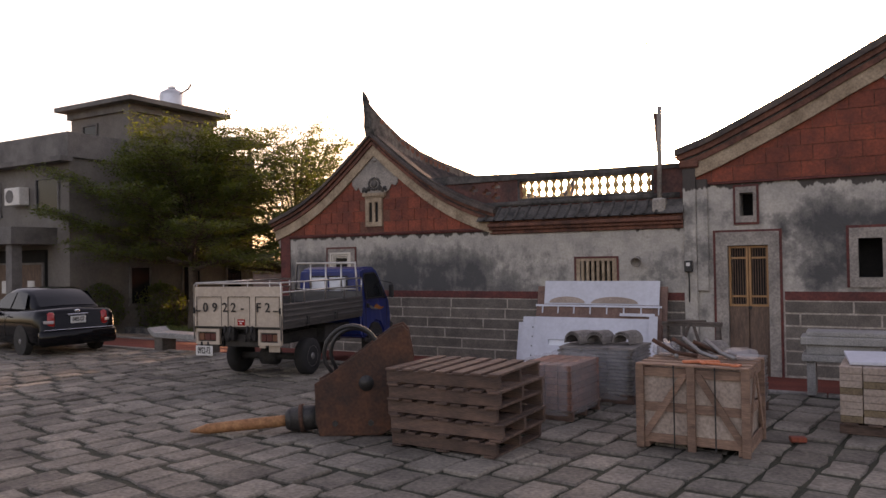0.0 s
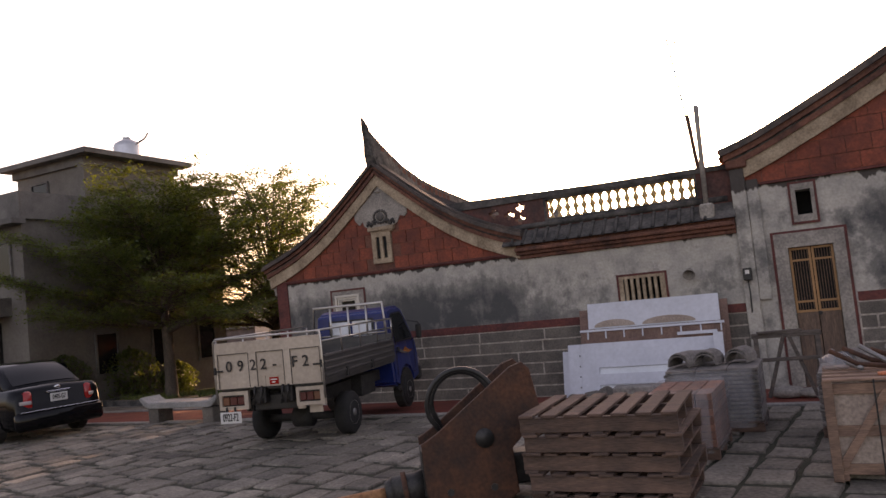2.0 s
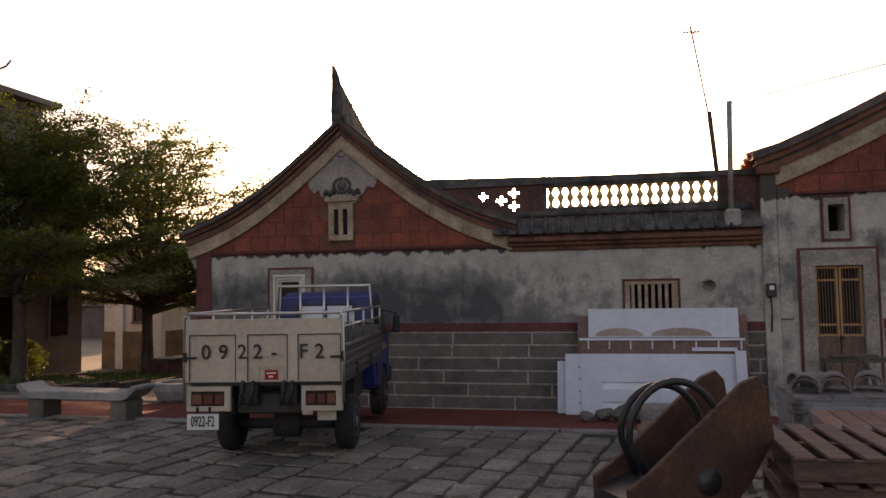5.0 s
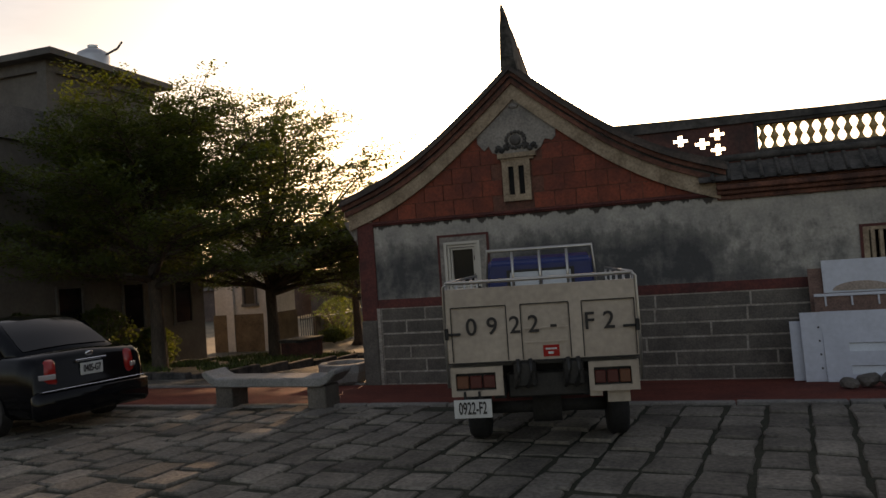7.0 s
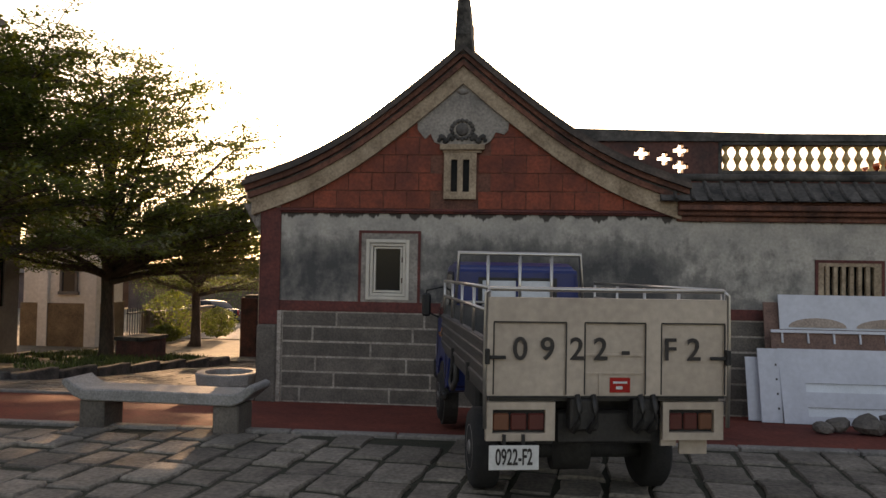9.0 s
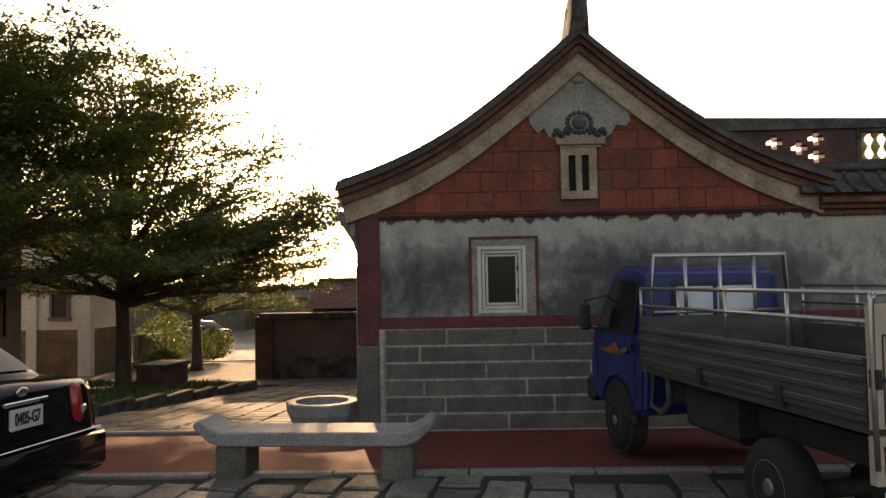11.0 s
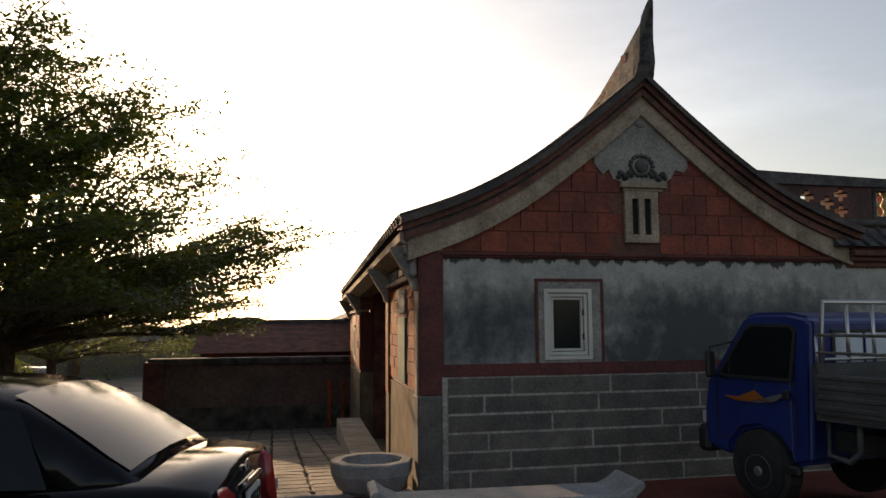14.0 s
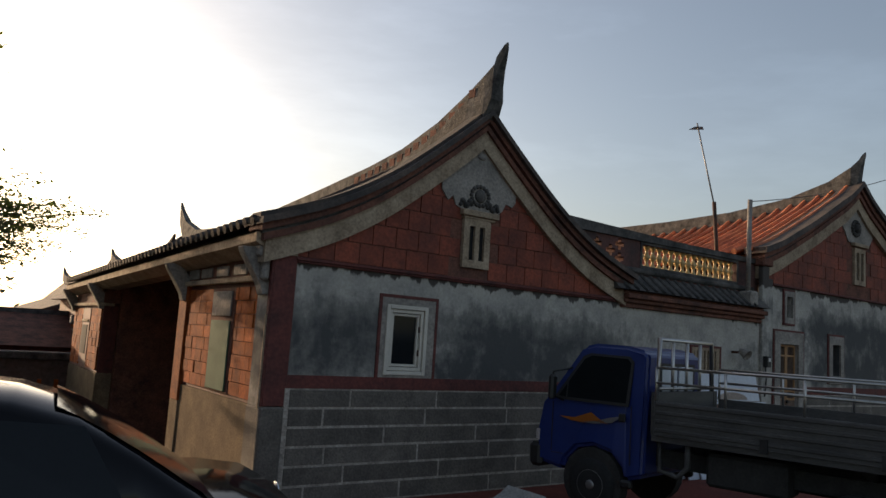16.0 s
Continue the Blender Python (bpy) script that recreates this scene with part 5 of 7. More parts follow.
# ---- pallets ----
def pallet(label, m):
    p = thing("wooden_pallet", label, "pallet", m, "stacked pallets")
    for y in (-0.44, 0.0, 0.44):
        part("stringer", boxes((-0.52, y - 0.022, 0.018, 0.52, y + 0.022, 0.112), bevel=0.003), M["wood"], p)
    for k in range(7):
        x = -0.47 + k * 0.157
        part("deck_board", boxes((x - 0.05, -0.48, 0.112, x + 0.05, 0.48, 0.13), bevel=0.003), M["wood"], p)
    for x in (-0.46, 0.0, 0.46):
        part("base_board", boxes((x - 0.05, -0.48, 0.0, x + 0.05, 0.48, 0.018), bevel=0.003), M["wood"], p)
    return p


first = pallet("worn dark brown wooden pallet in a stack", pose(8.26, -6.80, 0.0, 0, 0, -1) @ Matrix.Diagonal((1.05, 1.02, 1.08, 1)))
for k, (dx, dy, a) in enumerate(((0.02, 0.0, 0.5), (-0.02, 0.02, -1.5), (0.01, -0.01, 0), (-0.03, 0.01, 2)), 1):
    copy_thing(first, pose(8.26 + dx, -6.80 + dy, k * 0.142, 0, 0, a) @ Matrix.Diagonal((1.05, 1.02, 1.08, 1)))


def film(bm_src, name, parent, sx, sy, z0, z1):
    """A loose, creased skin of stretch film round a load."""
    bm = bmesh.new()
    n, rows = 36, 7
    loops = []
    for j in range(rows):
        z = z0 + (z1 - z0) * j / (rows - 1)
        loop = []
        for k in range(n):
            a = k * math.tau / n
            c, s = math.cos(a), math.sin(a)
            e = (abs(c) ** 6 + abs(s) ** 6) ** (-1 / 6)
            w = 1.02 + 0.022 * noise.noise((c * 5, s * 5, z * 9)) + 0.03 * (j == rows - 1) * noise.noise((c * 9, s * 9, 3))
            loop.append(bm.verts.new((c * e * sx * w, s * e * sy * w, z + 0.03 * (j == rows - 1) * noise.noise((c * 7, s * 7, 9)))))
        loops.append(loop)
    for a, b in zip(loops, loops[1:]):
        for k in range(n):
            bm.faces.new((a[k], a[(k + 1) % n], b[(k + 1) % n], b[k]))
    return part(name, bm, M["wrap"], parent, "creased clear stretch film", True)


def load_base(parent, sx, sy):
    for y in (-sy * 0.85, 0, sy * 0.85):
        part("stringer", boxes((-sx, y - 0.03, 0.0, sx, y + 0.03, 0.09), bevel=0.003), M["wood"], parent)
    for k in range(5):
        x = -sx + sx * 2 * (k + 0.5) / 5
        part("deck_board", boxes((x - 0.06, -sy, 0.09, x + 0.06, sy, 0.11), bevel=0.003), M["wood"], parent)


def tile_curve(r, n=7, t=0.014):
    out = [(r * math.cos(math.pi * k / n), r * math.sin(math.pi * k / n)) for k in range(n + 1)]
    return out + [((r - t) * math.cos(math.pi * k / n), (r - t) * math.sin(math.pi * k / n)) for k in range(n, -1, -1)]


def tile_load(label, m, sx, sy, layers, ridges):
    load = thing("roof_tile_load", label, "roof tiles", m, "loads of roof tiles")
    load_base(load, sx, sy)
    nx = 3
    for i in range(nx):
        for j in range(layers):
            x = -sx + sx * 2 * (i + 0.5) / nx + random.uniform(-0.012, 0.012)
            z = 0.112 + j * 0.042
            bm = bmesh.new()
            prism(bm, [(-sy * 0.94, 0), (sy * 0.94, 0), (sy * 0.96, 0.026), (0, 0.036), (-sy * 0.96, 0.026)], "x", x - sx / nx * 0.97, x + sx / nx * 0.97, Matrix.Translation((0, random.uniform(-0.012, 0.012), z)))
            part("flat_tile", bm, M["greytile"], load)
    z = 0.12 + layers * 0.042
    for x, y, a, q in ridges:
        bm = bmesh.new()
        for k in range(q):
            prism(bm, tile_curve(0.125), "x", -0.15 + k * 0.01, 0.15 + k * 0.01, Matrix.Translation((0, 0, k * 0.026)))
        part("ridge_tile", bm, M["greytile"], load, "curved grey ridge tile", False, pose(x, y, z, 0, 0, a))
    film(None, "film", load, sx, sy, 0.05, z - 0.03)
    return load


tile_load("film-wrapped load of grey roof tiles with ridge tiles on top", pose(8.70, -4.05, 0, 0, 0, 0), 0.46, 0.42, 13, ((-0.28, -0.12, 70, 2), (-0.04, -0.05, 80, 2), (0.27, 0.05, 75, 2), (-0.2, 0.22, 20, 1)))
tile_load("film-wrapped load of grey roof tiles behind the crate", pose(10.12, -4.4, 0, 0, 0, -3), 0.42, 0.4, 12, ((-0.1, 0.0, 60, 2),))

load = thing("brick_load", "film-wrapped reddish tile load beside the pallets", "bricks", pose(8.57, -5.2, 0, 0, 0, -2))
load_base(load, 0.30, 0.44)
for j in range(7):
    for i in range(4):
        part("clay_tile", boxes((-0.29 + i * 0.147, -0.42, 0.112 + j * 0.068, -0.155 + i * 0.147, 0.42, 0.174 + j * 0.068), bevel=0.004), M["clay"], load)
film(None, "film", load, 0.30, 0.44, 0.06, 0.62)

# ---- crate ----
crate = thing("stone_crate", "wooden crate with braces holding pale stone sheets", "crate", pose(10.22, -5.90, 0, 0, 0, -1))
for k in range(6):
    part("stone_sheet", boxes((-0.43, -0.36 + k * 0.12, 0.10, 0.43, -0.25 + k * 0.12, 0.70 - 0.012 * (k % 2)), bevel=0.004), M["cratepanel"], crate, "pale stone sheet")
for s in (-1, 1):
    for x in (-0.45, 0.0, 0.45):
        part("post", boxes((x - 0.035, s * 0.40 - 0.018, 0.0, x + 0.035, s * 0.40 + 0.018, 0.74), bevel=0.003), M["crate"], crate)
    for z in (0.09, 0.37, 0.68):
        part("rail", boxes((-0.47, s * 0.375 - 0.008, z - 0.04, 0.47, s * 0.375 + 0.008, z + 0.04), bevel=0.003), M["crate"], crate)
        part("rail", boxes((s * 0.455 - 0.008, -0.40, z - 0.04, s * 0.455 + 0.008, 0.40, z + 0.04), bevel=0.003), M["crate"], crate)
    for x0, x1 in ((-0.42, -0.05), (0.42, 0.05)):
        bm = bmesh.new()
        prism(bm, [(x0 - 0.035, 0.1), (x0 + 0.035, 0.1), (x1 + 0.035, 0.68), (x1 - 0.035, 0.68)], "y", s * 0.392 - 0.008, s * 0.392 + 0.008)
        part("brace", bm, M["crate"], crate)
    for y0, y1 in ((-0.36, -0.02), (0.36, 0.02)):
        bm = bmesh.new()
        prism(bm, [(y0 - 0.03, 0.1), (y0 + 0.03, 0.1), (y1 + 0.03, 0.68), (y1 - 0.03, 0.68)], "x", s * 0.468 - 0.008, s * 0.468 + 0.008)
        part("brace", bm, M["crate"], crate)
    for x in (-0.15, 0.2):
        part("strap", boxes((x, s * 0.422 - 0.002, 0.02, x + 0.012, s * 0.422 + 0.002, 0.75)), M["chassis"], crate)
for k in range(5):
    y = -0.37 + k * 0.185
    part("lid_board", boxes((-0.48, y - 0.05, 0.74, 0.48, y + 0.05, 0.757), bevel=0.003), M["crate"], crate)
for x in (-0.42, 0.42):
    part("skid", boxes((x - 0.04, -0.38, 0.0, x + 0.04, 0.38, 0.08), bevel=0.004), M["crate"], crate)

CR = pose(10.22, -5.90, 0.757, 0, 0, -1)


def on_crate(name, bm, m, label, cat, x, y, a=0, z=0.0, smooth=False):
    return tagged(part(name, bm, m, None, "", smooth, CR @ pose(x, y, z, 0, 0, a)), label, cat)


bm = boxes((-0.16, -0.03, 0.0, 0.16, 0.03, 0.025), (-0.02, -0.1, 0.0, 0.02, 0.1, 0.02), bevel=0.006)
on_crate("hand_tool", bm, M["tarp"], "orange-handled hand tool lying on the crate", "tool", 0.05, -0.22, 25)
on_crate("hand_tool", boxes((-0.14, -0.02, 0.0, 0.14, 0.02, 0.02), (0.1, -0.05, 0.0, 0.16, 0.05, 0.02), bevel=0.005), M["tarp"], "orange trowel lying on the crate", "tool", 0.24, -0.3, -12)
for k, (x, y, a) in enumerate(((-0.3, 0.1, 30), (-0.12, 0.18, 75), (-0.02, 0.05, 60), (0.08, 0.2, 80), (0.15, 0.1, 50), (-0.22, -0.05, 110))):
    bm = bmesh.new()
    tube(bm, [(0, -0.2, 0.03), (0.01, 0.0, 0.06), (0, 0.2, 0.14 + 0.02 * (k % 3))], 0.02, 7)
    on_crate("iron_clamp", bm, M["rust"] if k % 2 else M["rim"], "short iron clamp bar heaped on the crate", "clamp", x, y, a, 0, True)
bm = bmesh.new()
bmesh.ops.create_icosphere(bm, subdivisions=3, radius=0.13)
for v in bm.verts:
    v.co *= 1 + 0.3 * noise.noise(v.co * 14)
    v.co.z = max(v.co.z * 0.6 + 0.06, 0.0)
on_crate("plastic_bag", bm, M["wrap"], "crumpled clear plastic bag on the crate", "bag", -0.36, 0.2, 0, 0, True)
bm = bmesh.new()
bmesh.ops.create_icosphere(bm, subdivisions=3, radius=0.15)
for v in bm.verts:
    v.co *= 1 + 0.3 * noise.noise(v.co * 12 + Vector((3, 1, 2)))
    v.co.z = max(v.co.z * 0.45 + 0.05, 0.0)
on_crate("plastic_bag", bm, M["wrap"], "crumpled clear plastic sheet on the crate", "bag", 0.32, 0.15, 0, 0, True)

# ---- stacks on the right ----
stack = thing("slab_stack", "stack of pale grey stone slabs by the wall", "stone slabs", pose(11.35, -2.75, 0, 0, 0, 2))
for k, (x0, x1, z0, z1, y0, y1) in enumerate(((-0.5, -0.4, 0, 0.42, -0.2, 0.2), (0.4, 0.5, 0, 0.42, -0.2, 0.2), (-0.55, 0.6, 0.42, 0.50, -0.26, 0.24), (-0.5, 0.3, 0.50, 0.62, -0.2, 0.2), (-0.56, 0.55, 0.62, 0.72, -0.25, 0.22), (-0.5, 0.5, 0.72, 0.78, -0.22, 0.2))):
    part("slab", boxes((x0, y0, z0, x1, y1, z1), bevel=0.01), M["benchstone"], stack)
stack = thing("paver_stack", "stack of buff paving bricks on a pallet", "bricks", pose(11.80, -4.58, 0, 0, 0, -1))
load_base(stack, 0.5, 0.42)
for j in range(8):
    for i in range(5):
        part("paver", boxes((-0.49 + i * 0.197, -0.40, 0.112 + j * 0.066, -0.30 + i * 0.197, 0.40, 0.175 + j * 0.066), bevel=0.004), M["cratepanel"] if (i * 3 + j) % 4 else M["sand"], stack)
tagged(part("pale_board", boxes((-0.3, -0.25, 0.0, 0.3, 0.25, 0.03), bevel=0.004), M["board"], None, "", False, pose(11.65, -4.58, 0.67, 6, 0, 8)), "pale board lying on the paver stack", "board")
tagged(part("brick_bit", boxes((-0.07, -0.04, 0, 0.07, 0.04, 0.05), bevel=0.008), M["tile"], None, "", False, pose(10.98, -5.5, 0.0, 0, 0, 20)), "broken red brick lying on the paving", "brick")

# ---- trestles in front of the door ----
t = thing("trestle", "weathered wooden work trestle standing before the door", "trestle", pose(9.37, -2.3, ground_z(-2.3), 0, 0, 4))
part("beam", boxes((-0.40, -0.05, 0.78, 0.40, 0.05, 0.84), bevel=0.006), M["oldwood"], t)
part("shelf_bar", boxes((-0.36, -0.16, 0.50, 0.36, -0.12, 0.545), bevel=0.005), M["oldwood"], t)
for sx in (-1, 1):
    for sy in (-1, 1):
        part("leg", boxes((-0.028, -0.028, 0.0, 0.028, 0.028, 0.80), bevel=0.005), M["oldwood"], t, "", False, pose(sx * 0.35, sy * 0.22, 0, sy * 13, 0, 0))
    part("brace", tube(bmesh.new(), [(sx * 0.03, -0.06, 0.80), (sx * 0.27, -0.17, 0.06)], 0.024, 6), M["oldwood"], t)
tagged(part("plank_scrap", boxes((-0.26, -0.06, 0.0, 0.26, 0.06, 0.025), bevel=0.005), M["oldwood"], None, "", False, pose(9.3, -2.3, ground_z(-2.3) + 0.84, 0, 0, 14)), "short grey plank scrap lying on the trestle", "plank")
for x, y, r in ((9.3, -1.9, 0.15), (9.58, -1.95, 0.12)):
    bm = bmesh.new()
    bmesh.ops.create_icosphere(bm, subdivisions=2, radius=r)
    for v in bm.verts:
        v.co *= 1 + 0.25 * noise.noise(v.co * 9 + Vector((x, y, 0)))
        v.co.z = max(v.co.z * 0.6 + r * 0.4, 0)
        v.co.x *= 1.5
    tagged(part("cement_sack", bm, M["cement"], None, "", True, pose(x, y, ground_z(y))), "lumpy grey cement sack under the trestles", "sack", "cement sacks")

# ---- white furniture panels leaning on the wall ----
def leaning(name, x0, x1, z0, z1, foot, top, t, m, label, cat, holes=()):
    """A panel that stands on its lower edge at y = foot and leans back to y = top."""
    th = thing(name, label, cat)
    tilt = math.atan2(top - foot, z1 - z0)
    mm = Matrix.Translation((0, foot, z0)) @ Matrix.Rotation(-tilt, 4, "X")
    L = math.hypot(top - foot, z1 - z0)
    part("panel", wall_cells(bmesh.new(), x0, x1, 0, L, -t, 0, [(a, b, c * L, d * L) for a, b, c, d in holes]), m, th, "", False, mm)
    return th, mm, L


gz = ground_z(-0.5) - 0.0
th, mm, L = leaning("brown_board", 6.15, 8.52, gz, 1.20, -0.36, -0.10, 0.025, M["boardbrown"], "raw brown board leaning on the wall", "board")
th, mm, L = leaning("white_board", 6.31, 8.40, gz, 1.30, -0.44, -0.15, 0.02, M["board"], "large white panel with arched cut edge leaning on the wall", "board", [(6.31, 8.40, 0.0, 0.74)])
bm = bmesh.new()
prism(bm, [(6.31, 0.72 * L), (8.40, 0.72 * L), (8.40, 0.74 * L), (6.31, 0.74 * L)], "y", -0.02, 0.0)
part("panel_edge", bm, M["board"], th, "", False, mm)
for c, w in ((6.75, 0.34), (7.62, 0.42)):
    bm = bmesh.new()
    prism(bm, [(c + w * math.cos(a * math.pi / 12), 0.735 * L + 0.115 * math.sin(a * math.pi / 12)) for a in range(13)], "y", -0.03, -0.02)
    part("arch", bm, M["cratepanel"], th, "greyish arched backing", False, mm)
th, mm, L = leaning("drawer_frame", 6.18, 8.46, gz, 0.86, -0.50, -0.28, 0.02, M["boardbrown"], "brown drawer frame with white dividers leaning behind", "furniture part")
for k in range(8):
    x = 6.3 + k * 0.3
    part("divider", boxes((x, -0.045, L - 0.14, x + 0.02, -0.02, L)), M["board"], th, "", False, mm)
part("top_rail", boxes((6.18, -0.05, L - 0.02, 8.46, -0.02, L + 0.015)), M["board"], th, "", False, mm)
part("corner_block", boxes((7.75, -0.06, L - 0.17, 8.35, -0.045, L - 0.12)), M["board"], th, "", False, mm)
th, mm, L = leaning("white_wardrobe_door", 6.22, 8.36, gz, 0.66, -0.66, -0.40, 0.025, M["board"], "white wardrobe door with long recesses leaning in front", "board", [(6.5, 8.0, 0.10, 0.22), (6.5, 8.0, 0.42, 0.54)])
# bluish colour, set apart from the door's, stands in for slot shade
part("recess", boxes((6.45, 0.003, 0.05 * L, 8.05, 0.010, 0.6 * L)), M["shade"], th, "recess board tinted bluish for slot shade", False, mm)
th, mm, L = leaning("white_side_board", 5.98, 6.22, gz, 0.66, -0.62, -0.42, 0.02, M["board"], "narrow white side board with screw holes", "board")
for k in range(4):
    part("screw_hole", boxes((6.17, -0.024, 0.15 + k * 0.17, 6.19, -0.0205, 0.175 + k * 0.17)), M["letter"], th, "", False, mm)
th, mm, L = leaning("white_side_board", 5.86, 6.02, gz, 0.55, -0.52, -0.36, 0.02, M["board"], "narrow white side board standing behind", "board")
th, mm, L = leaning("white_side_board", 8.30, 8.44, gz, 0.72, -0.70, -0.5, 0.02, M["board"], "narrow white end board", "board")

# ---- round stone and rubble ----
mill = thing("millstone", "flat round buff stone with a centre hole lying on slabs", "millstone", pose(7.5, -3.72, 0.0, 0, 0, 0))
part("disc", lathe(bmesh.new(), [(0.55, 0.10), (0.57, 0.13), (0.57, 0.22), (0.55, 0.235), (0.22, 0.24), (0.205, 0.225), (0.20, 0.11), (0.02, 0.105)], 32), M["sand"], mill, "buff sandstone disc", True)
for x, y, a in ((-0.2, -0.1, 12), (0.25, 0.12, -20)):
    part("slab_below", boxes((-0.36, -0.25, 0.0, 0.36, 0.25, 0.10), bevel=0.012), M["chassis"], mill, "dark slab under the disc", False, pose(x, y, 0, 0, 0, a))
for x, y, s in ((6.55, -1.3, 0.13), (6.8, -1.45, 0.16), (7.0, -1.35, 0.11), (6.3, -1.5, 0.1), (7.2, -1.2, 0.17)):
    bm = bmesh.new()
    bmesh.ops.create_icosphere(bm, subdivisions=2, radius=s)
    for v in bm.verts:
        v.co *= 1 + 0.45 * noise.noise(v.co * 6 + Vector((x * 3, y, 0)))
        v.co.z = max(v.co.z * 0.7 + s * 0.5, 0)
    tagged(part("rubble_stone", bm, M["wallstone"], None, "", False, pose(x, y, ground_z(y))), "broken dark stone lying by the boards", "stone", "rubble")
tagged(part("concrete_block", boxes((-0.35, -0.15, 0, 0.35, 0.15, 0.22), bevel=0.015), M["cement"], None, "", False, pose(7.35, -1.7, ground_z(-1.7), 0, 0, 5)), "grey concrete block beside the boards", "block")

# ---- rusted hydraulic breaker ----
brk = thing("hydraulic_breaker", "rusted hydraulic breaker lying on the paving with its chisel", "breaker", pose(6.78, -7.14, 0, 0, 0, 32) @ Matrix.Diagonal((1.0, 0.9, 1.03, 1)))
cheek = [(0.0, 0.0), (-0.04, 0.14), (-0.05, 0.50), (0.08, 0.57), (0.72, 1.02), (0.82, 1.05), (0.88, 0.99), (0.93, 0.70), (0.75, 0.46), (0.68, 0.40), (0.70, 0.06), (0.6, 0.0)]
for y in (-0.2, 0.2):
    bm = prism(bmesh.new(), cheek, "y", y - 0.022, y + 0.022)
    bmesh.ops.bevel(bm, geom=[e for e in bm.edges if e.calc_face_angle(0) > 1.2], offset=0.006, segments=1, affect="EDGES")
    cheekp = part("cheek_plate", bm, M["rust"], brk, "thick rusted side plate")
    part("pin_boss", cyl(bmesh.new(), (0.46, y - 0.04, 0.50), (0.46, y + 0.04, 0.50), 0.075, n=18), M["oily"], cheekp, "", True)
    for x in (0.15, 0.5):
        part("bolt", cyl(bmesh.new(), (x, y - 0.035, 0.12), (x, y + 0.035, 0.12), 0.03, n=6), M["oily"], cheekp)
bm = bmesh.new()
prism(bm, [(-0.05, 0.1), (-0.02, 0.1), (-0.02, 0.40), (0.5, 0.55), (0.5, 0.6), (-0.05, 0.44)], "y", -0.18, 0.18)
part("back_plate", bm, M["oily"], brk, "oily dark web between the plates")
part("hammer_body", boxes((0.05, -0.15, 0.02, 0.62, 0.15, 0.34), bevel=0.02), M["oily"], brk)
part("rear_body", boxes((0.66, -0.14, 0.10, 0.90, 0.14, 0.34), (0.88, -0.05, 0.28, 0.98, 0.05, 0.33), bevel=0.02), M["oily"], brk)
part("front_head", cyl(cyl(bmesh.new(), (0.02, 0, 0.16), (-0.3, 0, 0.13), 0.125, 0.12, 18), (-0.3, 0, 0.13), (-0.36, 0, 0.125), 0.12, 0.09, 18), M["oily"], brk, "oily front head", True)
part("collar", cyl(bmesh.new(), (-0.18, 0, 0.142), (-0.22, 0, 0.138), 0.14, n=18), M["rust"], brk, "", True)
part("chisel", tube(bmesh.new(), [(-0.3, 0, 0.125), (-0.8, 0, 0.085), (-1.15, 0, 0.055), (-1.32, 0, 0.035)], [0.055, 0.055, 0.05, 0.012], 12), M["rustlight"], brk, "rust-orange pointed chisel", True)
for k, (y, s) in enumerate(((-0.08, 1.0), (0.1, 0.85))):
    pts = []
    for i in range(25):
        a = i / 24
        ang = math.pi * (1.15 - 1.75 * a)
        pts.append((0.34 - 0.1 * s + 0.22 * s * math.cos(ang) + 0.2 * a, y - 0.12 * a, 0.80 + 0.24 * s * math.sin(ang)))
    part("hydraulic_hose", tube(bmesh.new(), [(0.2, y, 0.45)] + pts + [(0.45, y - 0.12, 0.60)], 0.022, 8), M["hose"], brk, "looped black hydraulic hose", True)

# ---- small fittings on the walls and poles ----
meter = thing("meter_box", "small dark meter box with a white label on the wall", "meter", pose(8.86, -0.06, 1.55))
part("case", boxes((-0.06, -0.09, -0.1, 0.07, 0.0, 0.09), bevel=0.012), M["blacktrim"], meter)
part("label_plate", boxes((-0.025, -0.096, 0.0, 0.035, -0.09, 0.06)), M["plate"], meter, "white label")
part("cable", tube(bmesh.new(), [(0, -0.02, -0.1), (0.01, -0.03, -0.3), (0.0, -0.01, -0.6)], 0.012, 6), M["blacktrim"], meter)
lamp = thing("wall_lamp", "weathered horn-shaped lamp fixed to the wall", "wall lamp", pose(7.97, 0, 1.67))
part("arm", cyl(bmesh.new(), (0, 0, 0), (0, -0.12, 0.0), 0.02), M["rust"], lamp)
part("shade", lathe(bmesh.new(), [(0.04, 0.0), (0.06, 0.05), (0.095, 0.16), (0.09, 0.165), (0.05, 0.06)], 14), M["cement"], lamp, "grey metal shade", True, pose(0.05, -0.12, 0.03, 0, 118, -90))
ant = thing("tv_antenna", "thin leaning television antenna on the roof terrace", "antenna")
part("mast", tube(bmesh.new(), [(8.33, 0.5, 2.6), (8.19, 0.54, 4.3)], 0.035, 8), M["rust"], ant, "rusted lower mast", True)
part("upper_mast", tube(bmesh.new(), [(8.2, 0.51, 4.1), (7.98, 0.78, 5.74)], 0.014, 6), M["rim"], ant, "thin upper mast", True)
part("boom", tube(bmesh.new(), [(7.85, 0.66, 5.62), (8.13, 0.90, 5.68)], 0.009, 6), M["rim"], ant)
for k in range(6):
    t = k / 5
    c = Vector((7.85, 0.66, 5.62)).lerp(Vector((8.13, 0.90, 5.68)), t)
    d = Vector((-0.4, 0.48, 0)).normalized() * (0.07 + 0.012 * k)
    part("element", tube(bmesh.new(), [c - d, c + d], 0.006, 5), M["rim"], ant)
pole = thing("wire_pole", "grey metal pole with a wire, fixed to the parapet", "pole")
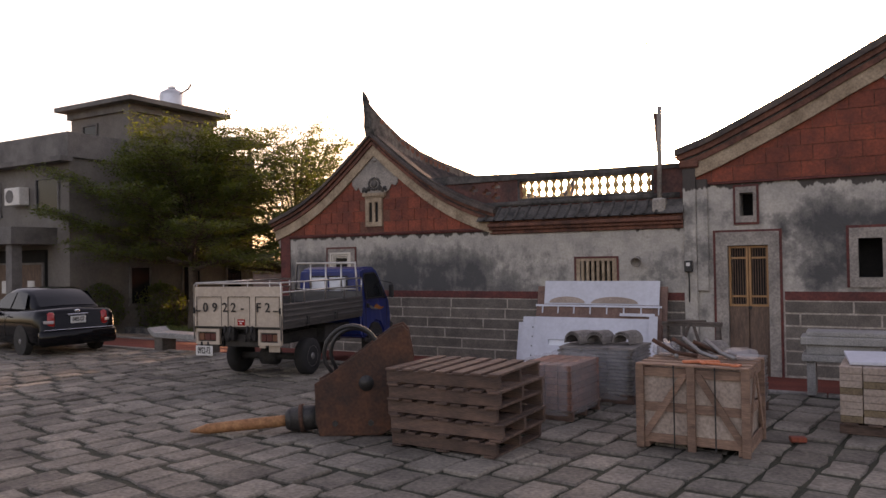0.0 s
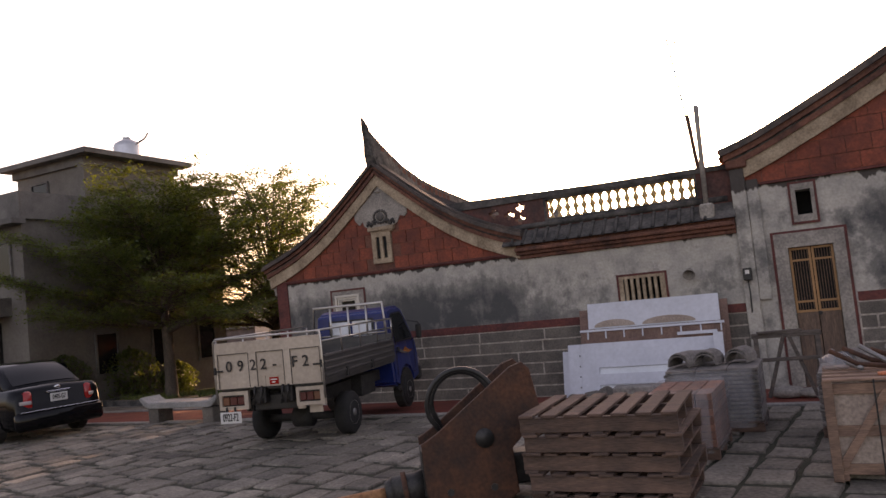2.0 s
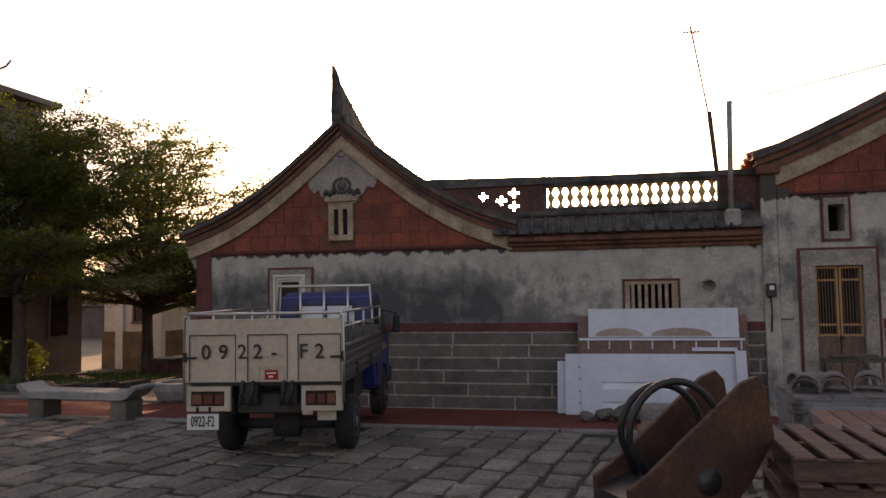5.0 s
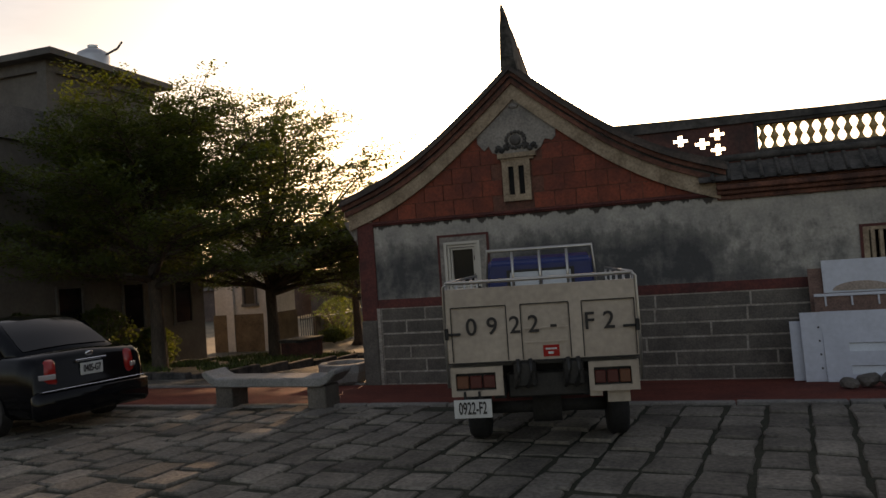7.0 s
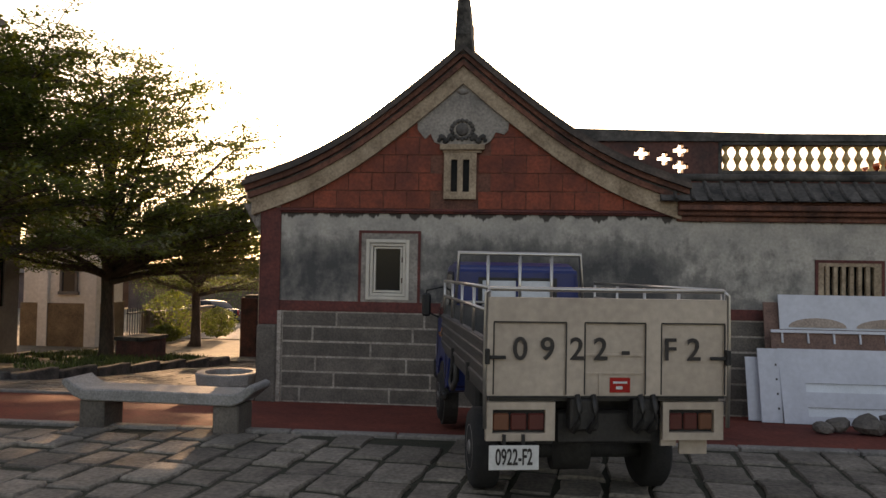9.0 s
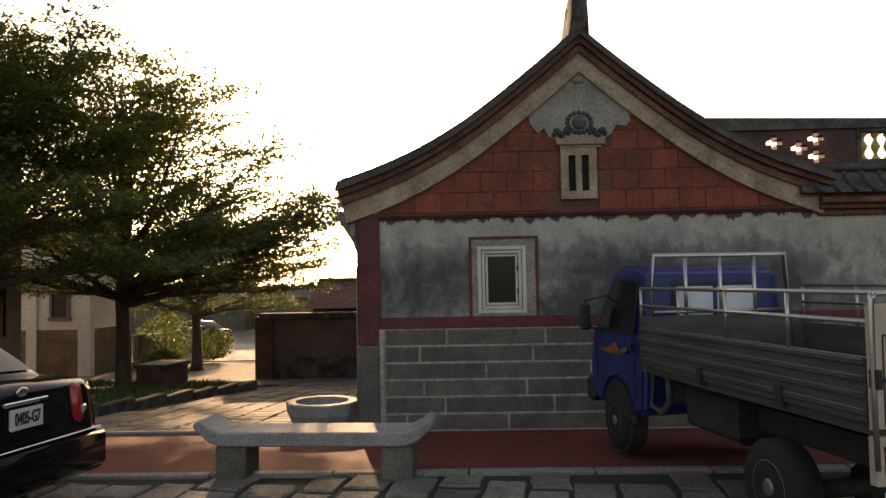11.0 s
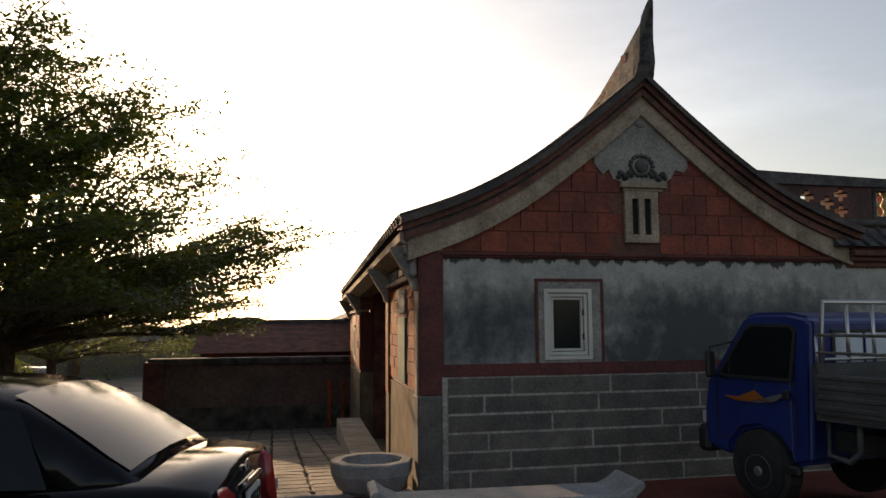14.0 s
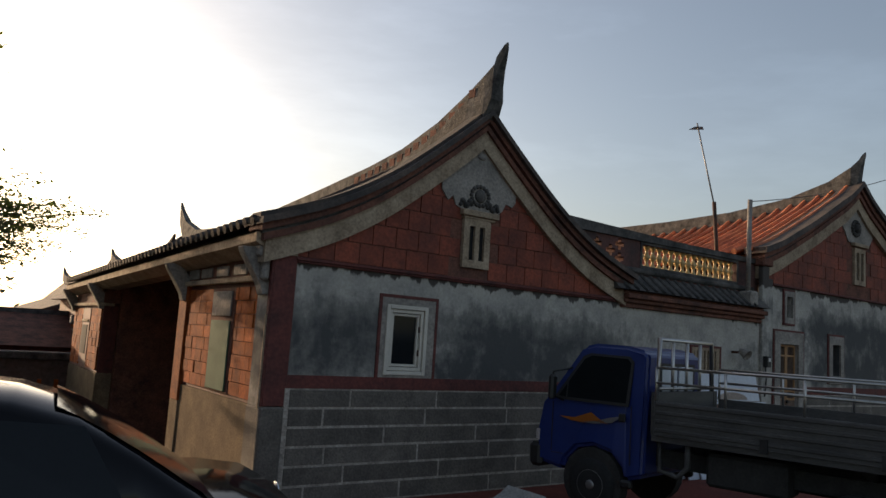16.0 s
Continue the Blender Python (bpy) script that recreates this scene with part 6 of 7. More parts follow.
part("shaft", tube(bmesh.new(), [(8.38, -0.02, 2.62), (8.41, -0.02, 4.31)], 0.04, 10), M["cement"], pole, "", True)
part("foot_block", boxes((8.28, -0.16, 2.45, 8.5, 0.1, 2.72), bevel=0.03), M["cement"], pole, "cement foot")
wire = [(8.41 + 14 * t, -0.02 + 1.5 * t, 4.28 + 4.2 * t - 1.4 * t * (1 - t)) for t in [i / 20 for i in range(21)]]
tagged(part("overhead_wire", tube(bmesh.new(), wire, 0.008, 4), M["blacktrim"]), "thin dark overhead wire", "cable")


# ---- trees ----
def tree(name, label, x, y, z0, height, radius, seed, leaf_count, fork, group, reach=()):
    """A tiered tree: trunk, limbs that spread nearly level, and thousands of small leaves on the twigs."""
    rng = random.Random(seed)
    t = thing(name, label, "tree", pose(x, y, z0), group)
    bm = bmesh.new()
    tube(bm, [(0, 0, -0.1), (0.05, 0.0, 0.15), (0.03, 0.02, fork * 0.6), (0.0, 0.03, fork), (0.05, 0.0, fork + (height - fork) * 0.4), (0.0, 0.0, height * 0.92)], [0.27, 0.19, 0.15, 0.15, 0.08, 0.02], 9)
    trunk = part("trunk", bm, M["bark"], t, "dark rough trunk", True)
    twigs = []
    limbs = 30
    for k in range(limbs + len(reach)):
        f = k / (limbs - 1) if k < limbs else 0.06
        el = radians(6 + 74 * f ** 1.15)
        a = k * 2.4 + rng.uniform(-0.3, 0.3) if k < limbs else reach[k - limbs]
        z = fork * 0.92 + (height - fork) * 0.42 * f
        rh = radius
        if k >= limbs:
            rh *= rng.uniform(1.15, 1.45)
            el = radians(rng.uniform(-4, 40) if k % 5 else rng.uniform(38, 50))
            rh *= 1.0 if k % 5 else 1.15
        full = 1 / math.sqrt((math.cos(el) / rh) ** 2 + (math.sin(max(el, 0.05)) / (height - z)) ** 2) * rng.uniform(0.82, 1.08)
        p0 = Vector((0.02 * math.cos(a), 0.02 * math.sin(a), z))
        bend, pts = rng.uniform(-0.25, 0.25), []
        for s in (0, 0.25, 0.5, 0.75, 1.0):
            h = full * s * math.cos(el)
            pts.append(p0 + Vector((math.cos(a + bend * s) * h, math.sin(a + bend * s) * h, full * math.sin(el) * s ** 0.85 + 0.1 * math.sin(s * 5 + k))))
        bm = bmesh.new()
        tube(bm, pts, [0.085 * (1 - 0.5 * f), 0.06 * (1 - 0.5 * f), 0.04 * (1 - 0.4 * f), 0.022, 0.008], 6)
        limb = part("limb", bm, M["bark"], t, "", True)
        bm = bmesh.new()
        for s in range(13):
            u = 0.25 + 0.75 * s / 12
            j = min(int(u * 4), 3)
            q = pts[j].lerp(pts[j + 1], u * 4 - j)
            for side in (-1, 1):
                b = a + side * rng.uniform(0.3, 1.35)
                tl = full * (0.42 - 0.24 * u) * rng.uniform(0.6, 1.3) + 0.22
                e = q + Vector((math.cos(b) * tl, math.sin(b) * tl, tl * rng.uniform(-0.05, 0.35)))
                tube(bm, [q, q.lerp(e, 0.5) + Vector((0, 0, 0.04)), e], [0.012, 0.009, 0.004], 4)
                twigs.append((q, e))
        twig = part("twig_spray", bm, M["bark"], limb)
        tagged(twig, kind="stuff")
    verts, faces = [], []
    per = max(1, leaf_count // len(twigs))
    for q, e in twigs:
        d = e - q
        for k in range(per):
            u = rng.random() ** 0.7
            c = q + d * u * 1.08 + Vector((rng.gauss(0, 0.13), rng.gauss(0, 0.13), rng.gauss(0.02, 0.06)))
            s = rng.uniform(0.028, 0.058)
            yaw, tip = rng.uniform(0, math.tau), rng.uniform(-0.7, 0.7)
            ax = Vector((math.cos(yaw), math.sin(yaw), tip)) * s
            w = Vector((-math.sin(yaw), math.cos(yaw), rng.uniform(-0.5, 0.5))) * s * 0.55
            b = len(verts)
            verts += [c - ax, c + w, c + ax, c - w]
            faces.append((b, b + 1, b + 2, b + 3))
    me = bpy.data.meshes.new("crown")
    me.from_pydata(verts, [], faces)
    me.materials.append(M["leaf"])
    crown = new("crown", me)
    crown.parent = t
    tagged(crown, "airy crown of small green leaves in tiers", kind="stuff")
    return t


tree("shade_tree", "leafy tiered shade tree in the planted bed", -6.9, 3.2, -0.42, 6.3, 3.9, 3, 84000, 2.1, "trees in the bed")
tree("shade_tree", "leafy shade tree with a low fork and long level limbs", -6.7, 7.75, -0.75, 7.5, 4.1, 11, 104000, 2.0, "trees in the bed", (-0.75, -0.55, -0.4, -0.3, -0.2, -0.1, 0.0, 0.08, 0.16, 0.25, 0.35, 0.45, 0.6, 0.8, 1.0, -0.95, -1.2, -1.6))
tree("shade_tree", "leafy shade tree farther along the lane", -8.2, 16.5, -1.28, 5.4, 3.1, 23, 30000, 1.9, "trees in the bed")


def shrub(x, y, r, h, seed, n, label):
    rng = random.Random(seed)
    verts, faces = [], []
    t = thing("shrub", label, "shrub", pose(x, y, ground_z(y)), "shrubs")
    bm = bmesh.new()
    for k in range(7):
        a = rng.uniform(0, math.tau)
        tube(bm, [(0, 0, 0), (math.cos(a) * r * 0.4, math.sin(a) * r * 0.4, h * 0.5), (math.cos(a) * r * 0.7, math.sin(a) * r * 0.7, h * 0.85)], [0.02, 0.014, 0.006], 4)
    part("stems", bm, M["bark"], t)
    for k in range(n):
        a, u, v = rng.uniform(0, math.tau), rng.random() ** 0.5, rng.random()
        q = math.sqrt(max(0.0, 1 - (2 * v - 0.9) ** 2)) * (0.8 + 0.25 * noise.noise((math.cos(a) * 2, math.sin(a) * 2, v * 4)))
        c = Vector((math.cos(a) * r * u * q, math.sin(a) * r * u * q, 0.08 + h * v))
        s = rng.uniform(0.03, 0.06)
        d = Vector((rng.gauss(0, 1), rng.gauss(0, 1), rng.gauss(0, 1))).normalized() * s
        w = d.cross(Vector((rng.gauss(0, 1), rng.gauss(0, 1), 1))).normalized() * s * 0.6
        b = len(verts)
        verts += [c - d, c + w, c + d, c - w]
        faces.append((b, b + 1, b + 2, b + 3))
    me = bpy.data.meshes.new("foliage")
    me.from_pydata(verts, [], faces)
    me.materials.append(M["shrub"])
    f = new("foliage", me)
    f.parent = t
    tagged(f, kind="stuff")


for k, (x, y, r, h) in enumerate(((-9.3, 1.6, 1.0, 1.5), (-8.9, 3.6, 1.1, 1.6), (-8.6, 5.2, 0.7, 1.1), (-10.2, 19.0, 1.3, 1.9), (-8.9, 20.4, 1.0, 1.2), (-9.6, 17.2, 0.8, 0.6), (-6.6, 33, 2.1, 2.6), (-13.5, 34, 2.4, 2.6), (-17, 33, 2.2, 2.7), (-10.4, 36, 2.4, 2.5))):
    shrub(x, y, r, h, 40 + k, 2600, "dense dark green shrub by the house wall" if k < 3 else "rounded green shrub along the lane")

# ---- planted bed with stone edging ----
bed = thing("planting_bed", "raised bed of earth and low plants edged with dark stone", "planting bed", kind="structure")
m = pose(-6.4, 5.5, 0, 0, 0, -8)
zb = lambda y: ground_z(5.5 + y)
bm = bmesh.new()
prism(bm, [(-3.4, zb(-3.4) + 0.1), (3.4, zb(3.4) + 0.1), (3.4, zb(3.4) - 0.3), (-3.4, zb(-3.4) - 0.3)], "x", -2.0, 1.9)
part("soil", bm, M["earth"], bed, "dry earth", False, m)
for sx in (-2.1, 1.95):
    for k in range(7):
        y = -3.45 + k * 0.99
        part("edging_stone", boxes((sx - 0.09, y + 0.01, zb(y) - 0.3, sx + 0.09, y + 0.97, zb(y + 0.5) + 0.15), bevel=0.02), M["soot"], bed, "", False, m)
for sy in (-3.5, 3.5):
    for k in range(4):
        x = -2.0 + k * 0.98
        part("edging_stone", boxes((x + 0.01, sy - 0.09, zb(sy) - 0.3, x + 0.96, sy + 0.09, zb(sy) + 0.15), bevel=0.02), M["soot"], bed, "", False, m)
rng = random.Random(7)
verts, faces = [], []
for k in range(9000):
    x, y = rng.uniform(-1.95, 1.85), rng.uniform(-3.4, 3.4)
    if noise.noise((x * 0.9, y * 0.9, 4)) < -0.05:
        continue
    c = Vector((x, y, zb(y) + 0.1))
    a = rng.uniform(0, math.tau)
    h = rng.uniform(0.05, 0.17)
    w = Vector((math.cos(a), math.sin(a), 0)) * 0.02
    tip = c + Vector((rng.gauss(0, 0.05), rng.gauss(0, 0.05), h))
    b = len(verts)
    verts += [c - w, c + w, tip]
    faces.append((b, b + 1, b + 2))
me = bpy.data.meshes.new("ground_cover")
me.from_pydata(verts, [], faces)
me.materials.append(M["grass"])
gc = new("ground_cover", me)
gc.matrix_basis = m
tagged(gc, "sparse low plants in the bed", "plants", kind="stuff")

# ---- yard wall and the houses behind ----
yard = thing("yard_wall", "low reddish yard wall with a dark coping", "wall", kind="structure")
part("wall", boxes((-4.75, 12.3, -1.6, 0.75, 12.6, 0.52)), M["yardwall"], yard, "dull red-brown rendered wall")
part("coping", boxes((-4.85, 12.2, 0.52, 0.75, 12.7, 0.70), bevel=0.03), M["soot"], yard, "dark tiled coping")
part("plinth", boxes((-4.78, 12.24, -1.6, 0.75, 12.3, -0.55)), M["soot"], yard)
part("end_post", boxes((-4.95, 12.15, -1.6, -4.45, 12.75, 0.62), bevel=0.03), M["darkred"], yard)
for k, x in enumerate((-0.35, 0.0, 0.35)):
    tagged(part("timber_post", boxes((x - 0.04, 11.95, ground_z(12) - 0.02, x + 0.04, 12.05, 0.1), bevel=0.006), M["orangebrick"]), "short sunlit post leaning by the yard wall", "post", "posts by the yard wall")


def low_house(name, label, x0, x1, y0, y1, eave, ridge, zb, wall, roof, along="y", group="houses behind the yard"):
    h = thing(name, label, "house", None, group)
    part("wall", boxes((x0, y0, zb, x1, y1, eave)), wall, h)
    if along == "y":
        c = (x0 + x1) / 2
        bm = prism(bmesh.new(), [(x0 - 0.35, eave - 0.02), (x0 + (c - x0) * 0.5, eave + (ridge - eave) * 0.36), (c, ridge), (x1 - (x1 - c) * 0.5, eave + (ridge - eave) * 0.36), (x1 + 0.35, eave - 0.02)], "y", y0 - 0.25, y1 + 0.25)
        part("roof", bm, roof, h)
        swallowtail("ridge", h, c, [(y0 - 0.6, ridge + 0.62, ridge + 0.58, 0.03), (y0 - 0.3, ridge + 0.42, ridge + 0.1, 0.08), (y0 + 0.5, ridge + 0.2, ridge - 0.1, 0.13), ((y0 + y1) / 2, ridge + 0.12, ridge - 0.1, 0.13), (y1 - 0.5, ridge + 0.2, ridge - 0.1, 0.13), (y1 + 0.3, ridge + 0.42, ridge + 0.1, 0.08), (y1 + 0.6, ridge + 0.62, ridge + 0.58, 0.03)], M["soot"], "swept ridge")
    else:
        c = (y0 + y1) / 2
        part("roof", prism(bmesh.new(), [(y0 - 0.35, eave), (c, ridge), (y1 + 0.35, eave)], "x", x0 - 0.2, x1 + 0.2), roof, h)
        part("ridge", boxes((x0 - 0.2, c - 0.1, ridge - 0.05, x1 + 0.2, c + 0.1, ridge + 0.1)), M["soot"], h)
    return h


rear = low_house("rear_house", "low old house with sunlit brick bays behind the yard wall", 0.95, 3.83, 12.9, 18.2, 2.05, 3.2, -1.8, M["redpaint"], M["roofdark"])
rear2 = low_house("rear_house", "low old house with a swept roof farther behind", 0.95, 3.83, 19.3, 26, 1.75, 2.9, -1.8, M["redpaint"], M["roofdark"])
for y, rear in ((14.9, rear), (20.9, rear2)):
    bay = part("sunlit_bay", boxes((0.90, y, 0.42, 0.95, y + 2.0, 1.42)), M["orangebrick"], rear, "orange brick bay with small windows")
    for k in range(2):
        w = part("window", boxes((0.87, y + 0.4 + k * 0.75, 0.8, 0.90, y + 0.9 + k * 0.75, 1.22)), M["pale"], bay)
        # small near-black panels, shade of the rooms put into the colour
        part("pane", boxes((0.86, y + 0.48 + k * 0.75, 0.88, 0.87, y + 0.82 + k * 0.75, 1.14)), M["shadeblack"], w)
    part("corbel", boxes((0.65, y - 0.25, 1.35, 0.95, y - 0.05, 1.6), bevel=0.03), M["cement"], rear)
low_house("rear_house", "long low house with a reddish tile roof behind the yard wall", -3.8, 0.9, 14.6, 19.0, 0.75, 1.6, -1.8, M["redpaint"], M["moulding"], "x")


def window_on(parent, face, a0, a1, z0, z1, at, out, material=None):
    """A recessed window on a wall whose plane is x or y = at; out: the way it faces."""
    def slab(p, q, r, s, lo, hi):
        return (min(lo, hi), p, r, max(lo, hi), q, s) if face == "x" else (p, min(lo, hi), r, q, max(lo, hi), s)
    w = part("window", boxes(slab(a0, a1, z0, z1, at, at + out * 0.02)), M["glassdark"] if material is None else material, parent)
    bm = bmesh.new()
    for p, q, r, s in ((a0 - 0.06, a0, z0, z1), (a1, a1 + 0.06, z0, z1), (a0 - 0.06, a1 + 0.06, z1, z1 + 0.06), (a0 - 0.1, a1 + 0.1, z0 - 0.08, z0)):
        box(bm, *slab(p, q, r, s, at, at + out * 0.06))
    part("frame", bm, M["slabedge"], w)
    return w


house = thing("flat_roof_house", "beige two-storey flat-roofed house with a rooftop room", "house", pose(0.65, 0.15, -0.12), "modern houses")
part("wall", boxes((-24, 0.5, -1.0, -9.9, 8.05, 5.1)), M["housewall"], house, "beige rendered walls")
part("parapet", boxes((-24.1, 0.4, 5.1, -9.8, 0.6, 5.85), (-10.0, 0.6, 5.1, -9.8, 8.1, 5.85), (-24.1, 0.1, 4.95, -9.7, 0.5, 5.1)), M["slabedge"], house, "weathered dark parapet")
part("rooftop_room", boxes((-12.8, 2.5, 5.1, -9.75, 6.0, 7.05)), M["housewall"], house, "beige rooftop room")
part("roof_slab", boxes((-13.15, 2.1, 7.05, -9.2, 6.3, 7.2), (-12.9, 2.4, 6.8, -9.65, 6.1, 7.05)), M["slabedge"], house, "dark overhanging roof slab")
part("corner_column", boxes((-9.92, 2.4, 5.1, -9.66, 2.68, 6.8)), M["housewall"], house)
part("canopy", boxes((-24, -0.9, 2.5, -10.5, 0.5, 3.0), (-10.95, -0.8, -0.2, -10.65, -0.5, 2.5), (-15.4, -0.8, -0.2, -15.1, -0.5, 2.5)), M["slabedge"], house, "dark entrance canopy on posts")
part("awning", boxes((-11.5, 6.3, 6.35, -9.3, 8.5, 6.45), (-9.95, 7.9, 5.1, -9.85, 8.0, 6.35)), M["slabedge"], house, "dark corrugated awning")
for y0 in (2.6, 4.7, 6.7):
    window_on(house, "x", y0, y0 + 0.7, 0.6, 1.75, -9.9, 1)
for x0 in (-21.5, -18.5, -14.6, -11.5):
    window_on(house, "y", x0, x0 + 1.1, 3.5, 4.5, 0.5, -1)
window_on(house, "y", -12.1, -11.4, 5.7, 6.5, 2.5, -1)
# solid sheet on the wall, its black standing in for entrance shade
part("entrance", boxes((-14.6, 0.42, -0.2, -11.0, 0.5, 2.35)), M["shadeblack"], house, "near-black sheet painted as the unlit entrance under the canopy")
for x0 in (-13.6, -12.2):
    d = window_on(house, "y", x0, x0 + 1.1, -0.2, 1.9, 0.42, -1, M["doorwood"])
    part("notice", boxes((x0 + 0.35, 0.37, 1.0, x0 + 0.7, 0.395, 1.4)), M["plate"], d)
part("entrance_light", boxes((-12.55, 0.3, 2.05, -12.3, 0.42, 2.3)), M["clearlamp"], house)
for k, (x, z) in enumerate(((-12.3, 3.75), (-16.5, 3.3))):
    ac = part("air_conditioner", boxes((x - 0.4, 0.15, z, x + 0.4, 0.48, z + 0.55), bevel=0.02), M["housewhite"], house)
    part("fan_grille", cyl(bmesh.new(), (x - 0.1, 0.13, z + 0.28), (x - 0.1, 0.15, z + 0.28), 0.2, n=16), M["slabedge"], ac)
tank = thing("water_tank", "steel water tank on the flat roof", "water tank", pose(-9.83, 4.95, 7.08))
part("drum", lathe(bmesh.new(), [(0.42, 0.0), (0.44, 0.04), (0.42, 0.08), (0.44, 0.3), (0.42, 0.34), (0.44, 0.56), (0.42, 0.6), (0.40, 0.68), (0.2, 0.80), (0.1, 0.84)], 20), M["tank"], tank, "ribbed steel drum", True)
part("lid", cyl(bmesh.new(), (0, 0, 0.84), (0, 0, 0.9), 0.14, n=14), M["tank"], tank)
part("pipe", tube(bmesh.new(), [(0.4, 0, 0.6), (0.7, 0.1, 0.75), (0.85, 0.1, 0.9)], 0.03, 6), M["slabedge"], tank)

white = thing("white_house", "white rendered house with a stone-faced base and small windows", "house", pose(-0.45, 4.15, -0.42) @ Matrix.Scale(1.35, 4), "modern houses")
part("wall", boxes((-9.8, 8.0, -1.4, -7.9, 9.4, 2.9)), M["housewhite"], white)
part("stone_base", boxes((-9.83, 7.93, -1.4, -7.84, 9.4, 0.45)), M["sand"], white, "yellow stone facing")
part("corner_pilaster", boxes((-8.1, 7.9, -1.4, -7.8, 8.1, 2.9)), M["housewhite"], white)
part("corner_pilaster", boxes((-9.35, 7.9, -1.4, -9.1, 8.0, 2.9)), M["housewhite"], white)
part("roof", boxes((-9.85, 7.7, 2.9, -7.6, 9.7, 3.1)), M["slabedge"], white)
window_on(white, "y", -8.75, -8.4, 0.75, 1.35, 8.0, -1)
BEHIND = pose(-0.45, 4.15, -0.42) @ Matrix.Scale(1.35, 4)
fence = thing("iron_fence", "dark iron fence on a low wall", "fence", BEHIND)
part("low_wall", boxes((-7.9, 9.4, -1.5, -7.7, 10.6, -0.55)), M["sand"], fence)
part("rail", boxes((-7.83, 9.5, 0.1, -7.77, 10.6, 0.14)), M["blacktrim"], fence)
for k in range(8):
    part("bar", boxes((-7.81, 9.5 + k * 0.14, -0.56, -7.79, 9.52 + k * 0.14, 0.25)), M["blacktrim"], fence)
boundary = thing("boundary_wall", "brown stone-faced boundary wall along the lane", "wall", BEHIND, kind="structure")
for k in range(3):
    y = 10.65 + k * 1.55
    part("wall_panel", boxes((-7.9, y + 0.12, -1.5, -7.7, y + 1.43, 0.05)), M["sand"], boundary)
    part("pier", boxes((-7.95, y - 0.12, -1.5, -7.65, y + 0.12, 0.17), bevel=0.02), M["slabedge"], boundary)
part("wall_coping", boxes((-7.94, 10.77, 0.05, -7.66, 15.3, 0.10), bevel=0.01), M["slabedge"], boundary)
for x0, x1, y0, eave, ridge in ((-40, -24, 38, 0.9, 1.7), (-23, -13.5, 40, 0.7, 1.5), (-13, -2, 41, 0.6, 1.3)):
    low_house("far_house", "long low grey-brown house at the far side of the lane", x0, x1, y0, y0 + 5, eave, ridge, -1.8, M["yardwall"], M["roofdark"], "x", "houses across the lane")
structure("lane", boxes((-10.7, 20.5, -1.5, 40, 28.5, -1.435)), M["kerb"], "pale concrete lane behind the yard", "road")

# far rim of woods and low hills
rng = random.Random(5)
bm = bmesh.new()
ring = []
for k in range(720):
    a = math.tau * k / 720
    r = 120 + 25 * noise.noise((math.cos(a) * 2, math.sin(a) * 2, 0))
    h = 1.8 + 1.5 * noise.noise((math.cos(a) * 9, math.sin(a) * 9, 2)) + 0.8 * noise.noise((math.cos(a) * 31, math.sin(a) * 31, 5)) + rng.uniform(-0.15, 0.15)
    ring.append((bm.verts.new((r * math.cos(a), r * math.sin(a), -3)), bm.verts.new((r * math.cos(a), r * math.sin(a), h))))
for (a, b), (c, d) in zip(ring, ring[1:] + ring[:1]):
    bm.faces.new((a, c, d, b))
structure("backdrop", bm, M["far"], "low distant woods", "woods")

# ---- kerb stones ----
kerb = thing("kerb", "pale stone kerb between the square and the red strip", "kerb", kind="structure")
x = -14.0
while x < 17:
    w = random.uniform(0.9, 1.1)
    part("kerb_stone", boxes((x + 0.006, -2.86, -0.2, x + w - 0.006, -2.745, random.uniform(0.006, 0.014)), bevel=0.01), M["kerb"], kerb)
    x += w
tagged(part("yard_kerb", boxes((-14, 0.0, -0.5, -0.32, 0.1, -0.2), bevel=0.012), M["kerb"]), "pale stone edge of the yard paving", "kerb", kind="structure")

# ---- paving slabs ----
square = thing("paving", "uneven granite slab paving with dark open joints", "paving", kind="structure")
part("joint_bed", boxes((-16, -22, -0.15, 18, -2.87, -0.024)), M["joint"], square, "dark earthy joints")


TURN = Matrix.Translation((5, -2.87, 0)) @ Matrix.Rotation(radians(-7), 4, "Z") @ Matrix.Translation((-5, 2.87, 0))


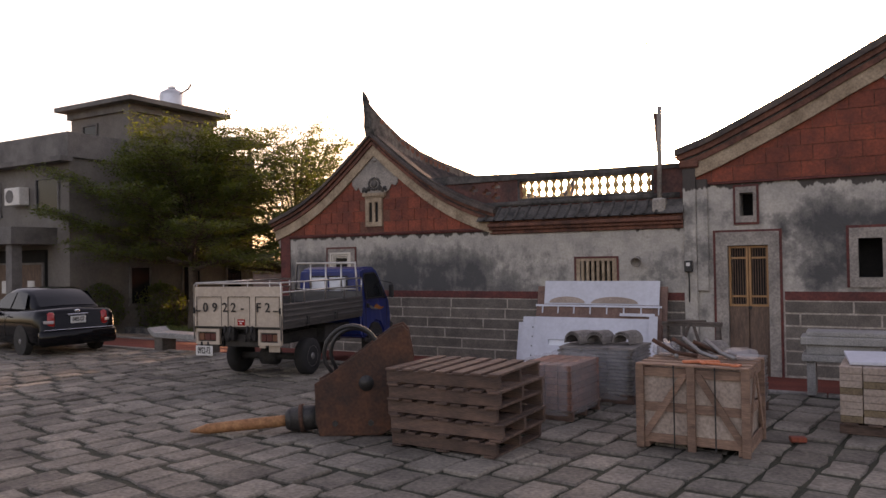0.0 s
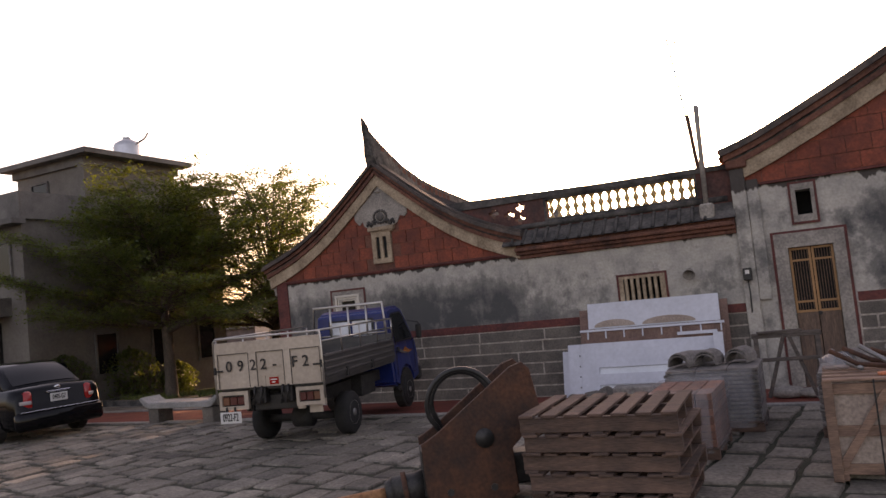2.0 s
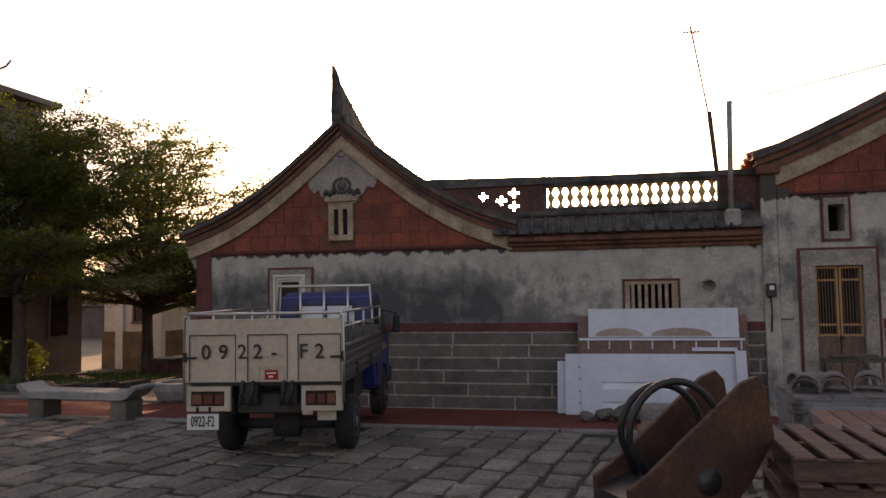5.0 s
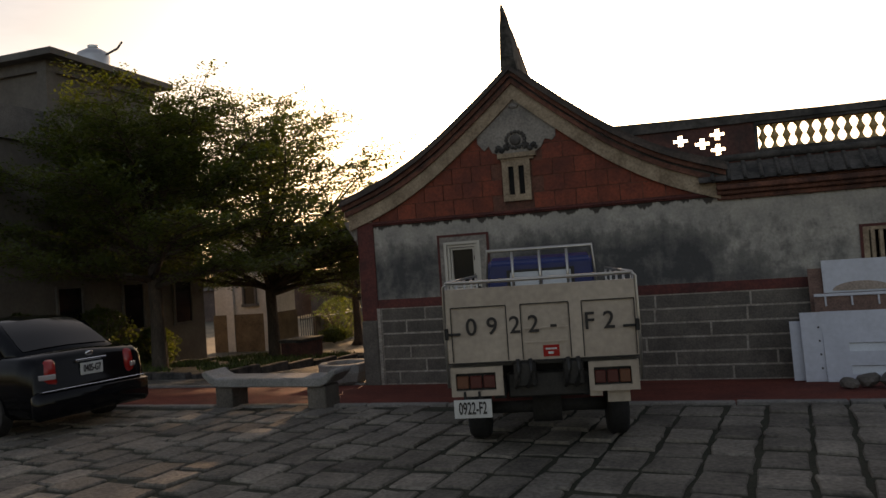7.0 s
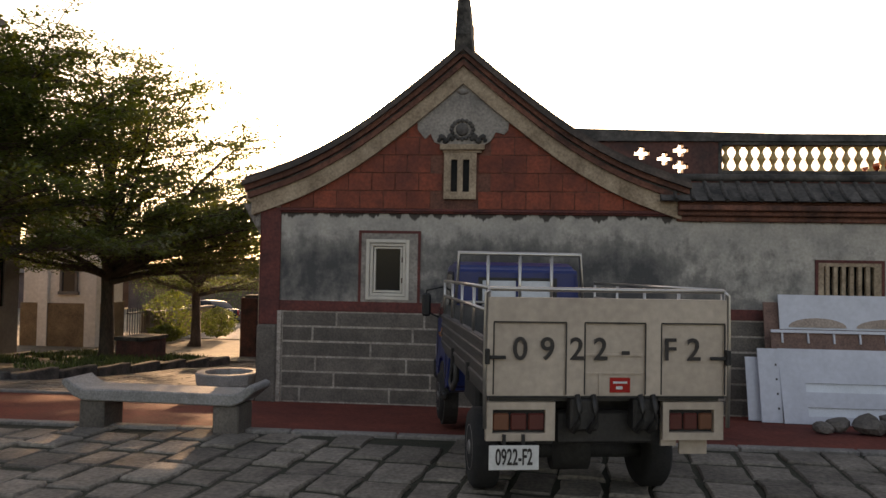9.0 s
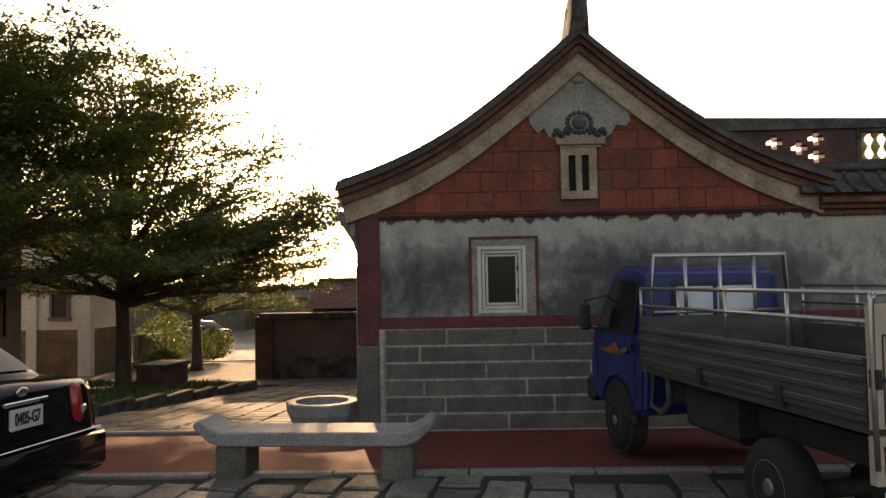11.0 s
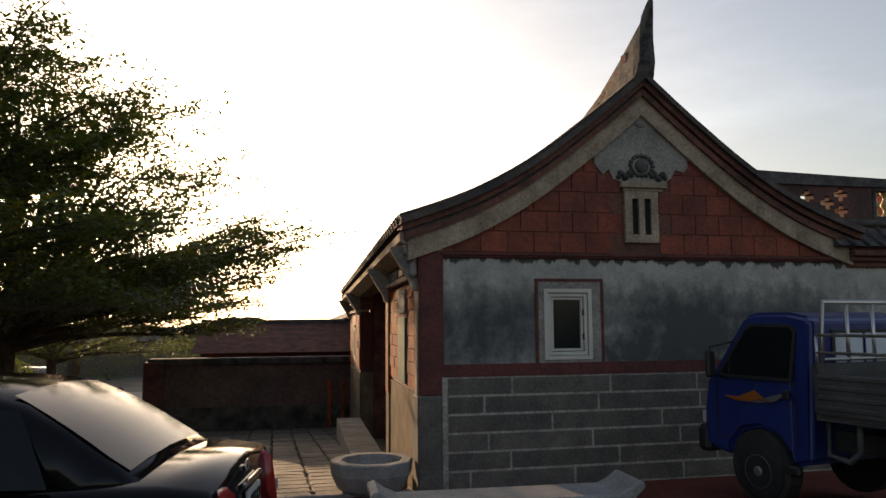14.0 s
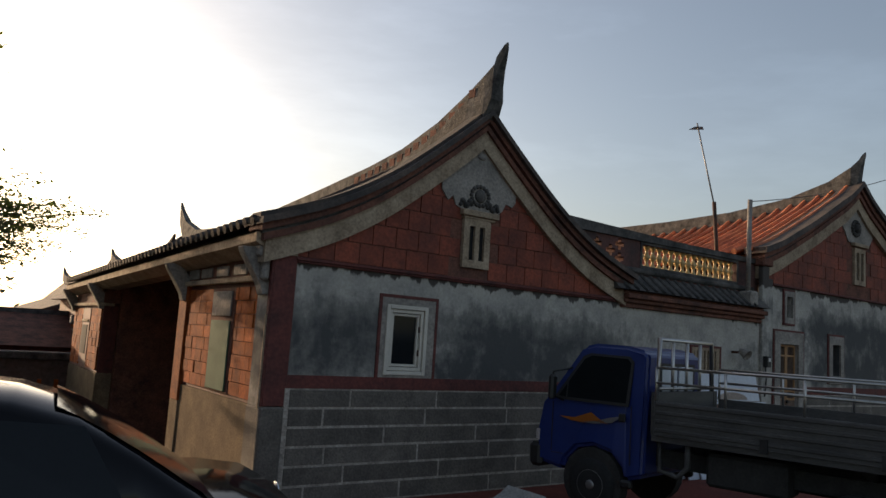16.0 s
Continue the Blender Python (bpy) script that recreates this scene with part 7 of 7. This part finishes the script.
def slab_shape(bm, x0, y0, x1, y1, z, t, rng, turn=None, rim=None):
    """An uneven slab with worn edges; with rim, nothing of it passes that y."""
    j = lambda: rng.uniform(-0.018, 0.018)
    ring = [(x0 + j(), y0 + j()), ((x0 + x1) / 2, y0 + j()), (x1 + j(), y0 + j()), (x1 + j(), (y0 + y1) / 2), (x1 + j(), y1 + j()), ((x0 + x1) / 2, y1 + j()), (x0 + j(), y1 + j()), (x0 + j(), (y0 + y1) / 2)]
    cx, cy = (x0 + x1) / 2, (y0 + y1) / 2
    tilt = (rng.uniform(-0.014, 0.014), rng.uniform(-0.014, 0.014))
    base = z(cy) if turn else None
    up = lambda x, y: (z(y) if base is None else base) + (x - cx) * tilt[0] + (y - cy) * tilt[1]
    def put(x, y, h):
        v = Vector((x, y, h))
        if turn:
            v = turn @ v
        if rim is not None:
            v.y = min(v.y, rim)
        return bm.verts.new(v)
    lo = [put(x, y, up(x, y) - t) for x, y in ring]
    mid = [put(x, y, up(x, y) - 0.014) for x, y in ring]
    hi = [put(cx + (x - cx) * 0.93, cy + (y - cy) * 0.94, up(x, y)) for x, y in ring]
    for a, b in ((lo, mid), (mid, hi)):
        for k in range(8):
            bm.faces.new((a[k], a[(k + 1) % 8], b[(k + 1) % 8], b[k]))
    bm.faces.new(hi)


rng = random.Random(99)
rest, near, count = bmesh.new(), [], 0
x = -18.0
while x < 18.5:
    w = rng.uniform(0.31, 0.40)
    y = 0.2 - rng.uniform(0, 0.5)
    while y > -21.5:
        h = rng.uniform(0.38, 0.60)
        c = TURN @ Vector((x + w / 2, y - h / 2, 0))
        if c.y < -2.96 and -16 < c.x < 18:
            lift = rng.uniform(-0.014, 0.008)
            spot = (x + rng.uniform(0.014, 0.026), y - h + 0.043, x + w - rng.uniform(0.014, 0.026), y - 0.043)
            if -2.5 < c.x < 11 and -6.6 < c.y < -3.0 and count < 300 and rng.random() < 0.6:
                bm = bmesh.new()
                slab_shape(bm, *spot, lambda q: lift, 0.05, rng, TURN, -2.872)
                near.append(bm)
                count += 1
            else:
                slab_shape(rest, *spot, lambda q: lift, 0.05, rng, TURN, -2.872)
        y -= h
    x += w
tagged(part("far_slabs", rest, M["slab"], square), kind="stuff")
for bm in near:
    part("slab", bm, M["slab"], square)

yardp = thing("yard_paving", "sunlit granite slab paving of the sloping yard", "paving", kind="structure")
rest = bmesh.new()
x = -8.5
while x < 0.4:
    w = rng.uniform(0.4, 0.5)
    y = 0.12
    while y < 12.2:
        h = rng.uniform(0.28, 0.4)
        if not (x < -4.55 + 0.14 * (y - 2) and 1.9 < y < 9.2) and x + w < -0.3 + 0.035 * y:
            slab_shape(rest, x + 0.014, y + 0.014, x + w - 0.014, y + h - 0.014, ground_z, 0.05, rng)
        y += h
    x += w
tagged(part("slabs", rest, M["slab"], yardp), kind="stuff")
